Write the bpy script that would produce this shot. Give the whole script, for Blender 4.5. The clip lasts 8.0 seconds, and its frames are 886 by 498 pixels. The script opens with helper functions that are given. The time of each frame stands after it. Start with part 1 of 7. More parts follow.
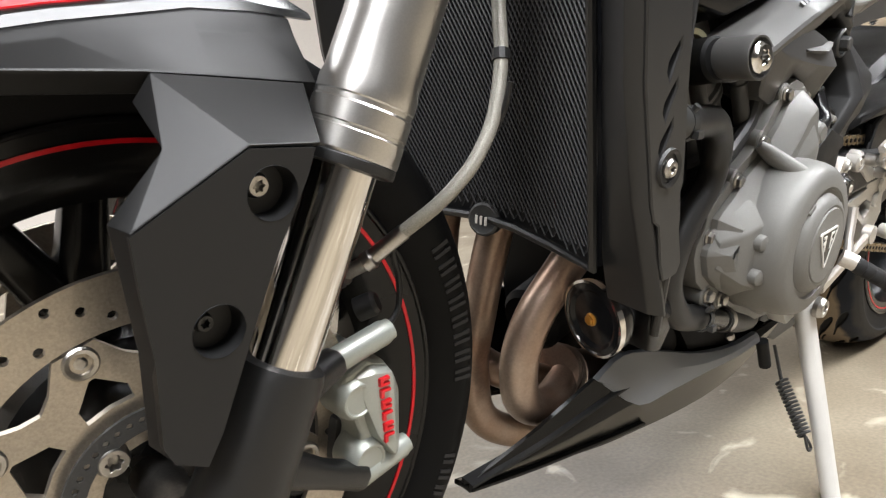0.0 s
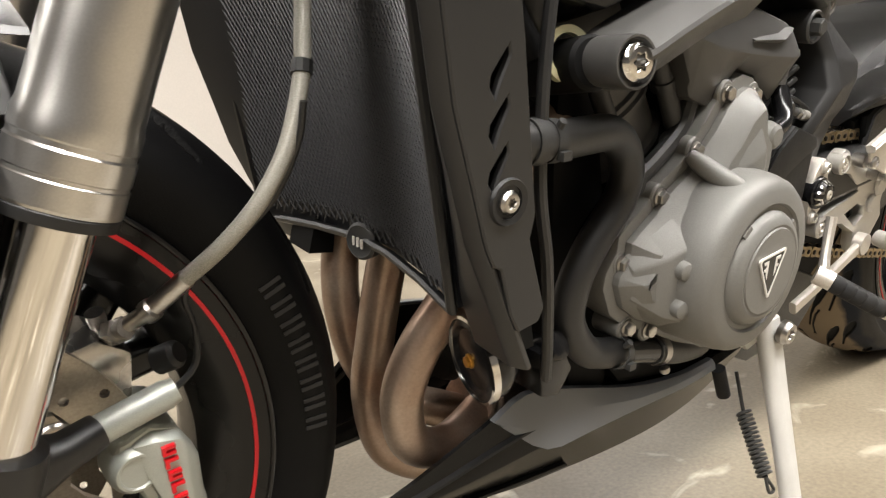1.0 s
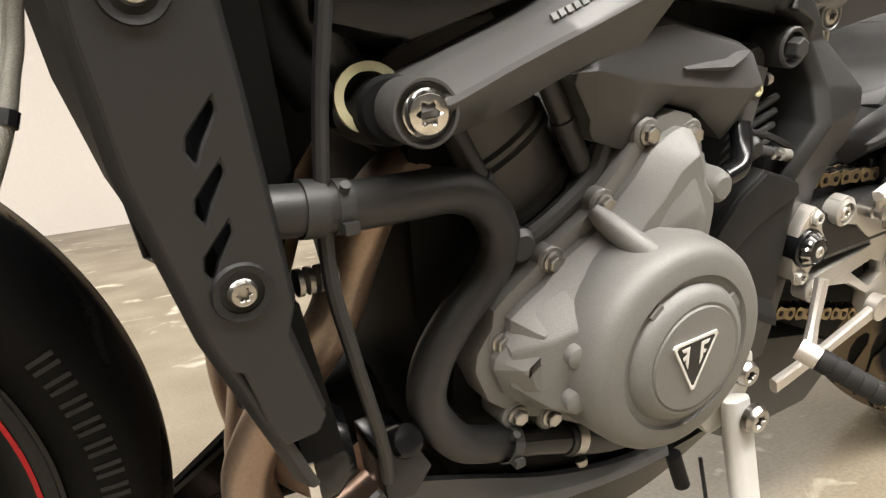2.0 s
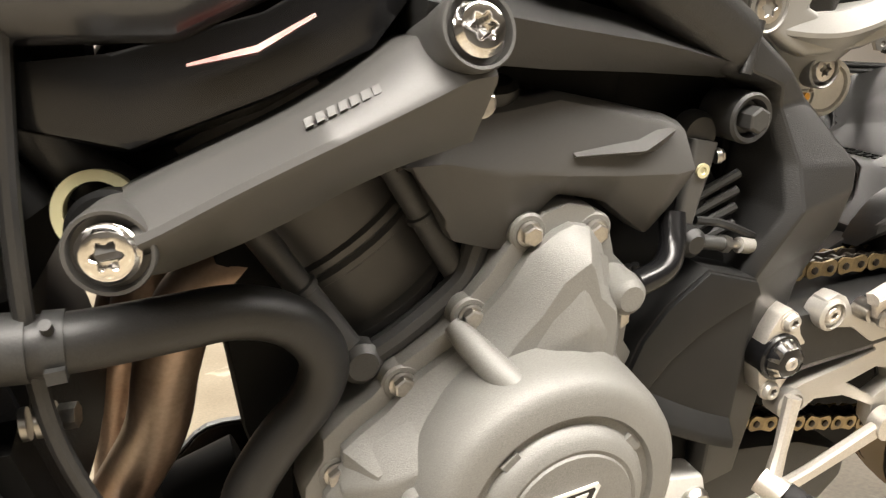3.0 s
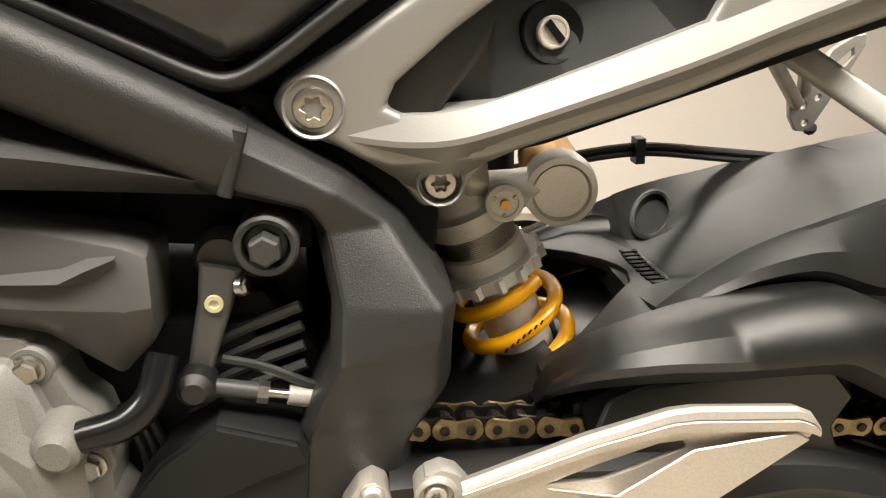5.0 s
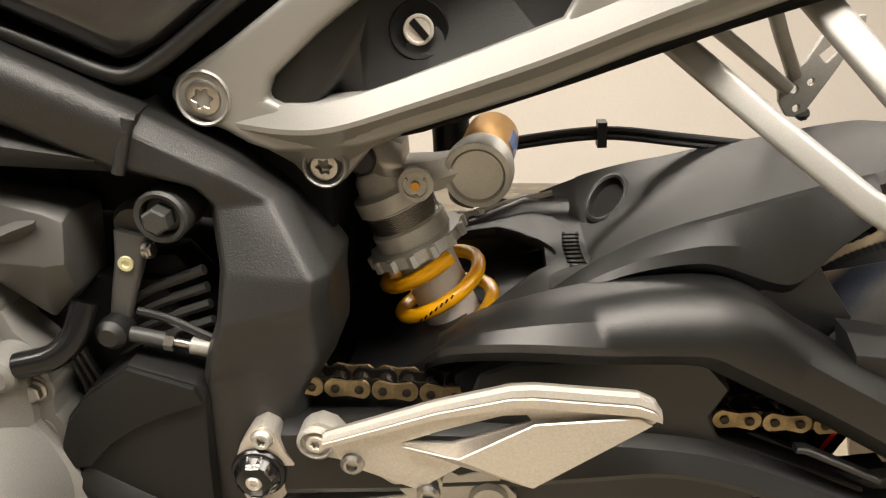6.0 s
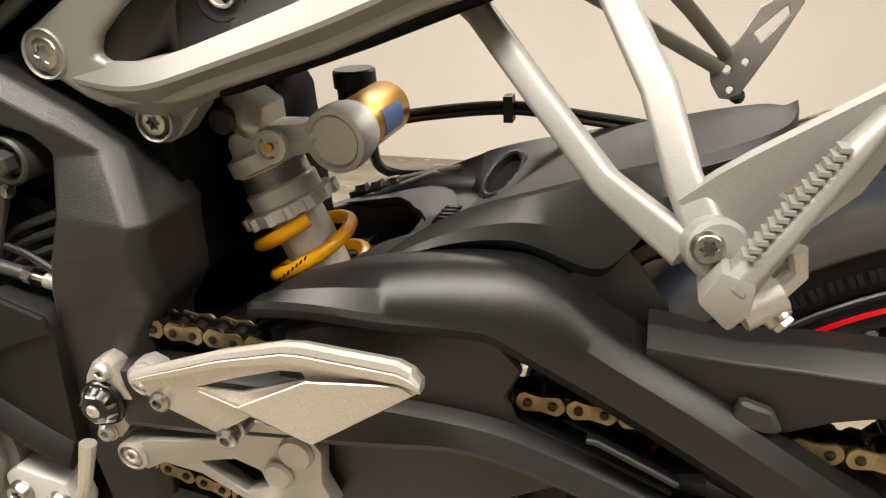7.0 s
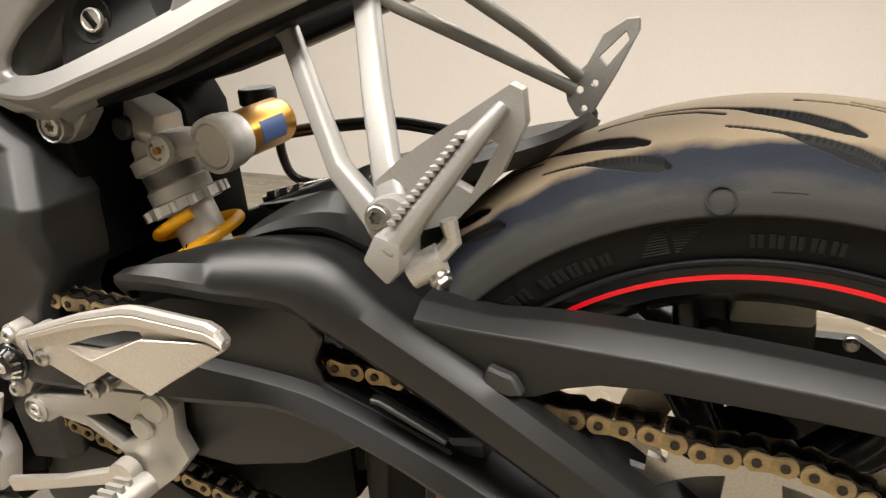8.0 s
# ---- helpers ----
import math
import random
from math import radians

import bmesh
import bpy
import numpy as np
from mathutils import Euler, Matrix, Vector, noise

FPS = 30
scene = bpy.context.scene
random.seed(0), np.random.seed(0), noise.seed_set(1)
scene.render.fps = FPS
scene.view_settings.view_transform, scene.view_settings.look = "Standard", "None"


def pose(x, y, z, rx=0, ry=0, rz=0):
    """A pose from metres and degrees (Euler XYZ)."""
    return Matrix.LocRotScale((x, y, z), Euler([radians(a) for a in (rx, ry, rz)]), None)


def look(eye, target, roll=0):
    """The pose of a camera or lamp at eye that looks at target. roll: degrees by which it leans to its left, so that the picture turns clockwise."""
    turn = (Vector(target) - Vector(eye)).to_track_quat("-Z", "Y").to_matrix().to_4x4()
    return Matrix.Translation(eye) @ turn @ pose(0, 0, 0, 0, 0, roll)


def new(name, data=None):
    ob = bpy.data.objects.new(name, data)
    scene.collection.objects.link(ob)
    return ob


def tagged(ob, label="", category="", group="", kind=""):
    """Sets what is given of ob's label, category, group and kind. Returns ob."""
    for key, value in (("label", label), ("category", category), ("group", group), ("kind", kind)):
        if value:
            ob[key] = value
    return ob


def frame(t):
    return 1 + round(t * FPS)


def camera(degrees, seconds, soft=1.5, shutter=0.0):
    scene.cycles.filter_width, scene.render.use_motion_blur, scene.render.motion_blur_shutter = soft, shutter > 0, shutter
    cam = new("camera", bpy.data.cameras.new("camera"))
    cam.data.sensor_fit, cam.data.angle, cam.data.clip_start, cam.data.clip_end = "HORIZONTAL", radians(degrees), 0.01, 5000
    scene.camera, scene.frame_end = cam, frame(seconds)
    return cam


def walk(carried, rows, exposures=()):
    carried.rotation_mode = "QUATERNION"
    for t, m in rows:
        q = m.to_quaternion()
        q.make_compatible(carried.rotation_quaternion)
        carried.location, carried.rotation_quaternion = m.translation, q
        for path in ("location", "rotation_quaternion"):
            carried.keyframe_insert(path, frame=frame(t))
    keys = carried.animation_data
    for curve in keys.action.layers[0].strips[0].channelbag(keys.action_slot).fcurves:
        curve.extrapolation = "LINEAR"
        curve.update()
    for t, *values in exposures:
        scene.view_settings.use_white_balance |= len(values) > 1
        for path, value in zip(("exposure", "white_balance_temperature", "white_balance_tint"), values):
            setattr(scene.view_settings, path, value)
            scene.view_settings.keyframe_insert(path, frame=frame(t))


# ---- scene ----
# The motorcycle stands on its side stand: it leans towards its left side.
BIKE = pose(0, 0, 0.017, 12, -2.1, 0)

cam = camera(62.0, 8.0, soft=1.25, shutter=0.12)


def seen_from(x, y, z, yaw, pitch, roll):
    """A camera pose in the motorcycle's own axes: x to its rear, y to its right, z up its height."""
    ahead = Vector((-math.sin(radians(yaw)) * math.cos(radians(pitch)), math.cos(radians(yaw)) * math.cos(radians(pitch)), math.sin(radians(pitch))))
    return BIKE @ look((x, y, z), Vector((x, y, z)) + ahead, roll)


ROWS = [
    (0, -1.5628, -0.4604, 0.6410, -42.91, -19.11, 0.82),
    (0.5, -1.4776, -0.4762, 0.6519, -40.67, -20.42, 0.98),
    (1, -1.3766, -0.4938, 0.6591, -37.80, -21.52, -0.57),
    (1.2, -1.3289, -0.5021, 0.6642, -36.26, -21.92, -1.25),
    (2.3, -1.1059, -0.5065, 0.6737, -26.05, -21.80, -1.59),
    (2.5, -1.0672, -0.4998, 0.6842, -23.73, -22.22, -1.71),
    (3, -0.9705, -0.4855, 0.6996, -20.51, -22.15, -2.29),
    (3.5, -0.8731, -0.5142, 0.6963, -18.12, -21.23, -2.32),
    (4, -0.7664, -0.5173, 0.7145, -15.26, -20.20, -1.06),
    (4.5, -0.6484, -0.4910, 0.7170, -9.78, -19.83, -1.52),
    (5, -0.5707, -0.4808, 0.7211, -5.85, -20.76, -1.92),
    (5.2, -0.5461, -0.4854, 0.7225, -4.22, -21.11, -2.12),
    (6.3, -0.3554, -0.5219, 0.7377, 9.81, -23.38, -3.61),
    (6.5, -0.3105, -0.5146, 0.7223, 12.29, -23.42, -3.44),
    (7, -0.2151, -0.4916, 0.7176, 17.30, -23.77, -3.85),
    (7.5, -0.1295, -0.4953, 0.7147, 20.62, -21.95, -4.71),
    (8, -0.0231, -0.5124, 0.7034, 23.06, -20.62, -4.39),
]
walk(cam, [(t, seen_from(*row)) for t, *row in ROWS], [(0.0, 0.12, 5950, 10), (0.5, 0.12, 6300, 10), (1.2, 0.06, 6450, 10), (2.5, 0.24, 6600, 10), (3.3, 0.58, 6800, 10), (4.5, 0.56, 6850, 10), (5.0, 0.22, 6950, 10), (6.5, -0.04, 7000, 10), (7.5, -0.12, 6800, 10), (8.0, -0.05, 6650, 10)])

# ---- light ----
world = bpy.data.worlds.new("world")
scene.world = world
world.use_nodes = True
world.node_tree.nodes["Background"].inputs[0].default_value = (1.0, 0.96, 0.90, 1)
world.node_tree.nodes["Background"].inputs[1].default_value = 0.02
scene.view_settings.exposure = 0.0


def lamp(x, y, z, sx, sy, watts, colour=(1.0, 0.955, 0.90)):
    data = bpy.data.lights.new("ceiling_lamp", "AREA")
    data.shape, data.size, data.size_y, data.energy, data.color = "RECTANGLE", sx, sy, watts, colour
    ob = new("ceiling_lamp", data)
    ob.matrix_world = pose(x, y, z)
    return ob


LIGHTS = [(x, y, w) for y, w in ((-5.2, 14), (-1.55, 178), (2.4, 85)) for x in (-3.4, -0.8, 1.8)]
for lx, ly, lw in LIGHTS:
    lamp(lx, ly, 2.73, 2.3, 0.7, lw)

# ---- materials ----
def material(name, colour, rough=0.5, metal=0.0, grain=0.0, grain_size=400.0, stain=0.0, stain_size=6.0, bump=0.0, coat=0.0, spec=0.5, second=None):
    """A surface with two scales of variation: stains and grain, in colour, roughness and fine relief."""
    m = bpy.data.materials.new(name)
    m.use_nodes = True
    t = m.node_tree
    b = t.nodes["Principled BSDF"]
    b.inputs["Metallic"].default_value = metal
    b.inputs["Coat Weight"].default_value = coat
    b.inputs["Coat Roughness"].default_value = 0.12
    b.inputs["Specular IOR Level"].default_value = spec
    co = t.nodes.new("ShaderNodeTexCoord")
    big, fine = t.nodes.new("ShaderNodeTexNoise"), t.nodes.new("ShaderNodeTexNoise")
    for n, s, d in ((big, stain_size, 6), (fine, grain_size, 3)):
        n.inputs["Scale"].default_value, n.inputs["Detail"].default_value = s, d
        t.links.new(co.outputs["Object"], n.inputs["Vector"])
    ramp = t.nodes.new("ShaderNodeMapRange")
    ramp.inputs["From Min"].default_value, ramp.inputs["From Max"].default_value = 0.35, 0.68
    t.links.new(big.outputs["Fac"], ramp.inputs["Value"])
    mix = t.nodes.new("ShaderNodeMix")
    mix.data_type = "RGBA"
    other = second or tuple(c * 0.6 for c in colour)
    mix.inputs["A"].default_value, mix.inputs["B"].default_value = (*colour, 1), (*[c + (o - c) * stain for c, o in zip(colour, other)], 1)
    t.links.new(ramp.outputs["Result"], mix.inputs["Factor"])
    mul = t.nodes.new("ShaderNodeMix")
    mul.data_type, mul.blend_type = "RGBA", "MULTIPLY"
    mul.inputs["Factor"].default_value = grain
    t.links.new(mix.outputs["Result"], mul.inputs["A"])
    gr = t.nodes.new("ShaderNodeMapRange")
    gr.inputs["From Min"].default_value, gr.inputs["From Max"].default_value, gr.inputs["To Min"].default_value = 0.3, 0.7, 0.4
    t.links.new(fine.outputs["Fac"], gr.inputs["Value"])
    t.links.new(gr.outputs["Result"], mul.inputs["B"])
    t.links.new(mul.outputs["Result"], b.inputs["Base Color"])
    rr = t.nodes.new("ShaderNodeMapRange")
    rr.inputs["To Min"].default_value, rr.inputs["To Max"].default_value = max(rough - 0.06, 0.02), min(rough + 0.10, 1)
    t.links.new(big.outputs["Fac"], rr.inputs["Value"])
    t.links.new(rr.outputs["Result"], b.inputs["Roughness"])
    if bump:
        bp = t.nodes.new("ShaderNodeBump")
        bp.inputs["Strength"].default_value, bp.inputs["Distance"].default_value = bump, 0.001
        t.links.new(fine.outputs["Fac"], bp.inputs["Height"])
        t.links.new(bp.outputs["Normal"], b.inputs["Normal"])
    return m


BLACK_PLASTIC = material("black_plastic", (0.0060, 0.0060, 0.0060), 0.46, grain=0.35, grain_size=1500, bump=0.2, stain=0.45, stain_size=9, spec=0.52)
SATIN_BLACK = material("satin_black_paint", (0.0045, 0.0045, 0.0046), 0.37, grain=0.4, grain_size=1800, bump=0.2, stain=0.45, stain_size=7, spec=0.58)
GLOSS_BLACK = material("gloss_black_paint", (0.006, 0.006, 0.0065), 0.18, stain=0.3, spec=0.38)
MATT_GREY = material("matt_graphite_paint", (0.068, 0.066, 0.063), 0.37, metal=0.1, stain=0.35, grain=0.35, grain_size=2500, bump=0.10)
DARK_METAL = material("dark_cast_metal", (0.045, 0.045, 0.044), 0.46, metal=0.2, grain=0.4, grain_size=900, bump=0.15, stain=0.4)
# near-black for black parts; elsewhere it puts the shade of recesses into the colour
DEEP_BLACK = material("black_parts_and_shade", (0.003, 0.003, 0.003), 0.6, stain=0.4, grain=0.3, spec=0.12)
ENGINE_GREY = material("grey_engine_paint", (0.188, 0.184, 0.171), 0.45, metal=0.15, grain=0.45, grain_size=1400, bump=0.28, stain=0.35, stain_size=9)
FRAME_BLACK = material("textured_frame_black", (0.0145, 0.0143, 0.0140), 0.40, grain=0.4, grain_size=1100, bump=0.3, stain=0.35, spec=0.52)
SILVER = material("silver_satin_paint", (0.27, 0.265, 0.253), 0.42, metal=0.45, grain=0.2, grain_size=1500, stain=0.15, bump=0.06)
BARE_ALU = material("brushed_aluminium", (0.66, 0.62, 0.565), 0.42, metal=0.8, grain=0.25, grain_size=700, stain=0.3, bump=0.09)
CAST_ALU = material("cast_aluminium", (0.55, 0.53, 0.49), 0.42, metal=0.7, grain=0.35, grain_size=1300, bump=0.2, stain=0.3)
FORK_ALU = material("polished_fork_tube", (0.58, 0.565, 0.54), 0.27, metal=1.0, grain=0.15, grain_size=900, stain=0.15)
CHROME = material("polished_steel", (0.75, 0.73, 0.70), 0.10, metal=1.0, stain=0.15)
STEEL = material("zinc_steel", (0.48, 0.46, 0.43), 0.28, metal=1.0, grain=0.3, grain_size=500, stain=0.4)
RUBBER = material("tyre_rubber", (0.014, 0.014, 0.015), 0.62, grain=0.4, grain_size=900, bump=0.2, stain=0.8, stain_size=14, second=(0.024, 0.023, 0.021), spec=0.2)
HOSE = material("rubber_hose", (0.010, 0.010, 0.0102), 0.42, grain=0.35, grain_size=900, bump=0.15, stain=0.6, second=(0.035, 0.034, 0.033))
RED = material("red_stripe_paint", (0.58, 0.003, 0.010), 0.32, stain=0.15)
WHITE_MARK = material("white_marking", (0.6, 0.58, 0.54), 0.5, stain=0.2)
BRONZE = material("heat_stained_steel", (0.31, 0.20, 0.14), 0.36, metal=0.7, grain=0.3, grain_size=350, bump=0.1, stain=1.0, stain_size=16, second=(0.42, 0.33, 0.26))
YELLOW = material("yellow_spring_paint", (0.90, 0.42, 0.006), 0.30, stain=0.2, coat=0.3)
GOLD = material("gold_anodised", (0.52, 0.27, 0.05), 0.28, metal=0.9, stain=0.4)
CHAIN_GOLD = material("chain_gold", (0.44, 0.33, 0.17), 0.36, metal=0.85, grain=0.4, grain_size=800, stain=0.8, stain_size=60, second=(0.2, 0.15, 0.09))
CHAIN_DARK = material("oily_chain_steel", (0.05, 0.042, 0.035), 0.35, metal=0.8, grain=0.4, stain=0.6, stain_size=60)
CALIPER = material("caliper_silver", (0.43, 0.45, 0.41), 0.38, metal=0.45, grain=0.25, grain_size=1500, bump=0.12, stain=0.25, stain_size=30)
CREAM = material("cream_plastic", (0.55, 0.52, 0.32), 0.45, stain=0.3)
LINE_GREY = material("braided_line", (0.36, 0.345, 0.30), 0.40, metal=0.2, grain=0.6, grain_size=1200, bump=0.4, stain=0.4)
DISC = material("brake_disc_steel", (0.52, 0.465, 0.385), 0.34, metal=0.9, grain=0.35, grain_size=600, stain=0.5, stain_size=12)
TANK = material("dark_tank_paint", (0.014, 0.014, 0.016), 0.22, stain=0.2, coat=0.5)
SHOCK_CAST = material("pale_cast_shock_body", (0.72, 0.70, 0.65), 0.38, metal=0.2, grain=0.35, grain_size=1300, bump=0.2, stain=0.35, stain_size=25)
COWL = material("satin_cowl_plastic", (0.014, 0.014, 0.0142), 0.40, grain=0.3, grain_size=1700, bump=0.12, stain=0.35, stain_size=8)
SPROCKET_BLACK = material("grained_black_plastic", (0.0065, 0.0065, 0.0065), 0.50, spec=0.3, grain=0.35, grain_size=1500, bump=0.2, stain=0.4, stain_size=10)
STAND = material("pale_silver_paint", (0.62, 0.61, 0.58), 0.40, metal=0.2, grain=0.2, grain_size=1200, stain=0.3, stain_size=12)
HANGER = material("satin_silver_casting", (0.31, 0.303, 0.286), 0.40, metal=0.35, grain=0.25, grain_size=1300, stain=0.2, bump=0.08)
BADGE_RED = material("dark_red_badge", (0.20, 0.04, 0.035), 0.3, stain=0.5, stain_size=60, second=(0.35, 0.28, 0.24))
DULL_CAST = material("dull_grey_casting", (0.34, 0.328, 0.30), 0.48, metal=0.3, grain=0.4, grain_size=1100, stain=0.5, stain_size=30, bump=0.15)
BLUE_MARK = material("blue_sticker", (0.05, 0.09, 0.22), 0.4, stain=0.2)


# ---- kit ----
V = Vector


def empty(name, parent=None, m=None):
    ob = new(name)
    ob.parent = parent
    if m is not None:
        ob.matrix_local = m
    return ob


def part(name, bm, mat, parent, label="", sharp=32, m=None):
    """Links a bmesh as one mesh object under a thing or a part."""
    me = bpy.data.meshes.new(name)
    bmesh.ops.recalc_face_normals(bm, faces=bm.faces)
    bm.to_mesh(me)
    bm.free()
    me.polygons.foreach_set("use_smooth", [True] * len(me.polygons))
    me.set_sharp_from_angle(angle=radians(sharp))
    me.materials.append(mat)
    ob = new(name, me)
    ob.parent = parent
    if m is not None:
        ob.matrix_local = m
    return tagged(ob, label)


def same_part(ob, parent, m):
    """Another piece on the same mesh."""
    o = new(ob.name.split(".")[0], ob.data)
    o.parent = parent
    o.matrix_local = m
    return o


def frame_of(axis, up=(0, 0, 1)):
    w = V(axis).normalized()
    u = V(up).cross(w)
    if u.length < 1e-4:
        u = V((1, 0, 0)).cross(w)
    u.normalize()
    return u, w.cross(u), w


def skin(bm, rings, closed=True, caps=True, loop=False):
    """Faces between rings of points."""
    rows = [[bm.verts.new(p) for p in ring] for ring in rings]
    n = len(rows[0])
    pairs = list(zip(rows, rows[1:])) + ([(rows[-1], rows[0])] if loop else [])
    for a, b in pairs:
        for i in range(n if closed else n - 1):
            j = (i + 1) % n
            bm.faces.new((a[i], a[j], b[j], b[i]))
    if caps and closed and not loop:
        bm.faces.new(rows[0][::-1])
        bm.faces.new(rows[-1])
    return rows


def curve(pts, per=6):
    """A smooth line through the points (Catmull-Rom)."""
    pts = [V(p) for p in pts]
    ends = [2 * pts[0] - pts[1], *pts, 2 * pts[-1] - pts[-2]]
    out = []
    for a, b, c, d in zip(ends, ends[1:], ends[2:], ends[3:]):
        for k in range(per):
            s = k / per
            out.append(0.5 * (2 * b + (c - a) * s + (2 * a - 5 * b + 4 * c - d) * s * s + (3 * b - a - 3 * c + d) * s ** 3))
    return out + [pts[-1]]


def tube(bm, pts, r, seg=14, caps=True, loop=False):
    """A round tube along the points; r: one radius or one for each point."""
    pts = [V(p) for p in pts]
    rs = r if isinstance(r, (list, tuple)) else [r] * len(pts)
    n = len(pts)
    u = None
    rings = []
    for i, p in enumerate(pts):
        a, b = (pts[i - 1], pts[(i + 1) % n]) if loop else (pts[max(i - 1, 0)], pts[min(i + 1, n - 1)])
        w = (b - a).normalized()
        u = frame_of(w)[0] if u is None else (u - w * u.dot(w)).normalized()
        v = w.cross(u)
        rings.append([p + rs[i] * (math.cos(q) * u + math.sin(q) * v) for q in (2 * math.pi * k / seg for k in range(seg))])
    skin(bm, rings, caps=caps, loop=loop)
    return bm


def turned(bm, profile, origin=(0, 0, 0), axis=(0, -1, 0), seg=32, closed=False):
    """A turned body: profile of (radius, distance along the axis)."""
    u, v, w = frame_of(axis)
    o = V(origin)
    rings = []
    for r, h in profile:
        r = max(r, 1e-5)
        rings.append([o + h * w + r * (math.cos(q) * u + math.sin(q) * v) for q in (2 * math.pi * k / seg for k in range(seg))])
    skin(bm, rings, caps=not closed, loop=closed)
    return bm


def soften(bm, width=0.003, seg=2, angle=25):
    """Rounds the sharp edges."""
    bmesh.ops.remove_doubles(bm, verts=bm.verts, dist=1e-6)
    bmesh.ops.recalc_face_normals(bm, faces=bm.faces)
    edges = [e for e in bm.edges if len(e.link_faces) == 2 and e.calc_face_angle(0) > radians(angle)]
    bmesh.ops.bevel(bm, geom=edges, offset=width, offset_type="OFFSET", segments=seg, affect="EDGES", clamp_overlap=True, profile=0.6)
    return bm


def plate(bm, outline, y0, y1, holes=()):
    """A slab with an outline in the motorcycle's side view, from y0 (outer) to y1; holes are outlines too."""
    if not holes:
        skin(bm, [[V((x, y0, z)) for x, z in outline], [V((x, y1, z)) for x, z in outline]])
        return bm
    edges = []
    for line in (outline, *holes):
        vs = [bm.verts.new((x, y0, z)) for x, z in line]
        edges += [bm.edges.new((vs[i], vs[(i + 1) % len(vs)])) for i in range(len(vs))]
    got = bmesh.ops.triangle_fill(bm, use_beauty=True, use_dissolve=False, edges=edges, normal=(0, -1, 0))
    faces = [g for g in got["geom"] if isinstance(g, bmesh.types.BMFace)]
    out = bmesh.ops.extrude_face_region(bm, geom=faces)
    for g in out["geom"]:
        if isinstance(g, bmesh.types.BMVert):
            g.co.y = y1
    return bm


def circle(x, z, r, n=20, a0=0.0):
    return [(x + r * math.cos(a0 + 2 * math.pi * k / n), z + r * math.sin(a0 + 2 * math.pi * k / n)) for k in range(n)]


def beam(bm, stations, chamfer=0.25):
    """A bar along stations (x, y, z, half height, half width): its height lies in the side view, its width across."""
    pts = [V(s[:3]) for s in stations]
    rings = []
    for i, (x, y, z, h, w) in enumerate(stations):
        t = pts[min(i + 1, len(pts) - 1)] - pts[max(i - 1, 0)]
        t.normalize()
        side = V((0, 1, 0)) - t * t.y
        side.normalize()
        up = side.cross(t)
        up.normalize()
        if (up.dot(last) if i else up.z) < 0:
            up = -up
        last = up
        c = chamfer * min(h, w) * 2
        sec = [(-w, -h + c), (-w, h - c), (-w + c, h), (w - c, h), (w, h - c), (w, -h + c), (w - c, -h), (-w + c, -h)]
        rings.append([pts[i] + a * side + b * up for a, b in sec])
    skin(bm, rings)
    return bm


def shell(bm, verts, faces, thick):
    """A folded sheet with thickness, from its corner points and the faces between them."""
    vs = [bm.verts.new(v) for v in verts]
    for fc in faces:
        bm.faces.new([vs[i] for i in fc])
    bmesh.ops.recalc_face_normals(bm, faces=bm.faces)
    bmesh.ops.solidify(bm, geom=bm.faces[:], thickness=thick)
    return bm


def block(bm, x0, x1, y0, y1, z0, z1):
    return plate(bm, [(x0, z0), (x1, z0), (x1, z1), (x0, z1)], y0, y1)


def B():
    return bmesh.new()


def loft(bm, lines, per=5, closed=True):
    """A body between long lines that run side by side, each through as many points as the others."""
    fine = [curve(line, per) for line in lines]
    skin(bm, [list(ring) for ring in zip(*fine)], closed=closed, caps=closed)
    return bm


BOLTS = {}


def bolt(parent, p, axis=(0, -1, 0), r=0.007, mat=None, kind="hex", name="bolt", h=None):
    """A bolt with a flange, a head and a hexagon or star socket, with its flange at p."""
    mat = mat or STEEL
    h = h or r * 0.8
    key = (round(r, 4), kind, mat.name, round(h, 4))
    u, v, w = frame_of(axis)
    m = Matrix((u, v, w)).transposed().to_4x4()
    m.translation = p
    if key not in BOLTS:
        bm = B()
        if kind == "hex":
            turned(bm, [(r * 1.25, -0.002), (r * 1.25, 0.0012), (r * 1.05, 0.002)], axis=(0, 0, 1), seg=16)
            turned(bm, [(r, 0.0015), (r, h), (r * 0.82, h + r * 0.12)], axis=(0, 0, 1), seg=6)
        else:
            lobes = 0.20 if kind == "star" else 0.0
            rings = []
            for rr, hh, lobe in ((1.2, -0.003 / h, 0), (1.2, 0.35, 0), (1.12, 0.5, 0), (0.98, 0.95, 0), (0.92, 1.0, 0), (0.55, 1.0, lobes), (0.50, 0.92, lobes), (0.48, 0.15, lobes), (0.02, 0.1, 0)):
                rings.append([V((r * rr * (1 + lobe * math.cos(6 * q)) * math.cos(q), r * rr * (1 + lobe * math.cos(6 * q)) * math.sin(q), h * hh)) for q in (2 * math.pi * k / 30 for k in range(30))])
            skin(bm, rings)
        BOLTS[key] = part(name, bm, mat, parent, m=m)
        return BOLTS[key]
    o = same_part(BOLTS[key], parent, m)
    o.name = name
    return o

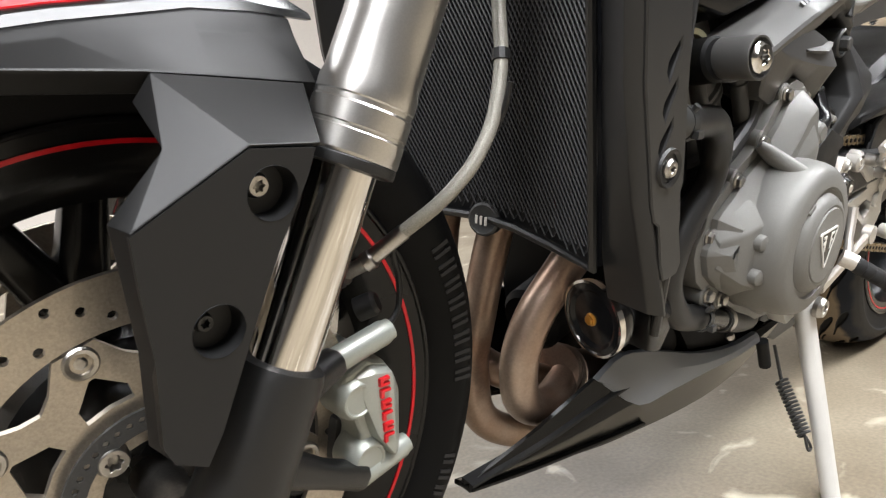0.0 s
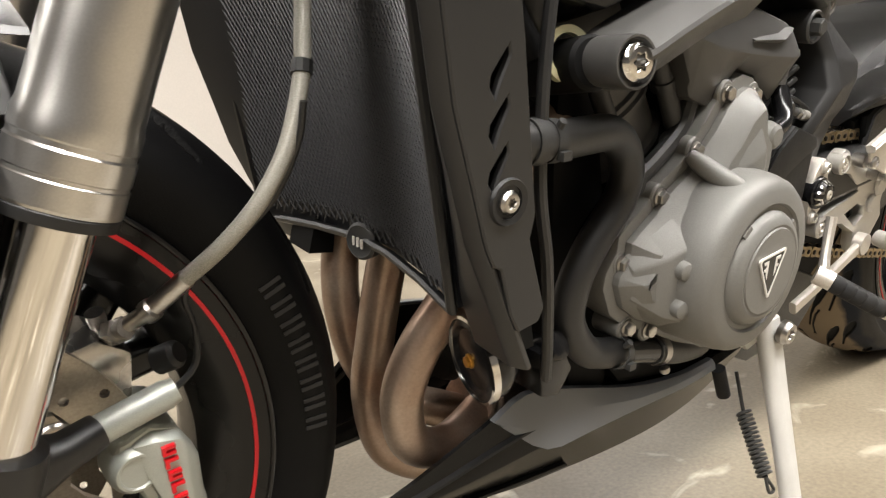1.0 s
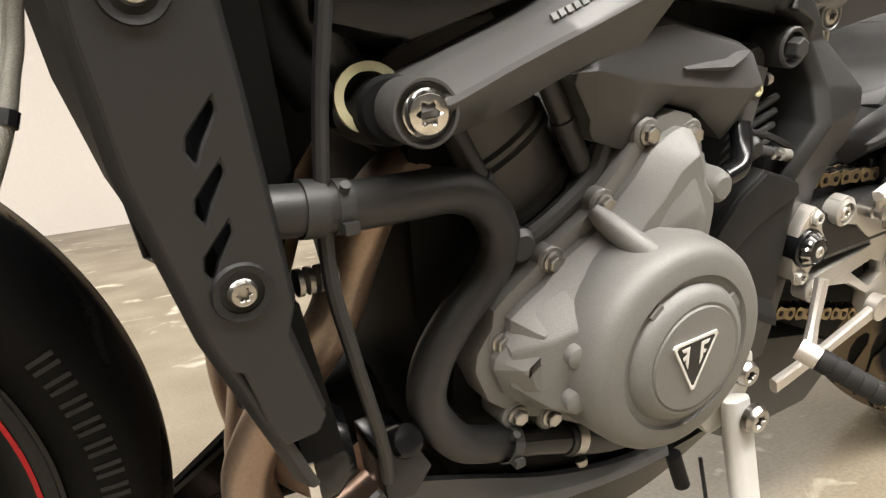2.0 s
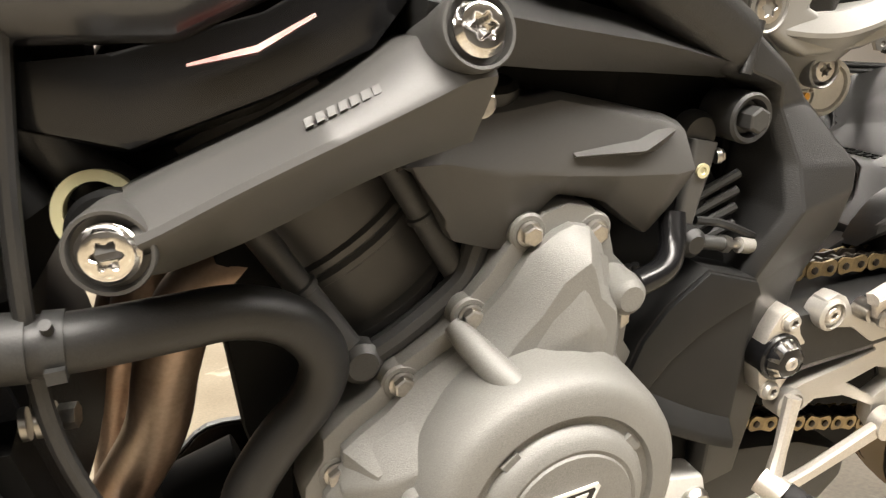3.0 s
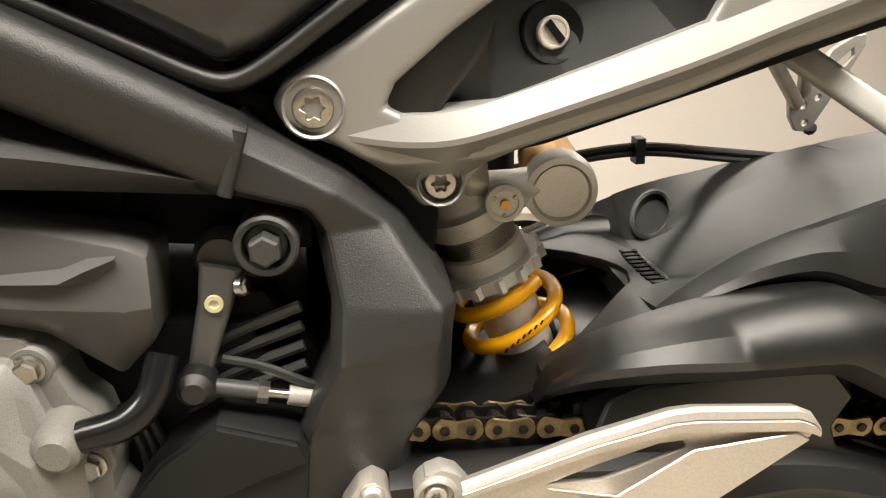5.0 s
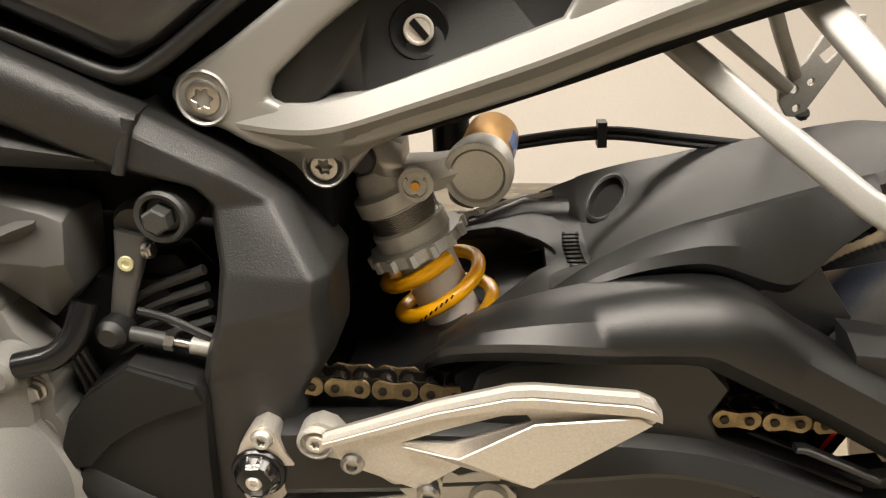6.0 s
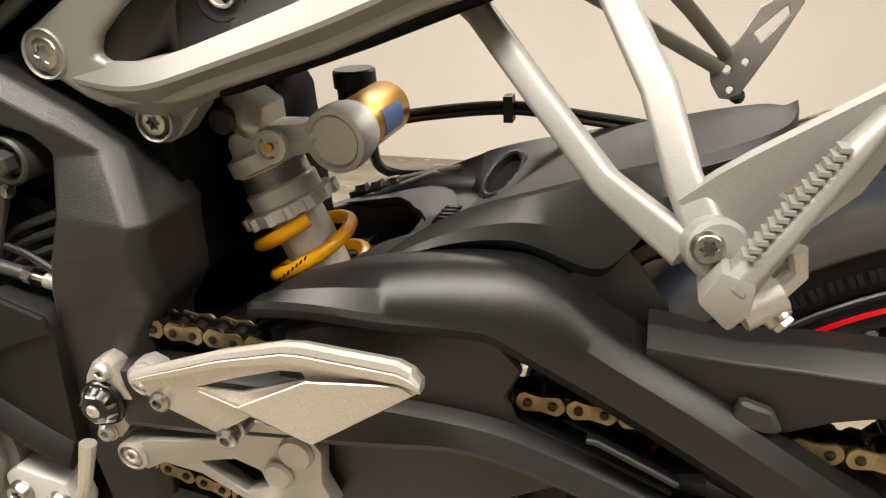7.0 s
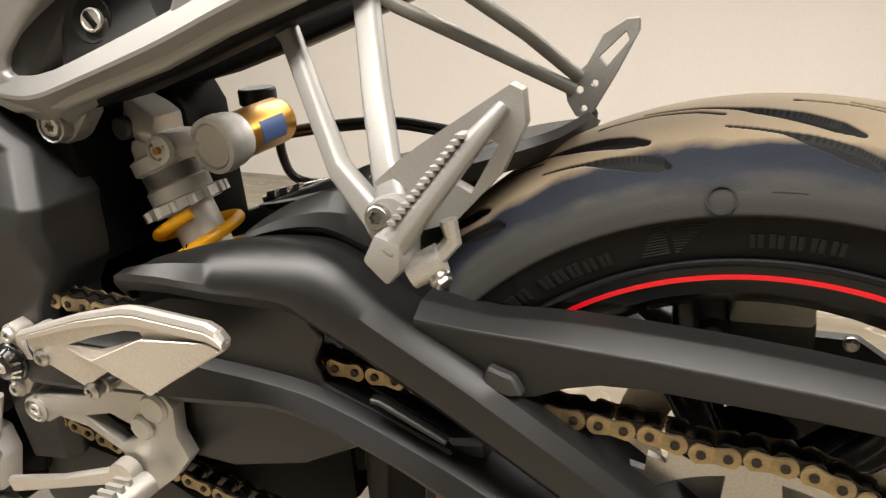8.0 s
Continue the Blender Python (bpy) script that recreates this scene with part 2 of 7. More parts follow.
# ---- the room ----
def floor_material():
    m = material("stained_concrete", (0.285, 0.244, 0.178), 0.40, grain=0.45, grain_size=160, stain=1.0, stain_size=3.0, bump=0.15, second=(0.165, 0.132, 0.088))
    t = m.node_tree
    b = t.nodes["Principled BSDF"]
    co, scuff = t.nodes.new("ShaderNodeTexCoord"), t.nodes.new("ShaderNodeTexNoise")
    scuff.inputs["Scale"].default_value, scuff.inputs["Detail"].default_value, scuff.inputs["Distortion"].default_value = 7.0, 9, 1.2
    t.links.new(co.outputs["Object"], scuff.inputs["Vector"])
    r = t.nodes.new("ShaderNodeMapRange")
    r.inputs["From Min"].default_value, r.inputs["From Max"].default_value = 0.60, 0.70
    t.links.new(scuff.outputs["Fac"], r.inputs["Value"])
    mix = t.nodes.new("ShaderNodeMix")
    mix.data_type = "RGBA"
    mix.inputs["B"].default_value = (0.52, 0.47, 0.37, 1)
    old = b.inputs["Base Color"].links[0].from_socket
    t.links.new(old, mix.inputs["A"])
    t.links.new(r.outputs["Result"], mix.inputs["Factor"])
    t.links.new(mix.outputs["Result"], b.inputs["Base Color"])
    return m


FLOOR = floor_material()
WALL = material("white_wall_paint", (0.76, 0.705, 0.645), 0.6, grain=0.08, grain_size=90, stain=0.12, stain_size=0.8, bump=0.1)
# unseen walls and ceiling, darkened so that black parts reflect less light
DIM_WALL = material("dark_unseen_wall", (0.22, 0.21, 0.195), 0.7, grain=0.15, grain_size=90, stain=0.3, stain_size=0.8, bump=0.1)
CEIL = material("grey_unseen_ceiling", (0.30, 0.29, 0.275), 0.7, grain=0.1, stain=0.12, stain_size=1.0)
X0, X1, Y0, Y1, H = -8.0, 7.0, -7.0, 5.05, 2.8


def room_box(name, label, mat, x0, x1, y0, y1, z0, z1):
    ob = part(name, block(B(), x0, x1, y0, y1, z0, z1), mat, None)
    return tagged(ob, label, name.split("_")[0], kind="structure")


room_box("floor", "tan stained concrete floor with scuffs", FLOOR, X0, X1, Y0, Y1, -0.1, 0)
room_box("ceiling", "unseen ceiling, kept grey to cut reflected light", CEIL, X0, X1, Y0, Y1, H, H + 0.1)
room_box("wall_back", "plain off-white painted wall", WALL, X0, X1, Y1, Y1 + 0.15, 0, H)
room_box("wall_near", "unseen wall, kept dark to cut reflected light", DIM_WALL, X0, X1, Y0 - 0.15, Y0, 0, H)
room_box("wall_front", "unseen wall, kept dark to cut reflected light", DIM_WALL, X0 - 0.15, X0, Y0 - 0.15, Y1 + 0.15, 0, H)
room_box("wall_rear", "unseen wall, kept dark to cut reflected light", DIM_WALL, X1, X1 + 0.15, Y0 - 0.15, Y1 + 0.15, 0, H)

# ---- the motorcycle, in its own axes: x to the rear (rear axle at 0), y to its right, z up ----
bike = empty("motorcycle")
bike.matrix_world = BIKE
tagged(bike, "black naked sports motorcycle leaning on its silver side stand", "motorcycle")


def hull(bm, stations):
    """A body lofted along x: stations of (x, [(y, z), ...])."""
    skin(bm, [[V((x, y, z)) for y, z in ring] for x, ring in stations])
    return bm


def tyre_rubber(name, crown_y, shoulder_y, axle, flank, side=(0.036, 0.035, 0.034), base=(0.019, 0.0215, 0.027)):
    """Rubber with a dusty crown, a dark rubbed band, grey flanks and shade painted into the grooves."""
    m = material(name, base, 0.55, grain=0.4, grain_size=900, bump=0.2, stain=0.5, stain_size=14, spec=0.10)
    t = m.node_tree
    b = t.nodes["Principled BSDF"]
    co, sep, absy = t.nodes.new("ShaderNodeTexCoord"), t.nodes.new("ShaderNodeSeparateXYZ"), t.nodes.new("ShaderNodeMath")
    t.links.new(co.outputs["Object"], sep.inputs[0])
    shift = t.nodes.new("ShaderNodeMath")
    shift.operation = "SUBTRACT"
    shift.inputs[1].default_value = axle[1]
    t.links.new(sep.outputs["Y"], shift.inputs[0])
    absy.operation = "ABSOLUTE"
    t.links.new(shift.outputs[0], absy.inputs[0])
    wob = t.nodes.new("ShaderNodeTexNoise")
    wob.inputs["Scale"].default_value, wob.inputs["Detail"].default_value = 22, 5
    t.links.new(co.outputs["Object"], wob.inputs["Vector"])
    add = t.nodes.new("ShaderNodeMath")
    add.operation, add.inputs[1].default_value = "MULTIPLY_ADD", 0.022
    t.links.new(wob.outputs["Fac"], add.inputs[0])
    t.links.new(absy.outputs[0], add.inputs[2])
    old = b.inputs["Base Color"].links[0].from_socket
    for lo, hi, colour in ((shoulder_y, shoulder_y + 0.006, side), (crown_y + 0.004, crown_y - 0.004, (0.185, 0.145, 0.098))):
        r = t.nodes.new("ShaderNodeMapRange")
        r.inputs["From Min"].default_value, r.inputs["From Max"].default_value = lo + 0.011, hi + 0.011
        t.links.new(add.outputs[0], r.inputs["Value"])
        mix = t.nodes.new("ShaderNodeMix")
        mix.data_type = "RGBA"
        t.links.new(old, mix.inputs["A"])
        mix.inputs["B"].default_value = (*colour, 1)
        t.links.new(r.outputs["Result"], mix.inputs["Factor"])
        old = mix.outputs["Result"]
    # the black flank next to the rim
    flat, away = t.nodes.new("ShaderNodeCombineXYZ"), t.nodes.new("ShaderNodeVectorMath")
    t.links.new(sep.outputs["X"], flat.inputs["X"])
    t.links.new(sep.outputs["Z"], flat.inputs["Z"])
    away.operation = "DISTANCE"
    away.inputs[1].default_value = (axle[0], 0, axle[2])
    t.links.new(flat.outputs[0], away.inputs[0])
    r = t.nodes.new("ShaderNodeMapRange")
    r.inputs["From Min"].default_value, r.inputs["From Max"].default_value = flank + 0.0015, flank - 0.0015
    t.links.new(away.outputs["Value"], r.inputs["Value"])
    mix = t.nodes.new("ShaderNodeMix")
    mix.data_type = "RGBA"
    mix.inputs["B"].default_value = (0.012, 0.012, 0.012, 1)
    t.links.new(old, mix.inputs["A"])
    t.links.new(r.outputs["Result"], mix.inputs["Factor"])
    # painted shade: groove walls and bottoms go near-black with their depth
    groove, groove_dark = t.nodes.new("ShaderNodeAttribute"), t.nodes.new("ShaderNodeMix")
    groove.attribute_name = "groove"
    groove_dark.data_type = "RGBA"
    groove_dark.inputs["B"].default_value = (0.010, 0.010, 0.010, 1)
    t.links.new(mix.outputs["Result"], groove_dark.inputs["A"])
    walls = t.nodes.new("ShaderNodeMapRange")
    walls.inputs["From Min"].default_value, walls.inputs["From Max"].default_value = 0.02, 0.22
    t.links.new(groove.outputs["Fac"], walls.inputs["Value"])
    t.links.new(walls.outputs["Result"], groove_dark.inputs["Factor"])
    t.links.new(groove_dark.outputs["Result"], b.inputs["Base Color"])
    return m


def tyre(parent, centre, profile, grooves, period, material_, n=1400, depth=0.006, fine=16, dense=None):
    """A tyre: profile of (radius, y) over the crown, with grooves sunk into it.
    grooves: lines of (along, y, half width) within one period of the tread, mirrored half a period on."""
    r_max = max(r for r, _ in profile)
    pts = [V((0, y, r)) for r, y in profile]
    line = curve(pts, fine)
    if dense:
        line = [p for k, p in enumerate(line) if p.y < 0.012 and p.z > r_max - 0.050 or k % 5 == 0 or k == len(line) - 1]
    ys, rs = np.array([p.y for p in line]), np.array([p.z for p in line])
    q = np.linspace(0, 2 * np.pi, n, endpoint=False)
    if dense:
        # finer where the tread is seen from close by
        k0 = int(0.62 * n)
        q = np.concatenate([np.linspace(dense[0], dense[1], k0, endpoint=False), np.linspace(dense[1], dense[0] + 2 * np.pi, n - k0, endpoint=False)])
    s = (q * r_max) % period
    sink = np.zeros((n, len(ys)))
    for side in (-1, 1):
        ss = (s + (0 if side < 0 else period / 2)) % period
        for path in grooves:
            for (a0, y0, w0), (a1, y1, w1) in zip(path, path[1:]):
                for wrap in (-period, 0.0, period):
                    da, dy = a1 - a0, (y1 - y0)
                    px, py = ss[:, None] - a0 - wrap, side * ys[None, :] - y0
                    k = np.clip((px * da + py * dy) / (da * da + dy * dy), 0, 1)
                    d = np.hypot(px - k * da, py - k * dy)
                    w = w0 + (w1 - w0) * k
                    sink = np.maximum(sink, np.clip((w - d) / 0.0007 + 0.5, 0, 1))
    rr = rs[None, :] - depth * sink * (rs[None, :] > r_max - 0.062)
    x, z = rr * np.sin(q)[:, None] + centre[0], rr * np.cos(q)[:, None] + centre[2]
    co = np.stack([x, np.broadcast_to(ys + centre[1], x.shape), z], -1).reshape(-1, 3)
    deep = sink.reshape(-1)
    m = len(ys)
    i, j = np.meshgrid(np.arange(n), np.arange(m - 1), indexing="ij")
    a, b2 = i * m + j, ((i + 1) % n) * m + j
    faces = np.stack([a, b2, b2 + 1, a + 1], -1).reshape(-1, 4)
    me = bpy.data.meshes.new("tyre")
    me.from_pydata(co.tolist(), [], faces.tolist())
    me.polygons.foreach_set("use_smooth", [True] * len(me.polygons))
    # groove depth per point, for the shade in the colour, not dust
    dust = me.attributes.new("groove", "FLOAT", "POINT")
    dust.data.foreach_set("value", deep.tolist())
    me.materials.append(material_)
    ob = new("tyre", me)
    ob.parent = parent
    return ob


def sidewall_marks(parent, centre, r, y, starts, tall, mat, count=6, wide=0.012, tilt=0.0):
    """Raised marks on a flank, as plain bars round the rim."""
    for a0 in starts:
        bm = B()
        for k in range(count):
            a = radians(a0) + k * (wide * 1.5) / r
            for part_of in (-1, 1):
                a1 = a + part_of * wide * 0.3 / r
                ring = []
                for da, dr in ((-0.0016, -tall / 2), (0.0016, -tall / 2), (0.0016, tall / 2), (-0.0016, tall / 2)):
                    rad, ang = r + dr, a1 + da / r
                    ring.append(V((centre[0] + rad * math.sin(ang), y + tilt * dr, centre[2] + rad * math.cos(ang))))
                skin(bm, [ring, [p - V((0, 0.0009, 0)) for p in ring]])
        tagged(part("sidewall_mark", bm, mat, parent), kind="stuff")


def wheel(name, c, barrel, spokes, hub_r, hub_half, stripe_r, stripe_y, mat, label, turn=0.12, bulk=1.0):
    """A cast wheel: barrel, hub and forked spokes, with a thin red stripe at the lip."""
    bm = B()
    turned(bm, [(r, h) for r, h in barrel], c, seg=96, closed=True)
    arms = []
    rim_r = min(r for r, _ in barrel) + 0.004
    for k in range(spokes):
        q = 2 * math.pi * (k + turn) / spokes
        for side in (-1, 1):
            q2 = q + side * 0.17
            st = []
            for f, ang in ((0.9, q + side * 0.02), (0.5 * (hub_r + rim_r) / hub_r, q + side * 0.05), (rim_r / hub_r, q2)):
                rad = hub_r * f
                st.append(V(c) + V((rad * math.sin(ang), 0, rad * math.cos(ang))))
            arms.append([(*p, bulk * (0.012 - 0.002 * i), 0.026 - 0.005 * i) for i, p in enumerate(st)])
    w = part(name, bm, mat, bike, label)
    lip_r, lip_h = max((r, -h) for r, h in barrel)
    bm = B()
    tube(bm, [V(c) + V(((lip_r - 0.001) * math.sin(q), -abs(lip_h) - 0.0035, (lip_r - 0.001) * math.cos(q))) for q in np.linspace(0, 2 * np.pi, 128, endpoint=False)], 0.0026, 10, loop=True)
    part("rim_lip", bm, GLOSS_BLACK, w)
    for st in arms:
        bm = beam(B(), st)
        soften(bm, 0.003, 2, 20)
        part("spoke", bm, mat, w)
    bm = B()
    turned(bm, [(hub_r * 0.6, -hub_half), (hub_r, -hub_half), (hub_r * 0.85, 0), (hub_r, hub_half), (hub_r * 0.6, hub_half)], c, seg=40, closed=True)
    part("hub", bm, mat, w)
    for sgn in (-1, 1):
        bm = B()
        turned(bm, [(stripe_r - 0.0015, -sgn * stripe_y), (stripe_r + 0.0015, -sgn * stripe_y), (stripe_r + 0.0015, -sgn * (stripe_y + 0.0012)), (stripe_r - 0.0015, -sgn * (stripe_y + 0.0012))], c, seg=128, closed=True)
        part("rim_stripe", bm, RED, w, "thin red rim stripe")
    return w


# rear wheel
RC = (-0.003, 0.0, 0.300)
RIM_BLACK = material("gloss_black_rim", (0.006, 0.006, 0.006), 0.24, stain=0.4, spec=0.32)
rear_wheel = wheel("rear_wheel", RC, [(0.213, -0.080), (0.231, -0.083), (0.234, -0.078), (0.224, -0.066), (0.206, -0.055), (0.200, 0.0), (0.206, 0.055), (0.224, 0.066), (0.234, 0.078), (0.231, 0.083), (0.213, 0.080), (0.206, 0.070), (0.194, 0.050), (0.190, 0.0), (0.194, -0.050), (0.206, -0.070)],
                   5, 0.055, 0.05, 0.224, 0.0815, RIM_BLACK, "gloss black cast wheel with red stripe", 0.65)
REAR_GROOVES = [[(-0.082, 0.010, 0.0009), (-0.045, 0.018, 0.0011), (-0.024, 0.0245, 0.0018), (-0.012, 0.029, 0.0042), (0.012, 0.037, 0.0060), (0.032, 0.045, 0.0058), (0.044, 0.050, 0.0024)],
                [(0.010, 0.012, 0.0024), (0.013, 0.0125, 0.0010), (0.045, 0.016, 0.0010), (0.075, 0.024, 0.0011), (0.090, 0.031, 0.0012)],
                [(-0.030, 0.045, 0.0009), (0.002, 0.0530, 0.0012), (0.018, 0.0585, 0.0042), (0.040, 0.0660, 0.0060), (0.052, 0.0700, 0.0046), (0.058, 0.0725, 0.0016)]]
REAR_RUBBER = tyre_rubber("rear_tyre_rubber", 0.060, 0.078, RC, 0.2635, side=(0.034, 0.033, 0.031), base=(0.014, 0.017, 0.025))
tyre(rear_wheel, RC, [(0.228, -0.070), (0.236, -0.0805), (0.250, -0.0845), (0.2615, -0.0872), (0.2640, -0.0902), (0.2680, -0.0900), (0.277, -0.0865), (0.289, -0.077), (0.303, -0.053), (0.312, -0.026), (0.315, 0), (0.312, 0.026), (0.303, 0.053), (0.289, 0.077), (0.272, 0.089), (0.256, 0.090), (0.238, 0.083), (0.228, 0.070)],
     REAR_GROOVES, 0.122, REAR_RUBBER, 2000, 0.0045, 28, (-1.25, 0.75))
sidewall_marks(rear_wheel, RC, 0.2475, -0.0842, (-46, -32, -2, 16, 40), 0.009, RUBBER, 5, 0.007, -0.24)
for k in range(10):
    bm = B()
    r_ = 0.2425 + 0.0019 * k
    for q0, q1 in ((-0.300 + 0.0045 * k, -0.232), (-0.218, -0.218 + 0.0085 * (k + 1))):
        tube(bm, [(RC[0] + r_ * math.sin(q), -0.0829 - 0.235 * (r_ - 0.2425), RC[2] + r_ * math.cos(q)) for q in np.linspace(q0, q1, 6)], 0.0006, 6)
    part("sidewall_stripe", bm, RUBBER, rear_wheel)
bm = B()
turned(bm, [(0.0085, 0), (0.0085, 0.0007), (0.0072, 0.0007), (0.0072, 0)], (RC[0] - 0.2735 * math.sin(0.105), -0.0884, RC[2] + 0.2735 * math.cos(0.105)), axis=(0, -1, 0.45), seg=24, closed=True)
part("sidewall_ring_mark", bm, RUBBER, rear_wheel)
for k, (q0, q1) in enumerate(((-0.010, 0.055), (-0.030, 0.030), (-0.055, 0.000))):
    bm = B()
    r_ = 0.2770 - 0.0045 * k
    tube(bm, [(RC[0] + r_ * math.sin(q), -0.0862 - 0.0012 * k, RC[2] + r_ * math.cos(q)) for q in np.linspace(q0, q1, 8)], 0.0007, 6)
    part("sidewall_dash", bm, RUBBER, rear_wheel)

# rear disc, hub and caliper on the far side
bm = B()
turned(bm, [(0.070, -0.062), (0.110, -0.062), (0.110, -0.067), (0.070, -0.067)], RC, seg=64, closed=True)
part("brake_disc", bm, DISC, rear_wheel, "steel rear brake disc")
bm = B()
turned(bm, [(0.020, 0.05), (0.075, 0.055), (0.085, 0.070), (0.085, 0.082), (0.050, 0.086), (0.02, 0.09)], RC, seg=48)
part("sprocket_carrier", bm, DULL_CAST, rear_wheel, "grey cast sprocket carrier")
bm = B()
plate(bm, [(-0.026, 0.415), (0.036, 0.405), (0.037, 0.440), (0.033, 0.470), (0.026, 0.473), (-0.002, 0.476), (-0.022, 0.472), (-0.028, 0.455)], 0.030, 0.085)
soften(bm, 0.005, 2)
rcal = part("rear_caliper", bm, BLACK_PLASTIC, bike, "black and grey rear brake caliper")
bm = B()
plate(bm, [(-0.024, 0.446), (0.034, 0.447), (0.034, 0.468), (0.026, 0.4735), (-0.001, 0.475), (-0.020, 0.470)], 0.014, 0.034)
soften(bm, 0.004, 2)
part("caliper_cap", bm, DULL_CAST, rcal, "grey caliper cap")
bm = B()
hull(bm, [(-0.058, [(0.03, 0.430), (0.02, 0.445), (0.03, 0.462), (0.07, 0.462), (0.07, 0.430)]), (-0.040, [(0.03, 0.425), (0.015, 0.445), (0.03, 0.470), (0.07, 0.470), (0.07, 0.425)]), (-0.026, [(0.03, 0.430), (0.018, 0.445), (0.03, 0.466), (0.07, 0.466), (0.07, 0.430)])])
soften(bm, 0.003, 2)
part("caliper_lobe", bm, DARK_METAL, rcal)
bm = B()
turned(bm, [(0.011, 0), (0.011, 0.02), (0.008, 0.026)], (-0.034, 0.034, 0.436))
part("slide_pin_boot", bm, DARK_METAL, rcal)
bolt(rcal, (0.060, 0.030, 0.430), r=0.0045)
bm = B()
plate(bm, [(-0.05, 0.36), (0.06, 0.34), (0.11, 0.39), (0.070, 0.418), (-0.04, 0.42)], 0.060, 0.072, [circle(0.055, 0.398, 0.004, 10)])
part("caliper_bracket", bm, BLACK_PLASTIC, rcal)
bm = B()
tube(bm, curve([(0.058, 0.04, 0.45), (0.080, 0.04, 0.465), (0.088, 0.04, 0.49), (0.075, 0.045, 0.53)]), 0.0028, 8)
part("brake_hose", bm, HOSE, rcal)

# sprocket and chain
CH_Y, TEETH, PITCH = -0.103, 47, 0.015875
R_SP = PITCH / (2 * math.sin(math.pi / TEETH))
out, inn = [], []
for k in range(TEETH * 4):
    q = 2 * math.pi * k / (TEETH * 4)
    rad = R_SP + (0.0042, -0.0005, -0.0052, -0.0005)[k % 4]
    out.append((RC[0] + rad * math.sin(q), RC[2] + rad * math.cos(q)))
holes = []
for k in range(5):
    q0 = 2 * math.pi * k / 5 + 0.16
    holes.append([(RC[0] + r_ * math.sin(q), RC[2] + r_ * math.cos(q)) for r_, sweep in ((0.1010, np.linspace(q0, q0 + 0.94, 10)), (0.0740, np.linspace(q0 + 0.84, q0 + 0.10, 8))) for q in sweep])
bm = B()
plate(bm, out, CH_Y - 0.003, CH_Y + 0.003, [circle(RC[0], RC[2], 0.055, 32), *holes])
sprocket = part("rear_sprocket", bm, STEEL, bike, "dull steel rear sprocket")
for k in range(5):
    q = 2 * math.pi * (k + 0.3) / 5
    bolt(sprocket, (RC[0] + 0.064 * math.sin(q), CH_Y - 0.003, RC[2] + 0.064 * math.cos(q)), r=0.007)


def chain_path():
    """The closed line of the chain: top run, round the rear sprocket, bottom run, round the front one."""
    top = [(-0.630, 0.473), (-0.531, 0.466), (-0.479, 0.462), (-0.281, 0.441), (-0.125, 0.4295), (-0.060, 0.4245)]
    back = [(RC[0] + R_SP * math.sin(q), RC[2] + R_SP * math.cos(q)) for q in (radians(a) for a in range(-12, 196, 8))]
    low = [(-0.20, 0.243), (-0.430, 0.300), (-0.560, 0.336), (-0.630, 0.357)]
    front = [(-0.650 - 0.050 * math.sin(q), 0.415 - 0.056 * math.cos(q)) for q in (radians(a) for a in range(10, 171, 16))]
    return [V((x, CH_Y, z)) for x, z in top + back + low + front]


loop = chain_path()
loop.append(loop[0])
dist = [0.0]
for a, c in zip(loop, loop[1:]):
    dist.append(dist[-1] + (c - a).length)
links = 2 * round(dist[-1] / PITCH / 2)


def along(d):
    d %= dist[-1]
    i = max(k for k in range(len(dist) - 1) if dist[k] <= d + 1e-9)
    return loop[i].lerp(loop[i + 1], (d - dist[i]) / max(dist[i + 1] - dist[i], 1e-9))


def link_mesh(y_off, thick, rad, waist):
    bm = B()
    line = []
    for cx, a0, a1 in ((PITCH / 2, -70, 70), (-PITCH / 2, 110, 250)):
        line += [(cx + rad * math.cos(radians(a)), rad * math.sin(radians(a))) for a in np.linspace(a0, a1, 8)]
        line.append((0, waist if cx > 0 else -waist))
    for s in (-1, 1):
        plate(bm, line, s * y_off - thick / 2, s * y_off + thick / 2)
    return bm


pins = B()
pin_at = [along(k * dist[-1] / links) for k in range(links)]
for p in pin_at:
    turned(pins, [(0.0030, -0.0112), (0.0030, 0.0118), (0.0018, 0.0124)], p, seg=10)
    turned(pins, [(0.0050, -0.004), (0.0050, 0.004)], p, seg=10)
chain = part("drive_chain", pins, CHAIN_DARK, bike, "gold-plated roller chain, oily")
pair = [part("chain_link", link_mesh(0.0095, 0.0022, 0.0074, 0.0052), CHAIN_GOLD, chain, "gold chain link plate"),
        part("chain_link", link_mesh(0.0062, 0.0022, 0.0076, 0.0056), CHAIN_DARK, chain)]
for k in range(links):
    a, c = pin_at[k], pin_at[(k + 1) % links]
    d = (c - a).normalized()
    m = Matrix((d, V((0, 1, 0)), d.cross(V((0, 1, 0))))).transposed().to_4x4()
    m.translation = (a + c) / 2
    if k < 2:
        pair[k].matrix_local = m
    else:
        same_part(pair[k % 2], chain, m)

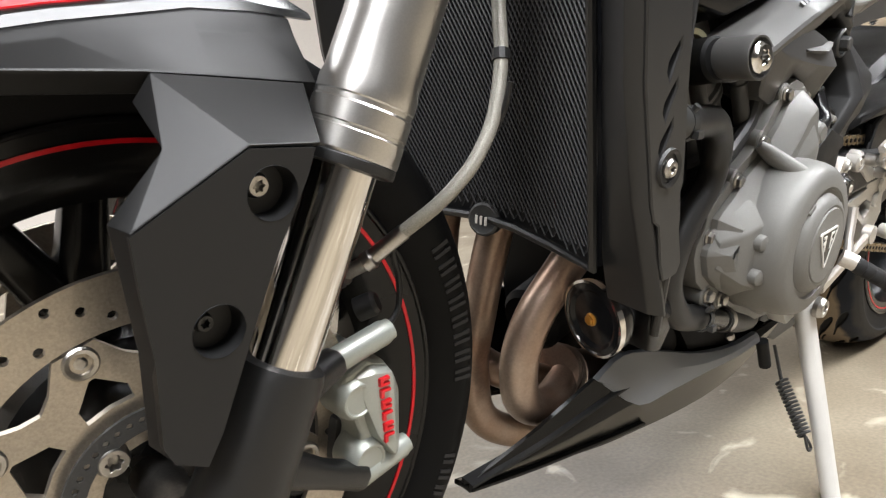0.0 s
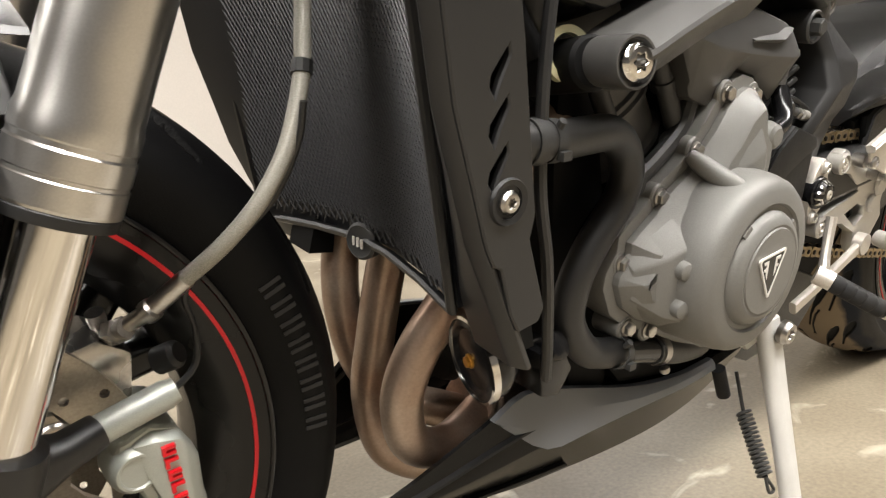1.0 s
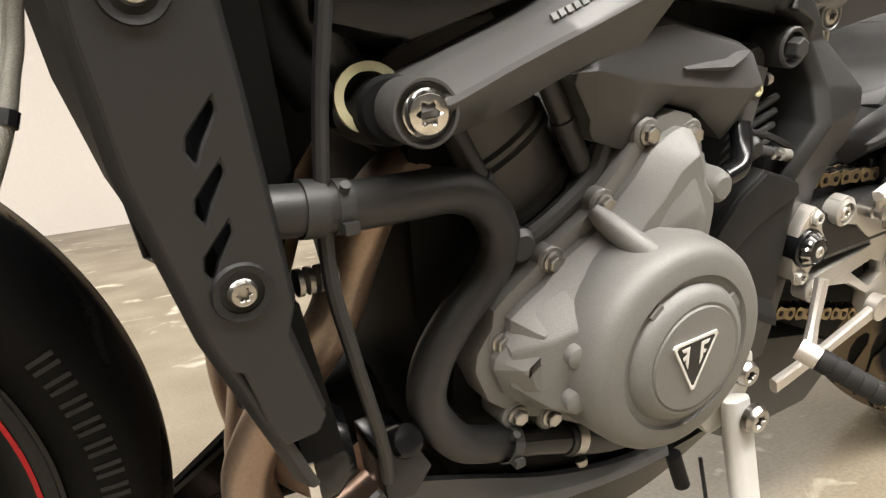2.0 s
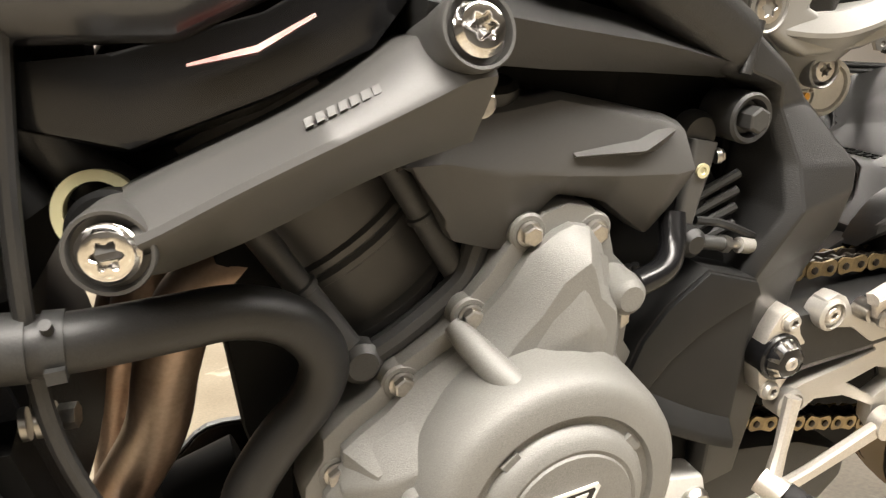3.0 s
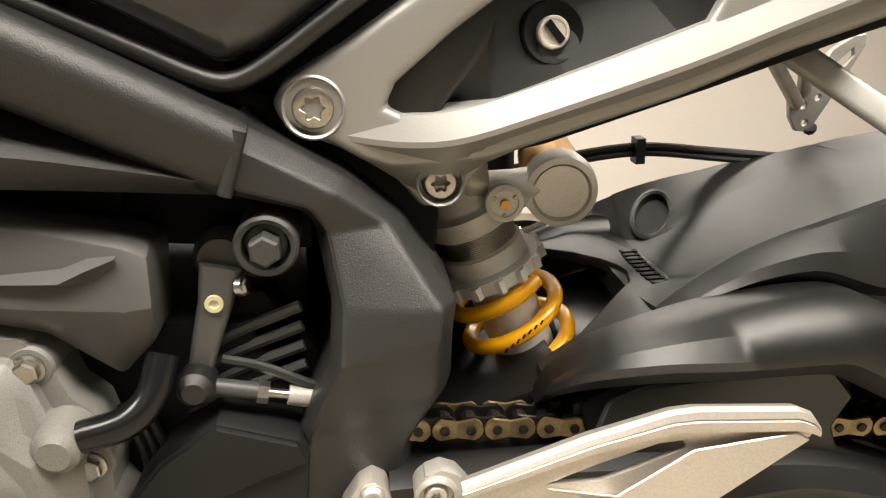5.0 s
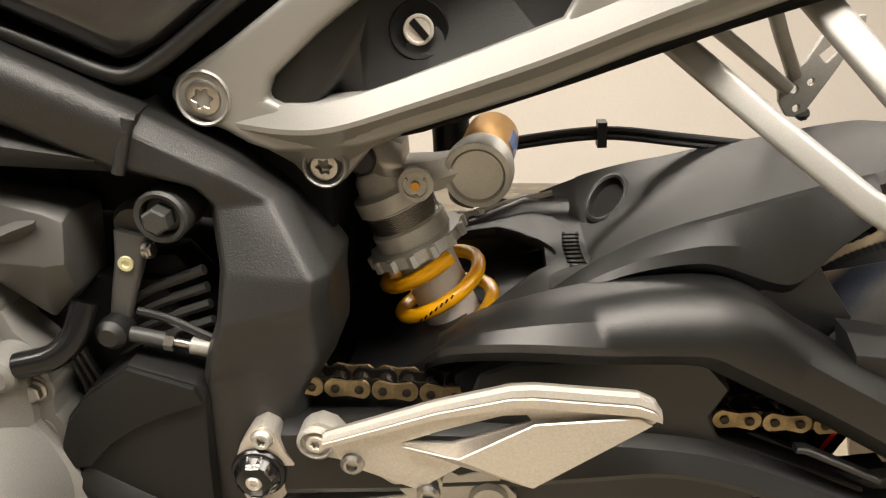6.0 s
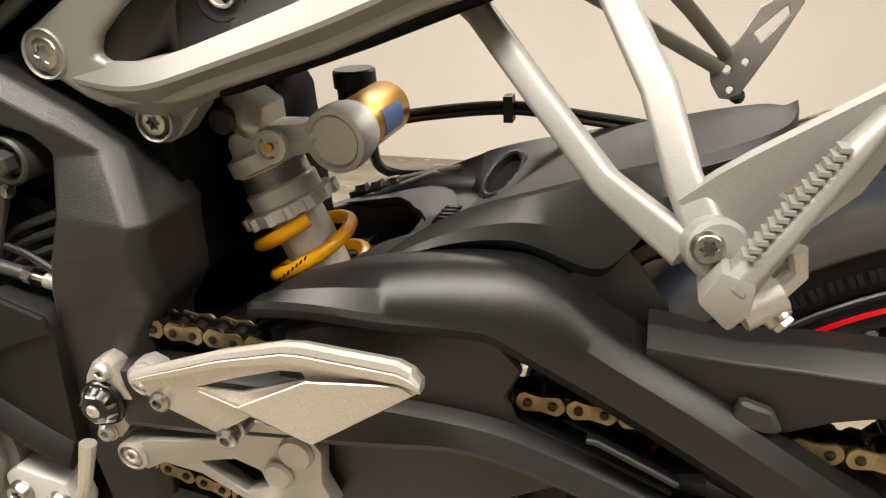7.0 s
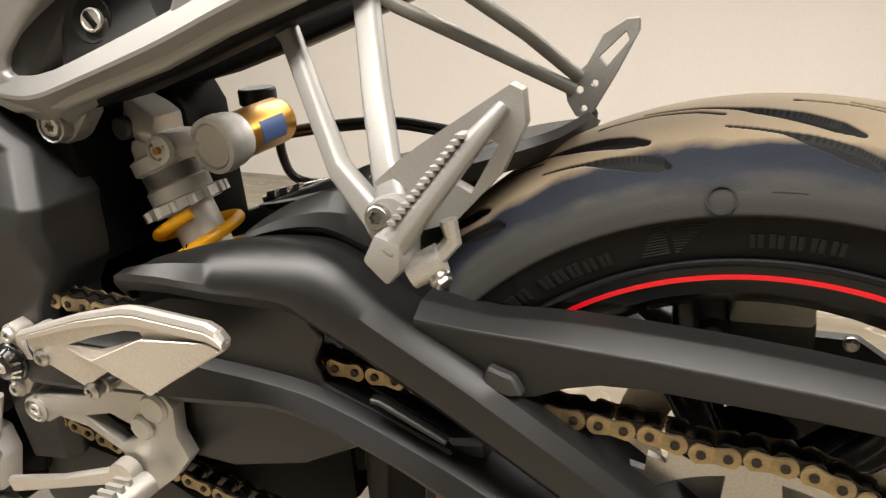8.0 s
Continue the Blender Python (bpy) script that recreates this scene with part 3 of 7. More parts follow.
# swing arm: a crest, a lit outer band down to a crease, and an undercut
ARM = [(-0.468, 0.490, -0.100, -0.474, 0.486, -0.112), (-0.446, 0.509, -0.108, -0.455, 0.5045, -0.132), (-0.402, 0.5232, -0.111, -0.412, 0.5092, -0.138), (-0.362, 0.5318, -0.112, -0.367, 0.5076, -0.140), (-0.330, 0.5354, -0.112, -0.330, 0.5072, -0.140),
       (-0.300, 0.5356, -0.113, -0.303, 0.5058, -0.140), (-0.280, 0.5318, -0.115, -0.289, 0.4995, -0.140), (-0.262, 0.5225, -0.118, -0.275, 0.4915, -0.140), (-0.244, 0.5080, -0.121, -0.259, 0.4825, -0.140), (-0.222, 0.4935, -0.123, -0.240, 0.4718, -0.140),
       (-0.168, 0.4610, -0.124, -0.186, 0.4385, -0.140), (-0.100, 0.4155, -0.124, -0.120, 0.3940, -0.139), (-0.030, 0.3640, -0.122, -0.050, 0.3440, -0.136), (0.040, 0.3200, -0.118, 0.030, 0.2900, -0.130)]
bm = B()
loft(bm, [[(x, -0.082, z - 0.005) for x, z, y, *_ in ARM], [(x, y + 0.004, z - 0.0004) for x, z, y, *_ in ARM], [(x - 0.001, y - 0.004, z - 0.0022) for x, z, y, *_ in ARM],
          [(0.5 * (a + d), 0.5 * (c + g) - 0.0045, 0.5 * (b + e) + 0.0035) for a, b, c, d, e, g in ARM], [(x, y + 0.0008, z + 0.003) for *_, x, z, y in ARM], [(x - 0.001, y + 0.0006, z - 0.0026) for *_, x, z, y in ARM], [(x - 0.004, y + 0.013, z - 0.016) for *_, x, z, y in ARM], [(x - 0.004, -0.082, z - 0.018) for *_, x, z, y in ARM]], 5)
swing = part("swing_arm", bm, SATIN_BLACK, bike, "satin black gull-shaped swing arm", sharp=32)
LOW = [(-0.570, 0.448, 0.402), (-0.470, 0.448, 0.405), (-0.380, 0.4415, 0.412), (-0.330, 0.4375, 0.4165), (-0.296, 0.4320, 0.4115), (-0.262, 0.4205, 0.4000), (-0.226, 0.4050, 0.3840), (-0.187, 0.3860, 0.3620), (-0.120, 0.3500, 0.3200), (-0.050, 0.3150, 0.2830), (0.020, 0.2950, 0.2650)]
bm = B()
loft(bm, [[(x, -0.090, a) for x, a, c in LOW], [(x, -0.124, a) for x, a, c in LOW], [(x, -0.134, a - 0.004) for x, a, c in LOW], [(x, -0.142, c + 0.005) for x, a, c in LOW], [(x, -0.140, c) for x, a, c in LOW], [(x, -0.120, c - 0.014) for x, a, c in LOW], [(x, -0.090, c - 0.014) for x, a, c in LOW]], 4)
part("lower_arm", bm, SATIN_BLACK, swing, sharp=26)
# walls inside the satin arm: recess shade is put into their near-black colour
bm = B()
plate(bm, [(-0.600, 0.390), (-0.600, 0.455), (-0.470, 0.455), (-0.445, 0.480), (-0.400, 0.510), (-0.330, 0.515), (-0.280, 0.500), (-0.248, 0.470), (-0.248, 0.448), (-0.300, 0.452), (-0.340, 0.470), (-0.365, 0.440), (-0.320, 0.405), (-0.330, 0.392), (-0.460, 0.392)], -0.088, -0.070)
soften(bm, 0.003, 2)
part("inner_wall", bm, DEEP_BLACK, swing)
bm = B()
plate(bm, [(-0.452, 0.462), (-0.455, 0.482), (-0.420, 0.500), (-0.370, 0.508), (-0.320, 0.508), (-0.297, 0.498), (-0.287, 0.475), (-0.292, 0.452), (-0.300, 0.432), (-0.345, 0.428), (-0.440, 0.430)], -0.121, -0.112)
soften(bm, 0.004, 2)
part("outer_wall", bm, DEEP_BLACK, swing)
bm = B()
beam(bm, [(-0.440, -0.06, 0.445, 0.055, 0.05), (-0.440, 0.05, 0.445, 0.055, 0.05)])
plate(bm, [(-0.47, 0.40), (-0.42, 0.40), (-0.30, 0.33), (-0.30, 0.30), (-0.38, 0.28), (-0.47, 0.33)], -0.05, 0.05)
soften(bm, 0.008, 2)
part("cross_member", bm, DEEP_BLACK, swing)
bm = B()
beam(bm, [(-0.56, 0.10, 0.43, 0.03, 0.02), (-0.40, 0.115, 0.49, 0.028, 0.02), (-0.29, 0.118, 0.49, 0.026, 0.02), (-0.12, 0.119, 0.40, 0.026, 0.02), (0.06, 0.118, 0.30, 0.026, 0.018)])
soften(bm, 0.004, 2)
part("right_arm", bm, SATIN_BLACK, swing)
bm = B()
tube(bm, curve([(-0.272, -0.096, 0.410), (-0.262, -0.099, 0.419), (-0.235, -0.100, 0.407), (-0.205, -0.100, 0.393)]), 0.004, 8)
beam(bm, [(-0.36, -0.1, 0.418, 0.006, 0.012), (-0.28, -0.1, 0.405, 0.006, 0.012), (-0.20, -0.1, 0.388, 0.007, 0.012), (-0.175, -0.1, 0.390, 0.009, 0.012)])
part("chain_slider", bm, BLACK_PLASTIC, swing, "black plastic chain slider")
bm = B()
plate(bm, [(-0.168, 0.452), (-0.150, 0.447), (-0.140, 0.449), (-0.146, 0.462), (-0.163, 0.468)], -0.128, -0.110)
soften(bm, 0.002, 1)
part("stand_bobbin_tab", bm, DARK_METAL, swing)
bm = B()
plate(bm, [(-0.440, 0.482), (-0.418, 0.490), (-0.306, 0.496), (-0.285, 0.470), (-0.296, 0.450), (-0.290, 0.433), (-0.195, 0.394), (-0.197, 0.365), (-0.262, 0.386), (-0.318, 0.358), (-0.386, 0.342), (-0.450, 0.346), (-0.470, 0.400)], -0.123, -0.117)
soften(bm, 0.002, 1, 40)
part("arm_web", bm, SATIN_BLACK, swing)
bm = B()
beam(bm, [(-0.246, -0.131, 0.4330, 0.0022, 0.004), (-0.240, -0.131, 0.4325, 0.0022, 0.004), (-0.193, -0.131, 0.4090, 0.0022, 0.004)])
part("slot_lip", bm, SATIN_BLACK, swing)
bm = B()
hull(bm, [(x, [(-0.110, z - 0.006), (-0.092, z), (-0.020, z - 0.022), (0.09, z - 0.026), (0.09, z - 0.06), (-0.110, z - 0.05)]) for x, z in ((-0.458, 0.479), (-0.440, 0.488), (-0.418, 0.496), (-0.390, 0.503), (-0.350, 0.508), (-0.325, 0.508))])
soften(bm, 0.005, 2, 14)
part("arm_bridge", bm, SATIN_BLACK, swing)
bm = B()
hull(bm, [(x, [(-0.086, z), (-0.030, z - 0.010), (0.08, z - 0.015), (0.08, z - 0.06), (-0.086, z - 0.05)]) for x, z in ((-0.545, 0.448), (-0.510, 0.459), (-0.478, 0.472), (-0.452, 0.483))])
soften(bm, 0.004, 2, 14)
part("arm_neck", bm, SATIN_BLACK, swing)
# linkage parts below the arm, with a near-black plate added to hide the floor
bm = B()
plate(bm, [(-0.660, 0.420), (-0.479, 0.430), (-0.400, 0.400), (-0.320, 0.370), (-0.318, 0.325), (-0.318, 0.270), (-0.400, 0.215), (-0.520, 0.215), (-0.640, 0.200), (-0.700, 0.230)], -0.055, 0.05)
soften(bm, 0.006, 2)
part("linkage_filler", bm, DEEP_BLACK, bike, "near-black filler plate in the linkage and sump space")
bm = B()
tube(bm, [(-0.46, -0.065, 0.372), (-0.34, -0.065, 0.372)], 0.010)
tube(bm, [(-0.34, -0.085, 0.372), (-0.34, 0.05, 0.372)], 0.014)
turned(bm, [(0.012, 0), (0.012, 0.006), (0.006, 0.010)], (-0.340, -0.085, 0.372), seg=16)
part("shock_linkage", bm, DARK_METAL, bike, "dirty black shock linkage with bolt")

# rear hugger with its chain guard: flank, crease and a flat saddle on top that runs out into a tail
# stations: x, crease, lower line, bottom, centre of the saddle, valley (height, y), far crest (height, y), depth of the skirt
HUG = [(-0.392, 0.5135, 0.5060, 0.5030, 0.5045, 0.5045, 0.112, 0.5190, 0.120, 0.012), (-0.376, 0.5255, 0.5200, 0.5170, 0.5050, 0.5050, 0.102, 0.5255, 0.119, 0.014), (-0.362, 0.5345, 0.5268, 0.5238, 0.5060, 0.5050, 0.088, 0.5310, 0.118, 0.016), (-0.356, 0.5380, 0.5290, 0.5255, 0.5125, 0.5050, 0.076, 0.5340, 0.118, 0.016),
       (-0.335, 0.5490, 0.5350, 0.5290, 0.5300, 0.5160, 0.058, 0.5400, 0.118, 0.016), (-0.309, 0.5585, 0.5390, 0.5297, 0.5460, 0.5345, 0.057, 0.5460, 0.117, 0.016), (-0.288, 0.5645, 0.5375, 0.5260, 0.5550, 0.5450, 0.055, 0.5500, 0.115, 0.016), (-0.247, 0.5765, 0.5235, 0.5070, 0.5700, 0.5625, 0.055, 0.5600, 0.110, 0.016),
       (-0.2285, 0.5815, 0.5360, 0.5330, 0.5755, 0.5680, 0.055, 0.5640, 0.106, 0.006), (-0.218, 0.5840, 0.5480, 0.5460, 0.5780, 0.5710, 0.055, 0.5665, 0.102, 0.005), (-0.196, 0.5890, 0.5670, 0.5650, 0.5830, 0.5770, 0.055, 0.5720, 0.097, 0.005)]
L_ = -0.0700
# hollow in the far slope of the saddle
HC, HV = V((-0.3370, 0.0825, 0.5245)), V((0.0195, 0.033, 0.0275)).normalized()
HU = V((1, -0.25, 0.30))
HU = (HU - HV * HU.dot(HV)).normalized()
HW = HU.cross(HV)
HW = HW if HW.z > 0 else -HW
bm = B()
slope = [[(x, ym + (yr - ym) * f, zm + (zr - zm) * (0.85 * f + 0.15 * f * f)) for x, zc, zl, zb, zn, zm, ym, zr, yr, d in HUG] for f in (0.9, 0.8, 0.7, 0.6, 0.5, 0.4, 0.3, 0.2, 0.1, 0.0)]
loft(bm, [[(x, yr + 0.002, zr - 0.022) for x, zc, zl, zb, zn, zm, ym, zr, yr, d in HUG], [(x, yr + 0.002, zr - 0.002) for x, zc, zl, zb, zn, zm, ym, zr, yr, d in HUG], [(x, yr, zr) for x, zc, zl, zb, zn, zm, ym, zr, yr, d in HUG]] + slope
     + [[(x, -0.010, zn) for x, zc, zl, zb, zn, zm, ym, zr, yr, d in HUG], [(x, L_ + 0.022, 0.42 * zn + 0.58 * zc) for x, zc, zl, zb, zn, zm, ym, zr, yr, d in HUG], [(x, L_ + 0.003, zc - 0.0002) for x, zc, zl, zb, zn, zm, ym, zr, yr, d in HUG], [(x, L_ - 0.001, zc - 0.0018) for x, zc, zl, zb, zn, zm, ym, zr, yr, d in HUG],
        [(x, L_ - 0.013, 0.45 * zc + 0.55 * zl) for x, zc, zl, zb, zn, zm, ym, zr, yr, d in HUG], [(x, L_ - 0.017, zl) for x, zc, zl, zb, zn, zm, ym, zr, yr, d in HUG], [(x, L_ - 0.010, zb) for x, zc, zl, zb, zn, zm, ym, zr, yr, d in HUG], [(x, L_ + 0.004, zb - d) for x, zc, zl, zb, zn, zm, ym, zr, yr, d in HUG],
        [(x, L_ + 0.012, zb - d) for x, zc, zl, zb, zn, zm, ym, zr, yr, d in HUG], [(x, -0.010, min(zn, zb) - 0.016) for x, zc, zl, zb, zn, zm, ym, zr, yr, d in HUG], [(x, ym, zm - 0.022) for x, zc, zl, zb, zn, zm, ym, zr, yr, d in HUG]], 6)
gone = []
for f in bm.faces:
    p = f.calc_center_median() - HC
    if abs(p.dot(HW)) < 0.013 and (p.dot(HU) / 0.0145) ** 2 + (p.dot(HV) / 0.0225) ** 2 < 0.98:
        gone.append(f)
bmesh.ops.delete(bm, geom=gone, context="FACES")
hugger = part("rear_hugger", bm, BLACK_PLASTIC, bike, "satin black rear hugger with chain guard", sharp=22)
bm = B()
skin(bm, [[HC + f0 * (0.0145 * math.cos(q) * HU + 0.0225 * math.sin(q) * HV) + h0 * HW for q in (2 * math.pi * k / 40 for k in range(40))] for f0, h0 in ((1.26, -0.006), (1.18, 0.0012), (1.04, 0.0024), (0.94, 0.0012), (0.88, -0.006), (0.78, -0.030), (0.10, -0.032))])
part("hugger_hollow", bm, BLACK_PLASTIC, hugger, sharp=40)
# the skirt below the flank that carries the chain guard
bm = B()
plate(bm, [(-0.275, 0.512), (-0.2470, 0.5240), (-0.2276, 0.5350), (-0.1976, 0.4906), (-0.1990, 0.4780), (-0.235, 0.485), (-0.275, 0.500)], -0.0840, -0.0790)
soften(bm, 0.0012, 2, 30)
part("hugger_skirt", bm, BLACK_PLASTIC, hugger)
TAIL = [(-0.197, 0.588, -0.068, 0.096), (-0.175, 0.5925, -0.060, 0.095), (-0.152, 0.5965, -0.044, 0.092), (-0.138, 0.5985, -0.020, 0.088), (-0.129, 0.5990, 0.030, 0.078)]
bm = B()
loft(bm, [[(x, r, z - 0.016) for x, z, l, r in TAIL], [(x, r - 0.014, z - 0.013) for x, z, l, r in TAIL], [(x, 0.3 * l + 0.7 * r, z - 0.011) for x, z, l, r in TAIL], [(x, 0.7 * l + 0.3 * r, z - 0.005) for x, z, l, r in TAIL], [(x, l, z) for x, z, l, r in TAIL], [(x + 0.001, l - 0.004, z - 0.006) for x, z, l, r in TAIL],
          [(x - 0.010, l + 0.002, z - 0.022) for x, z, l, r in TAIL], [(x - 0.010, l + 0.010, z - 0.022) for x, z, l, r in TAIL], [(x - 0.004, r - 0.010, z - 0.026) for x, z, l, r in TAIL]], 5)
part("hugger_tail", bm, BLACK_PLASTIC, hugger)
bm = B()
GUARD_ST = [(-0.215, 0.500, 0.492, 0.452), (-0.165, 0.4925, 0.4875, 0.440), (-0.136, 0.4935, 0.4862, 0.445), (-0.115, 0.4938, 0.4845, 0.4545), (-0.094, 0.4930, 0.4832, 0.4600), (-0.066, 0.4914, 0.4815, 0.4614), (-0.019, 0.4877, 0.4775, 0.4585), (0.025, 0.4829, 0.4735, 0.4555), (0.058, 0.4782, 0.4697, 0.4522), (0.110, 0.470, 0.462, 0.446), (0.160, 0.458, 0.450, 0.436)]
hull(bm, [(x, [(-0.086, a), (-0.105, a), (-0.1215, b_ + 0.001), (-0.1225, b_ - 0.002), (-0.1200, c), (-0.112, c)]) for x, a, b_, c in GUARD_ST])
soften(bm, 0.0018, 2, 15)
part("chain_guard", bm, BLACK_PLASTIC, hugger, "black plastic chain guard")
# front yoke of the hugger, with an opening and a raised mark
bm = B()
web = [(-0.357, -0.072), (-0.357, -0.020), (-0.360, 0.020), (-0.370, 0.059), (-0.381, 0.084), (-0.396, 0.098), (-0.404, 0.100), (-0.404, 0.042), (-0.396, 0.034), (-0.387, 0.018), (-0.3845, 0.008), (-0.389, -0.012), (-0.404, -0.029), (-0.404, -0.078)]
far_prong = [(-0.404, 0.100), (-0.430, 0.112), (-0.490, 0.116), (-0.490, 0.098), (-0.430, 0.080), (-0.412, 0.056), (-0.404, 0.042)]
near_prong = [(-0.404, -0.029), (-0.440, -0.058), (-0.470, -0.066), (-0.470, -0.100), (-0.430, -0.096), (-0.404, -0.078)]
for outline, fall in ((web, 0.0), (far_prong, 0.24), (near_prong, 0.42)):
    skin(bm, [[V((x, y, 0.5085 - fall * (-0.404 - x) + dz)) for x, y in outline] for dz in (0, -0.010)])
soften(bm, 0.0025, 2, 30)
part("hugger_yoke", bm, BLACK_PLASTIC, hugger)
# near-black block painted in for the shade inside the yoke's opening
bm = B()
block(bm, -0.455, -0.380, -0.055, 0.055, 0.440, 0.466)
part("opening_shade", bm, DEEP_BLACK, hugger)
# same plastic as the yoke; the strokes' shadows are put into their near-black colour
bm = B()
for k in range(9):
    y = -0.022 + 0.0078 * k
    x = -0.3720 + 2.0 * (y - 0.014) ** 2
    for dx, wd in ((-0.0065, 0.0014), (0.0045, 0.0014)):
        block(bm, x + dx, x + dx + 0.0024, y, y + 0.0052, 0.5075, 0.5094)
    block(bm, x - 0.0065, x + 0.0069, y, y + 0.0018, 0.5075, 0.5094)
tagged(part("raised_mark", bm, DEEP_BLACK, hugger), kind="stuff")

# shock absorber
SA, SD = V((-0.485, -0.004, 0.515)), V((0.36, 0.0, -0.93)).normalized()


def at(d, off=(0, 0, 0)):
    return SA + SD * d + V(off)


bm = B()
turned(bm, [(0.010, -0.078), (0.019, -0.076), (0.0225, -0.070), (0.0235, -0.062), (0.025, -0.060), (0.030, -0.058), (0.030, -0.046), (0.026, -0.044), (0.026, -0.030), (0.029, -0.028), (0.029, -0.016), (0.031, -0.014), (0.031, -0.004)], SA, SD, 36)
turned(bm, [(0.022, -0.01), (0.022, 0.09), (0.028, 0.10), (0.028, 0.115)], SA, SD, 32)
shock = part("shock_absorber", bm, SHOCK_CAST, bike, "silver shock absorber with yellow spring")
bm = B()
hull(bm, [(-0.522, [(-0.020, 0.588), (-0.026, 0.600), (-0.020, 0.622), (0.016, 0.622), (0.016, 0.588)]), (-0.505, [(-0.024, 0.578), (-0.030, 0.592), (-0.022, 0.612), (0.018, 0.612), (0.018, 0.578)]), (-0.492, [(-0.020, 0.580), (-0.026, 0.590), (-0.018, 0.604), (0.016, 0.604), (0.016, 0.580)])])
soften(bm, 0.003, 2, 20)
mount = part("top_mount", bm, CAST_ALU, shock, "dirty cast top mount")
bm = B()
turned(bm, [(0.0105, -0.01), (0.0105, 0.004), (0.0085, 0.006), (0.005, 0.006)], (-0.5205, -0.026, 0.5965), seg=20)
part("mount_bolt", bm, DARK_METAL, mount)
bm = B()
for k in range(9):
    turned(bm, [(0.0262, -0.043 + 0.0015 * k), (0.0270, -0.0424 + 0.0015 * k), (0.0262, -0.0418 + 0.0015 * k)], SA, SD, 36)
part("body_thread", bm, STEEL, shock)
bm = B()
turned(bm, [(0.030, -0.016), (0.037, -0.015), (0.037, -0.006), (0.033, -0.005)], SA, SD, 36)
u, v, w = frame_of(SD)
for k in range(14):
    q = 2 * math.pi * k / 14
    block_c = SA + SD * -0.010 + 0.0365 * (math.cos(q) * u + math.sin(q) * v)
    tube(bm, [block_c - SD * 0.0045, block_c + SD * 0.0045], 0.004, 6)
part("preload_ring", bm, SHOCK_CAST, shock, "notched silver preload ring")
bm = B()
pts = []
for k in range(150):
    q = 2 * math.pi * k / 30 + 2.4
    pts.append(SA + SD * (0.001 + 0.027 * k / 30) + 0.0355 * (math.cos(q) * u + math.sin(q) * v))
tube(bm, pts, 0.0056, 12)
spring = part("coil_spring", bm, YELLOW, shock, "yellow painted coil spring")
bm = B()
for k in range(7):
    p = V((-0.486 + 0.0040 * k, -0.0455, 0.4770 + 0.0032 * k))
    tube(bm, [p, p + V((0.0016, 0, 0.003))], 0.0007, 5)
part("spring_mark", bm, DEEP_BLACK, spring)
bm = B()
RD = V((0.11, 0.97, 0.06)).normalized()
CAPP = V((-0.441, -0.012, 0.578))
turned(bm, [(0.0185, -0.001), (0.0185, 0.002), (0.0205, -0.003), (0.0245, -0.002), (0.0255, 0.004), (0.0255, 0.012), (0.0235, 0.014), (0.0245, 0.020), (0.0225, 0.028)], CAPP, RD, 40)
hull(bm, [(-0.492, [(-0.018, 0.566), (-0.026, 0.578), (-0.018, 0.590), (0.01, 0.590), (0.01, 0.566)]), (-0.470, [(-0.012, 0.567), (-0.020, 0.578), (-0.012, 0.590), (0.01, 0.590), (0.01, 0.567)]), (-0.452, [(-0.002, 0.570), (-0.010, 0.580), (-0.002, 0.592), (0.01, 0.592), (0.01, 0.570)])])
part("reservoir_cap", bm, SHOCK_CAST, shock, "round cast reservoir end cap")
bm = B()
turned(bm, [(0.0215, 0.026), (0.0215, 0.085), (0.019, 0.090)], CAPP, RD, 36)
res = part("reservoir", bm, GOLD, shock, "gold anodised reservoir tube")
bm = B()
ru, rv, rw = frame_of(RD)
rings = []
for i in range(9):
    q = radians(150 + i * 7)
    rings.append([CAPP + RD * h + r_ * (math.cos(q) * ru + math.sin(q) * rv) for r_, h in ((0.0214, 0.040), (0.0219, 0.040), (0.0219, 0.072), (0.0214, 0.072))])
skin(bm, rings)
part("reservoir_sticker", bm, BLUE_MARK, res)
bm = B()
turned(bm, [(0.0125, 0), (0.0125, 0.006), (0.009, 0.007), (0.009, 0.005), (0.004, 0.005)], (-0.4835, -0.026, 0.578), (0, -1, 0.05), 24)
adj = part("damping_adjuster", bm, SHOCK_CAST, shock)
bm = B()
turned(bm, [(0.0032, 0), (0.0032, 0.004), (0.001, 0.004)], (-0.4835, -0.031, 0.578), (0, -1, 0.05), 10)
part("adjuster_screw", bm, GOLD, adj, "small brass screw")
for k in range(3):
    q = 2 * math.pi * k / 3 + 0.5
    bolt(adj, (-0.4835 + 0.008 * math.cos(q), -0.032, 0.578 + 0.008 * math.sin(q)), r=0.0013, kind="round", name="pin")
bm = B()
turned(bm, [(0.016, -0.03), (0.016, 0.006), (0.0185, 0.007), (0.0185, 0.020), (0.017, 0.022)], (-0.467, 0.097, 0.588), (0, 0, 1), 28)
part("fluid_bottle", bm, BLACK_PLASTIC, bike, "black capped brake fluid bottle")
bm = B()
tube(bm, curve([(-0.462, 0.115, 0.560), (-0.468, 0.125, 0.535), (-0.470, 0.140, 0.510), (-0.455, 0.152, 0.498), (-0.425, 0.154, 0.497), (-0.40, 0.150, 0.490)]), 0.005, 8)
part("fluid_hose", bm, HOSE, bike)
bm = B()
tube(bm, curve([(-0.490, 0.112, 0.490), (-0.465, 0.113, 0.498), (-0.43, 0.113, 0.508), (-0.38, 0.11, 0.520)]), 0.004, 8)
for k in range(3):
    turned(bm, [(0.0068, 0), (0.0068, 0.010)], (-0.482 + 0.016 * k, 0.112, 0.494 + 0.004 * k), (1, 0, 0.25), 6)
part("brake_pipe_fitting", bm, STEEL, bike)
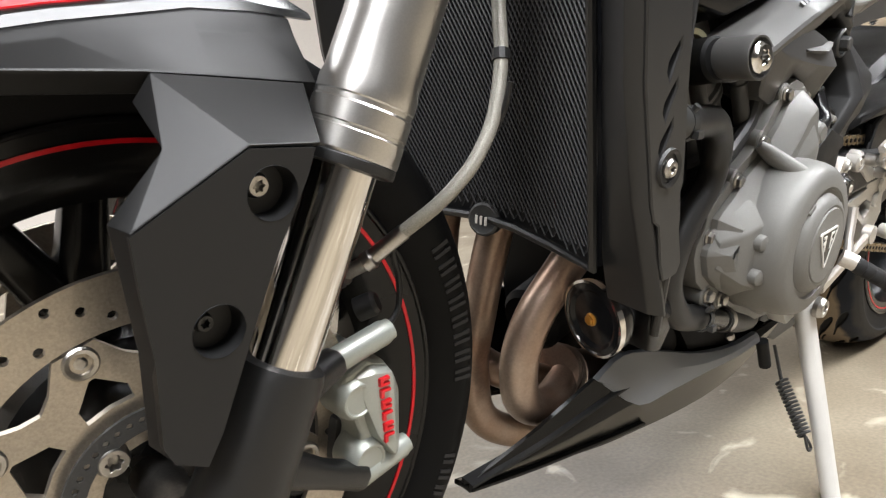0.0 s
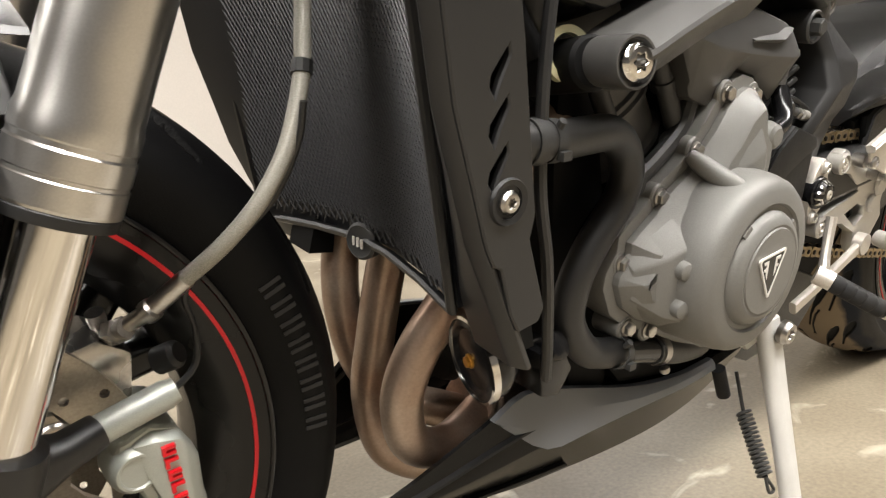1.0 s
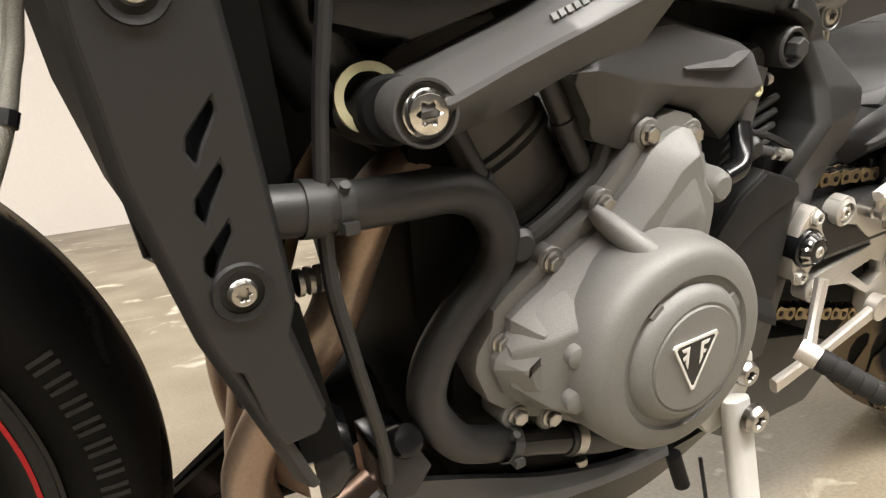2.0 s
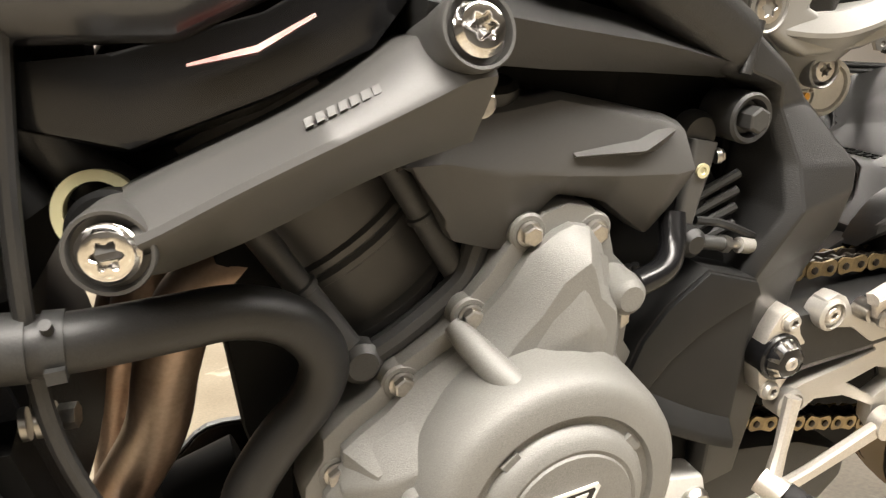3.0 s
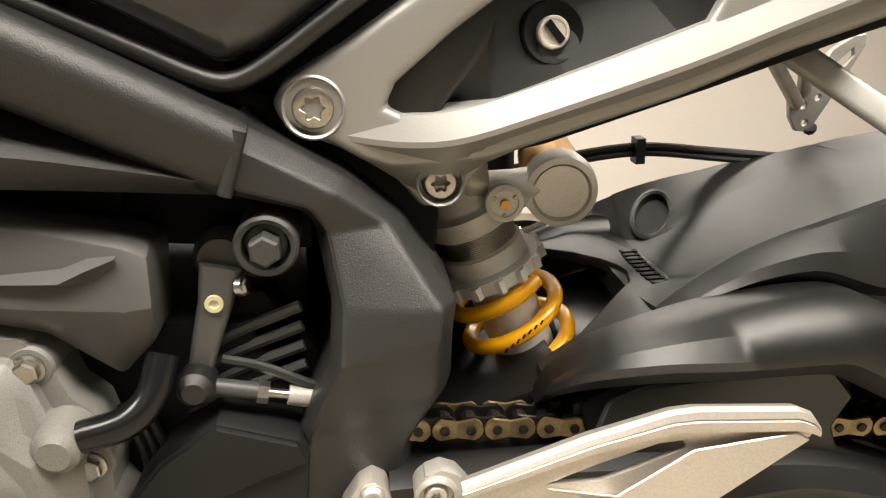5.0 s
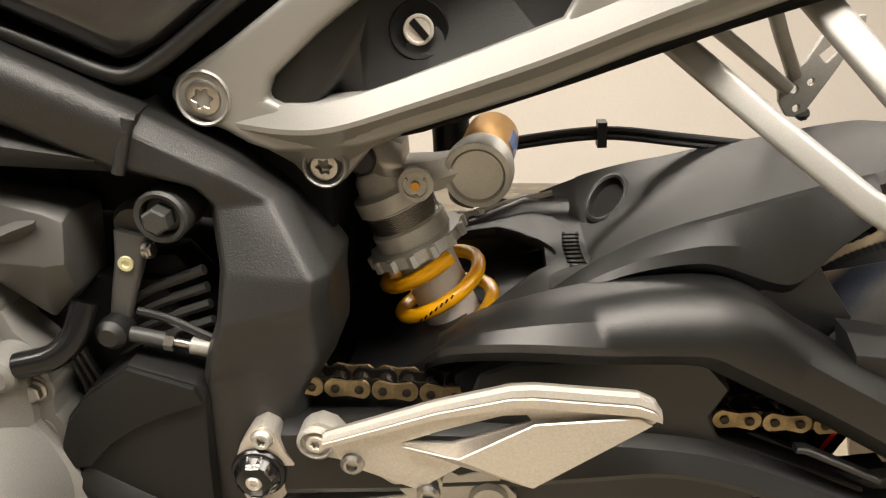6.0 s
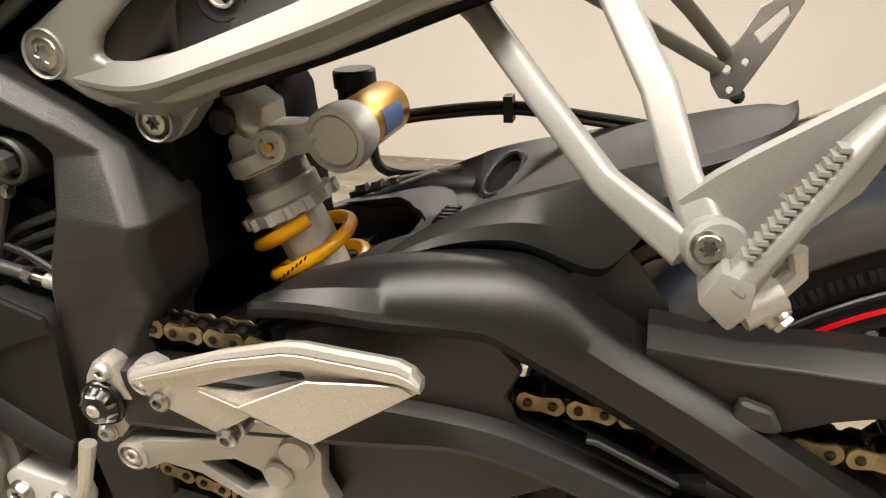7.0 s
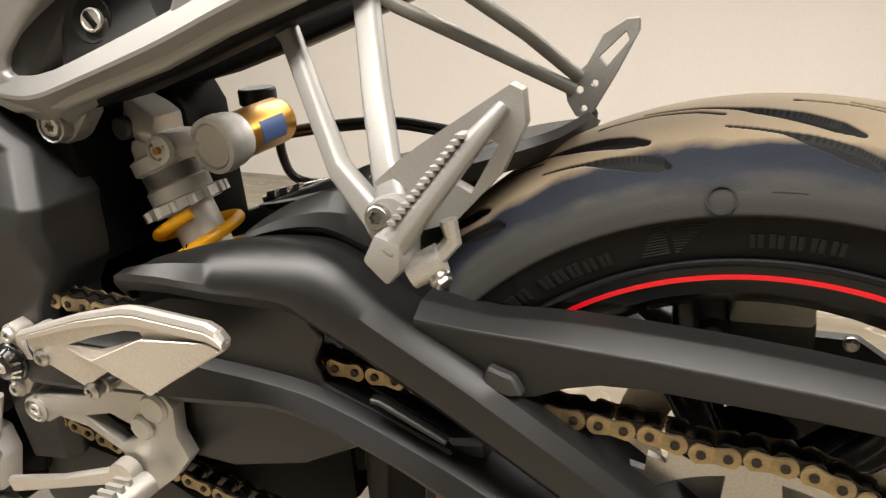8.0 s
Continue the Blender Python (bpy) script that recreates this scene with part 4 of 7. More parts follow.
# lines across behind the shock
bm = B()
for k, dz in enumerate((0.0, -0.006)):
    tube(bm, curve([(-0.46, 0.10, 0.565 + dz), (-0.40, 0.11, 0.572 + dz), (-0.335, 0.12, 0.574 + dz), (-0.27, 0.11, 0.568 + dz), (-0.20, 0.10, 0.560 + dz)]), 0.0032, 8)
line_ = part("rear_brake_line", bm, HOSE, bike, "pair of thin black lines")
bm = B()
block(bm, -0.342, -0.334, 0.112, 0.126, 0.560, 0.582)
part("line_clip", bm, BLACK_PLASTIC, line_)

# ---- frame, subframe and foot rests ----
def both(name, bm, mat, parent, label="", sharp=32):
    """The part on the left side, and its mirror image on the right."""
    other = bm.copy()
    for v_ in other.verts:
        v_.co.y = -v_.co.y
    ob = part(name, bm, mat, parent, label, sharp)
    part(name, other, mat, parent or ob, label, sharp)
    return ob


bm = B()
beam(bm, [(-0.90, -0.165, 0.792, 0.021, 0.020), (-0.81, -0.150, 0.742, 0.021, 0.021), (-0.725, -0.128, 0.692, 0.0205, 0.021), (-0.636, -0.111, 0.638, 0.020, 0.021)], 0.22)
soften(bm, 0.005, 2, 20)
main_frame = both("frame", bm, FRAME_BLACK, bike, "textured black tubular and cast frame")
bm = B()
hull(bm, [(x, [(-0.09, top), (yr + 0.028, top), (yr, ridge), (yr + 0.012, low), (-0.09, low)]) for x, top, ridge, low, yr in ((-0.860, 0.698, 0.680, 0.655, -0.185), (-0.780, 0.679, 0.662, 0.640, -0.158), (-0.713, 0.6605, 0.648, 0.631, -0.146), (-0.646, 0.634, 0.630, 0.620, -0.130), (-0.625, 0.628, 0.624, 0.616, -0.115))])
soften(bm, 0.0022, 2, 20)
both("lower_spar", bm, FRAME_BLACK, main_frame, "", 26)
bm = B()
rings = []
for (lx, lz, ly), (rx, rz, ry) in (((-0.646, 0.622, -0.131), (-0.634, 0.658, -0.129)), ((-0.606, 0.608, -0.124), (-0.581, 0.622, -0.119)), ((-0.600, 0.597, -0.117), (-0.553, 0.595, -0.108)), ((-0.594, 0.560, -0.134), (-0.527, 0.552, -0.134)), ((-0.597, 0.530, -0.146), (-0.530, 0.538, -0.137)),
                                   ((-0.610, 0.505, -0.140), (-0.531, 0.507, -0.130)), ((-0.620, 0.479, -0.133), (-0.533, 0.494, -0.122)), ((-0.624, 0.445, -0.130), (-0.552, 0.466, -0.121)), ((-0.627, 0.420, -0.128), (-0.561, 0.421, -0.120)), ((-0.634, 0.355, -0.125), (-0.573, 0.354, -0.118)), ((-0.634, 0.300, -0.120), (-0.582, 0.300, -0.115))):
    a, c = V((lx, 0, lz)), V((rx, 0, rz))
    d = (c - a).normalized()
    rings.append([a + V((0, -0.060, 0)), a + V((0, ly + 0.010, 0)), a + d * 0.007 + V((0, ly, 0)), c - d * 0.009 + V((0, ry, 0)), c + V((0, ry + 0.014, 0)), c + V((0, -0.060, 0))])
skin(bm, rings)
soften(bm, 0.0032, 3, 9)
elbow = both("pivot_plate", bm, FRAME_BLACK, main_frame, "", sharp=18)
# near-black block added to close the gap between throttle cover and spar
bm = B()
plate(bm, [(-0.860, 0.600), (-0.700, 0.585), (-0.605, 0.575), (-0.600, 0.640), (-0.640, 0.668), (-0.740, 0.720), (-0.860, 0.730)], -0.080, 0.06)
part("spar_gap_block", bm, DEEP_BLACK, main_frame)
bm = B()
wa, wb = V((-0.6285, -0.1280, 0.6545)), V((-0.6400, -0.1330, 0.621))
tube(bm, [wa.lerp(wb, 0.05 + 0.9 * k / 44) + V((0, 0.0016, 0)) for k in range(45)], [0.0038 + 0.00005 * math.cos(k * 1.2) for k in range(45)], 12)
part("weld_bead", bm, FRAME_BLACK, main_frame, sharp=80)
bm = B()
turned(bm, [(0.0165, -0.02), (0.0165, 0.010), (0.0150, 0.012), (0.0125, 0.011), (0.0120, 0.000), (1e-4, -0.002)], (-0.624, -0.114, 0.593), seg=36)
boss = part("engine_mount_boss", bm, DARK_METAL, main_frame)
bolt(boss, (-0.624, -0.118, 0.593), r=0.0085, mat=DARK_METAL, h=0.014)
# lower rear frame plate and engine cases behind
bm = B()
plate(bm, [(-0.640, 0.300), (-0.600, 0.310), (-0.500, 0.290), (-0.440, 0.262), (-0.440, 0.235), (-0.480, 0.200), (-0.600, 0.195), (-0.660, 0.230)], -0.098, -0.060)
soften(bm, 0.006, 2)
part("lower_plate", bm, DARK_METAL, main_frame)

# swing-arm pivot cap with its plate
bm = B()
plate(bm, [(-0.6018, 0.4269), (-0.5965, 0.4400), (-0.5880, 0.4520), (-0.5797, 0.4556), (-0.5725, 0.4494), (-0.5670, 0.4320), (-0.5607, 0.4230), (-0.5612, 0.4130), (-0.5715, 0.3990), (-0.5800, 0.3885), (-0.5890, 0.3850), (-0.5970, 0.3890), (-0.6010, 0.4000), (-0.6035, 0.4150)], -0.1385, -0.120)
soften(bm, 0.0015, 2)
piv = part("pivot_retainer", bm, BARE_ALU, bike, "polished oval pivot retainer plate")
for x, z in ((-0.5803, 0.4456), (-0.5910, 0.3920)):
    bm = B()
    turned(bm, [(0.0080, -0.002), (0.0080, 0.0010), (0.0072, 0.0016), (0.0066, 0.0006)], (x, -0.1385, z), seg=24)
    part("bolt_seat", bm, BARE_ALU, piv)
    bolt(piv, (x, -0.1392, z), r=0.0058, kind="star", mat=CAST_ALU)
PC = V((-0.5865, 0, 0.4190))
bm = B()
turned(bm, [(0.0182, -0.1200), (0.0182, -0.1410), (0.0172, -0.1425), (0.0155, -0.1428), (0.0152, -0.1445), (0.0118, -0.1500), (0.0090, -0.1512), (0.0055, -0.1515), (0.0050, -0.1505)], PC, axis=(0, 1, 0), seg=36)
part("pivot_cap", bm, GLOSS_BLACK, piv, "black faceted pivot cap", sharp=20)
for k in range(6):
    q0, q1 = radians(k * 60 + 10), radians(k * 60 + 48)
    bm = B()
    ring = [(0.0156, -0.1438, q0), (0.0156, -0.1438, q1), (0.0118, -0.1500, q1), (0.0118, -0.1500, q0)]
    skin(bm, [[PC + V((r_ * math.cos(q), h_ - o, r_ * math.sin(q))) for r_, h_, q in ring] for o in (-0.002, 0.0010)])
    part("cap_facet", bm, CHROME, piv)
bolt(piv, (PC.x, -0.1510, PC.z), r=0.0044, kind="round", mat=BARE_ALU, h=0.0018)

# silver subframe with its panel
bm = B()
plate(bm, [(-0.617, 0.660), (-0.610, 0.670), (-0.580, 0.686), (-0.545, 0.708), (-0.450, 0.768), (-0.400, 0.785), (-0.355, 0.770), (-0.330, 0.738), (-0.270, 0.738), (-0.150, 0.775), (-0.02, 0.815), (-0.02, 0.775), (-0.150, 0.731), (-0.290, 0.688),
           (-0.342, 0.673), (-0.402, 0.652), (-0.476, 0.632), (-0.505, 0.624), (-0.535, 0.622), (-0.558, 0.622), (-0.573, 0.628), (-0.595, 0.642), (-0.612, 0.649)], -0.098, -0.060,
      [[(-0.559, 0.655), (-0.553, 0.667), (-0.523, 0.691), (-0.480, 0.720), (-0.430, 0.748), (-0.400, 0.752), (-0.378, 0.735), (-0.380, 0.703), (-0.387, 0.692), (-0.435, 0.676), (-0.495, 0.657), (-0.530, 0.651), (-0.550, 0.651)]])
bmesh.ops.dissolve_limit(bm, angle_limit=radians(1), verts=bm.verts, edges=bm.edges)
soften(bm, 0.011, 4, 40)
sub = part("subframe", bm, SILVER, bike, "silver painted cast subframe", sharp=40)
# the lower rail has a lit upper facet, a ridge and a darker lower facet
RIDGE = [(-0.606, 0.6455, -0.0940), (-0.578, 0.6400, -0.0985), (-0.548, 0.6360, -0.1030), (-0.520, 0.6370, -0.1050), (-0.480, 0.6470, -0.1060), (-0.400, 0.6700, -0.1060), (-0.340, 0.6905, -0.1055), (-0.270, 0.7135, -0.1050), (-0.150, 0.7525, -0.1040), (-0.020, 0.7955, -0.1030)]
UPPER = [(-0.604, 0.6480, -0.0930), (-0.574, 0.6480, -0.0960), (-0.550, 0.6508, -0.0965), (-0.526, 0.6508, -0.0970), (-0.490, 0.6590, -0.0970), (-0.400, 0.6870, -0.0970), (-0.345, 0.7060, -0.0970), (-0.270, 0.7340, -0.0970), (-0.150, 0.7730, -0.0970), (-0.020, 0.8130, -0.0970)]
LOWER = [(-0.606, 0.6440, -0.0930), (-0.581, 0.6325, -0.0900), (-0.552, 0.6105, -0.0800), (-0.5315, 0.5940, -0.0765), (-0.504, 0.6185, -0.0800), (-0.402, 0.6530, -0.0900), (-0.342, 0.6740, -0.0900), (-0.290, 0.6890, -0.0900), (-0.150, 0.7320, -0.0900), (-0.020, 0.7760, -0.0900)]
bm = B()
loft(bm, [[(x, y, z) for x, z, y in UPPER], [(x, y + 0.0003, z + 0.0016) for x, z, y in RIDGE], [(x, y + 0.0006, z - 0.0016) for x, z, y in RIDGE], [(x, y, z) for x, z, y in LOWER], [(x, -0.066, z + 0.002) for x, z, y in LOWER], [(x, -0.070, z - 0.001) for x, z, y in UPPER]], 4)
part("rail_face", bm, SILVER, sub, sharp=24)
bm = B()
plate(bm, [(-0.575, 0.634), (-0.500, 0.632), (-0.504, 0.617), (-0.521, 0.599), (-0.531, 0.594), (-0.541, 0.5945), (-0.549, 0.605), (-0.558, 0.616)], -0.0800, -0.058)
soften(bm, 0.004, 3, 30)
part("lower_ear", bm, SILVER, sub)
for p, r in (((-0.5958, -0.0930, 0.6570), 0.0168), ((-0.5308, -0.0850, 0.6110), 0.0138)):
    bm = B()
    turned(bm, [(r, -0.012), (r, 0.0055), (r * 0.93, 0.0065), (r * 0.86, 0.0055), (r * 0.80, 0.0005), (1e-4, 0.0)], p, seg=36)
    part("bolt_boss", bm, SILVER, sub)
    bolt(sub, (p[0], p[1] - 0.0005, p[2]), r=r * 0.62, kind="star", mat=STEEL, h=0.006)
bm = B()
hull(bm, [(-0.575, [(-0.086, 0.655), (-0.088, 0.640), (-0.06, 0.640), (-0.06, 0.66)]), (-0.535, [(-0.090, 0.690), (-0.094, 0.645), (-0.06, 0.64), (-0.06, 0.70)]), (-0.500, [(-0.078, 0.715), (-0.080, 0.690), (-0.093, 0.650), (-0.06, 0.72)]),
          (-0.460, [(-0.074, 0.745), (-0.078, 0.690), (-0.093, 0.660), (-0.06, 0.745)]), (-0.400, [(-0.080, 0.770), (-0.084, 0.710), (-0.094, 0.680), (-0.06, 0.770)]), (-0.365, [(-0.088, 0.750), (-0.090, 0.715), (-0.094, 0.690), (-0.06, 0.750)])])
soften(bm, 0.003, 2, 20)
part("side_panel", bm, SATIN_BLACK, sub, "satin black inset side panel")
# no well is cut: the shade of well and slot is in their colour
bm = B()
turned(bm, [(0.0175, -0.008), (0.0172, 0.0012), (0.0162, 0.0022), (0.0112, -0.0005), (0.0102, -0.0010)], (-0.468, -0.084, 0.688), (0.1, -1, 0.15), 36)
lock = part("seat_lock", bm, DEEP_BLACK, sub, "round seat lock with chrome barrel")
bm = B()
turned(bm, [(0.0088, -0.004), (0.0088, 0.0025), (0.0081, 0.0034), (0.0070, 0.0034), (0.0066, 0.0029)], (-0.468, -0.084, 0.688), (0.1, -1, 0.15), 32)
part("lock_barrel", bm, BARE_ALU, lock)
bm = B()
p = V((-0.4677, -0.0874, 0.6885))
skin(bm, [[p + V((a, -0.0005 - o, c)) for a, c in ((-0.0052, 0.0038), (-0.0022, 0.0066), (0.0058, -0.0034), (0.0030, -0.0062))] for o in (-0.002, 0.0008)])
part("key_slot", bm, DEEP_BLACK, lock)
# near-black filler added under the tank edge, and the dark tray under the subframe
part("tank_gap_filler", soften(plate(B(), [(-0.640, 0.660), (-0.600, 0.660), (-0.560, 0.690), (-0.450, 0.765), (-0.400, 0.79), (-0.560, 0.79), (-0.660, 0.72)], -0.058, 0.058), 0.006, 2), DEEP_BLACK, bike, "near-black filler block under the tank edge")
bm = B()
beam(bm, [(-0.560, -0.050, 0.63, 0.02, 0.03), (-0.470, -0.060, 0.642, 0.014, 0.03), (-0.380, -0.070, 0.664, 0.010, 0.02), (-0.300, -0.075, 0.688, 0.008, 0.02), (-0.1, -0.08, 0.745, 0.010, 0.02)])
soften(bm, 0.004, 2)
both("seat_tray", bm, DEEP_BLACK, bike, "black plastic tray under the seat")
bm = B()
beam(bm, [(-0.560, 0.085, 0.635, 0.022, 0.015), (-0.40, 0.09, 0.665, 0.018, 0.015), (-0.15, 0.09, 0.745, 0.018, 0.015)])
soften(bm, 0.004, 2)
part("subframe_right", bm, SILVER, sub)

# rider's foot-rest bracket
bm = B()
plate(bm, [(-0.554, 0.448), (-0.550, 0.457), (-0.541, 0.460), (-0.532, 0.456), (-0.522, 0.442), (-0.480, 0.428), (-0.455, 0.418), (-0.440, 0.421), (-0.428, 0.416), (-0.418, 0.402), (-0.421, 0.376), (-0.413, 0.356), (-0.430, 0.336), (-0.455, 0.316), (-0.470, 0.320), (-0.480, 0.332), (-0.482, 0.349), (-0.516, 0.368), (-0.546, 0.373), (-0.562, 0.364), (-0.574, 0.368), (-0.577, 0.378), (-0.569, 0.388), (-0.556, 0.391), (-0.520, 0.396), (-0.490, 0.402), (-0.497, 0.410), (-0.520, 0.428), (-0.546, 0.434)], -0.1415, -0.128,
      [[(-0.515, 0.379), (-0.486, 0.386), (-0.467, 0.379), (-0.463, 0.366), (-0.482, 0.357)]])
bmesh.ops.dissolve_limit(bm, angle_limit=radians(1), verts=bm.verts, edges=bm.edges)
soften(bm, 0.003, 2, 40)
rest = part("foot_rest_bracket", bm, CAST_ALU, bike, "bare cast aluminium foot-rest bracket")
for x, z in ((-0.5445, 0.4445), (-0.5715, 0.3760)):
    bm = B()
    turned(bm, [(0.0125, -0.012), (0.0125, 0.003), (0.010, 0.005), (0.0098, 0.001), (1e-4, 0.001)], (x, -0.1400, z), seg=28)
    part("mount_boss", bm, CAST_ALU, rest)
    bolt(rest, (x, -0.1400, z), r=0.006, kind="star", mat=BARE_ALU)
bm = B()
turned(bm, [(0.013, -0.02), (0.013, 0.003), (0.011, 0.006)], (-0.436, -0.1400, 0.400), seg=24)
turned(bm, [(0.011, -0.02), (0.011, 0.003), (0.009, 0.005)], (-0.452, -0.1415, 0.380), seg=24)
part("pivot_boss", bm, CAST_ALU, rest)
bm = B()
SLOT = [(-0.4850, 0.4600), (-0.4600, 0.4690), (-0.4250, 0.4790), (-0.4110, 0.4795), (-0.4085, 0.4750), (-0.4440, 0.4625), (-0.4560, 0.4590)]
plate(bm, [(-0.5320, 0.4655), (-0.4640, 0.4880), (-0.4190, 0.4985), (-0.4060, 0.4990), (-0.3480, 0.4935), (-0.3390, 0.4890), (-0.3345, 0.4800), (-0.3380, 0.4740), (-0.4085, 0.4310), (-0.4180, 0.4325), (-0.4480, 0.4440), (-0.4700, 0.4300), (-0.4800, 0.4250), (-0.5140, 0.4400), (-0.5250, 0.4470)], -0.1620, -0.1580, [SLOT])
bmesh.ops.dissolve_limit(bm, angle_limit=radians(1), verts=bm.verts, edges=bm.edges)
soften(bm, 0.0012, 2, 40)
heel = part("heel_guard", bm, BARE_ALU, rest, "brushed aluminium heel guard with slot")
# folded upper edge: an upper bevel, a thin groove and the flat strip below it
RIM = [(-0.5325, 0.4660, 0.0075), (-0.4640, 0.4882, 0.0095), (-0.4200, 0.4988, 0.0120), (-0.4065, 0.4994, 0.0130), (-0.3490, 0.4938, 0.0130), (-0.3405, 0.4895, 0.0110), (-0.3355, 0.4825, 0.0060)]
bm = B()
skin(bm, [[V((x, -0.1560, z - 0.001)), V((x, -0.1620, z + 0.0012)), V((x, -0.1655, z)), V((x, -0.1672, z - 0.28 * d)), V((x, -0.1664, z - 0.34 * d)), V((x, -0.1674, z - 0.42 * d)), V((x, -0.1668, z - 0.9 * d)), V((x, -0.1615, z - d)), V((x, -0.1585, z - d))] for x, z, d in RIM])
part("heel_rim", bm, BARE_ALU, heel, sharp=14)
# the pressed fin: a bright front slope and a flat rear face
bm = B()
a, c, d_, e_, g_ = (-0.4860, -0.1625, 0.4585), (-0.4520, -0.1730, 0.4578), (-0.4080, -0.1665, 0.4315), (-0.3400, -0.1640, 0.4745), (-0.4070, -0.1655, 0.4765)
shell(bm, [a, c, d_, e_, g_, (-0.4480, -0.1630, 0.4460), (-0.3480, -0.1640, 0.4800)], [(0, 1, 2, 5), (1, 4, 6, 3, 2)], 0.0014)
soften(bm, 0.0006, 1, 8)
part("heel_pressing", bm, BARE_ALU, heel, sharp=8)
for p in ((-0.517, -0.158, 0.445), (-0.472, -0.158, 0.422)):
    bm = B()
    turned(bm, [(0.0080, -0.018), (0.0080, -0.004), (0.0062, -0.003), (0.0062, 0.002), (0.0075, 0.003), (0.0072, 0.006), (0.005, 0.008), (0.0035, 0.008), (0.003, 0.005)], p, seg=20)
    part("heel_screw", bm, STEEL, heel)
# foot rest and gear lever
bm = B()
tube(bm, curve([(-0.445, -0.155, 0.338), (-0.455, -0.200, 0.336), (-0.462, -0.245, 0.338)]), [0.010, 0.0105, 0.0105, 0.0105, 0.0105, 0.0105, 0.0105, 0.0105, 0.0105, 0.0105, 0.0105, 0.0105, 0.0095], 12)
foot_rest = part("foot_rest", bm, CAST_ALU, rest, "ridged aluminium foot rest")
for k in range(9):
    y = -0.172 - 0.008 * k
    part("grip_ridge", block(B(), -0.462, -0.446, y - 0.002, y + 0.002, 0.343, 0.352), CAST_ALU, foot_rest)
bm = B()
beam(bm, [(-0.620, -0.150, 0.294, 0.0075, 0.004), (-0.550, -0.150, 0.312, 0.006, 0.004), (-0.480, -0.150, 0.334, 0.0075, 0.004)])
turned(bm, [(0.013, -0.006), (0.013, 0.006)], (-0.475, -0.15, 0.336), seg=20)
gear = part("gear_lever", bm, BARE_ALU, bike, "aluminium gear lever with rubber peg")
bm = B()
tube(bm, [(-0.590, -0.160, 0.398), (-0.600, -0.165, 0.360), (-0.612, -0.172, 0.338)], [0.006, 0.005, 0.0065], 10)
turned(bm, [(0.0105, -0.008), (0.0105, 0.010)], (-0.612, -0.172, 0.337), (0.35, -0.85, -0.3), 16)
part("lever_arm", bm, BARE_ALU, gear)
bm = B()
GA = V((0.60, -0.62, -0.45)).normalized()
prof = [(0.0085, 0.008)]
for k in range(5):
    prof += [(0.0105, 0.012 + 0.013 * k), (0.0105, 0.021 + 0.013 * k), (0.0095, 0.0225 + 0.013 * k)]
turned(bm, prof + [(0.0085, 0.078)], (-0.612, -0.172, 0.337), GA, 20)
part("lever_rubber", bm, RUBBER, gear, "black ribbed rubber sleeve")
bm = B()
turned(bm, [(0.0085, 0.077), (0.0085, 0.083), (0.007, 0.084)], (-0.612, -0.172, 0.337), GA, 16)
part("lever_tip", bm, BARE_ALU, gear)

# passenger foot-rest hanger
def hanger(label):
    bm = B()
    beam(bm, [(-0.345, -0.045, 0.690, 0.0085, 0.0050), (-0.318, -0.060, 0.670, 0.0085, 0.0050), (-0.277, -0.106, 0.633, 0.0078, 0.0052), (-0.238, -0.150, 0.600, 0.0075, 0.0055), (-0.200, -0.176, 0.578, 0.009, 0.006)], 0.22)
    beam(bm, [(-0.268, -0.045, 0.722, 0.0090, 0.0050), (-0.247, -0.078, 0.692, 0.0090, 0.0050), (-0.216, -0.138, 0.642, 0.0085, 0.0055), (-0.203, -0.160, 0.606, 0.0085, 0.006), (-0.190, -0.178, 0.582, 0.010, 0.006)], 0.22)
    soften(bm, 0.0014, 2, 20)
    plate(bm, [(-0.205, 0.600), (-0.190, 0.612), (-0.175, 0.622), (-0.127, 0.651), (-0.121, 0.648), (-0.120, 0.632), (-0.134, 0.606), (-0.160, 0.580), (-0.185, 0.572)], -0.172, -0.163, [[(-0.165, 0.604), (-0.140, 0.625), (-0.134, 0.622), (-0.150, 0.596)]])
    turned(bm, [(0.0135, -0.014), (0.0135, 0.012), (0.0115, 0.015)], (-0.190, -0.180, 0.583), (0.15, -1, 0.25), 24)
    return part("passenger_hanger", bm, HANGER, bike, label)


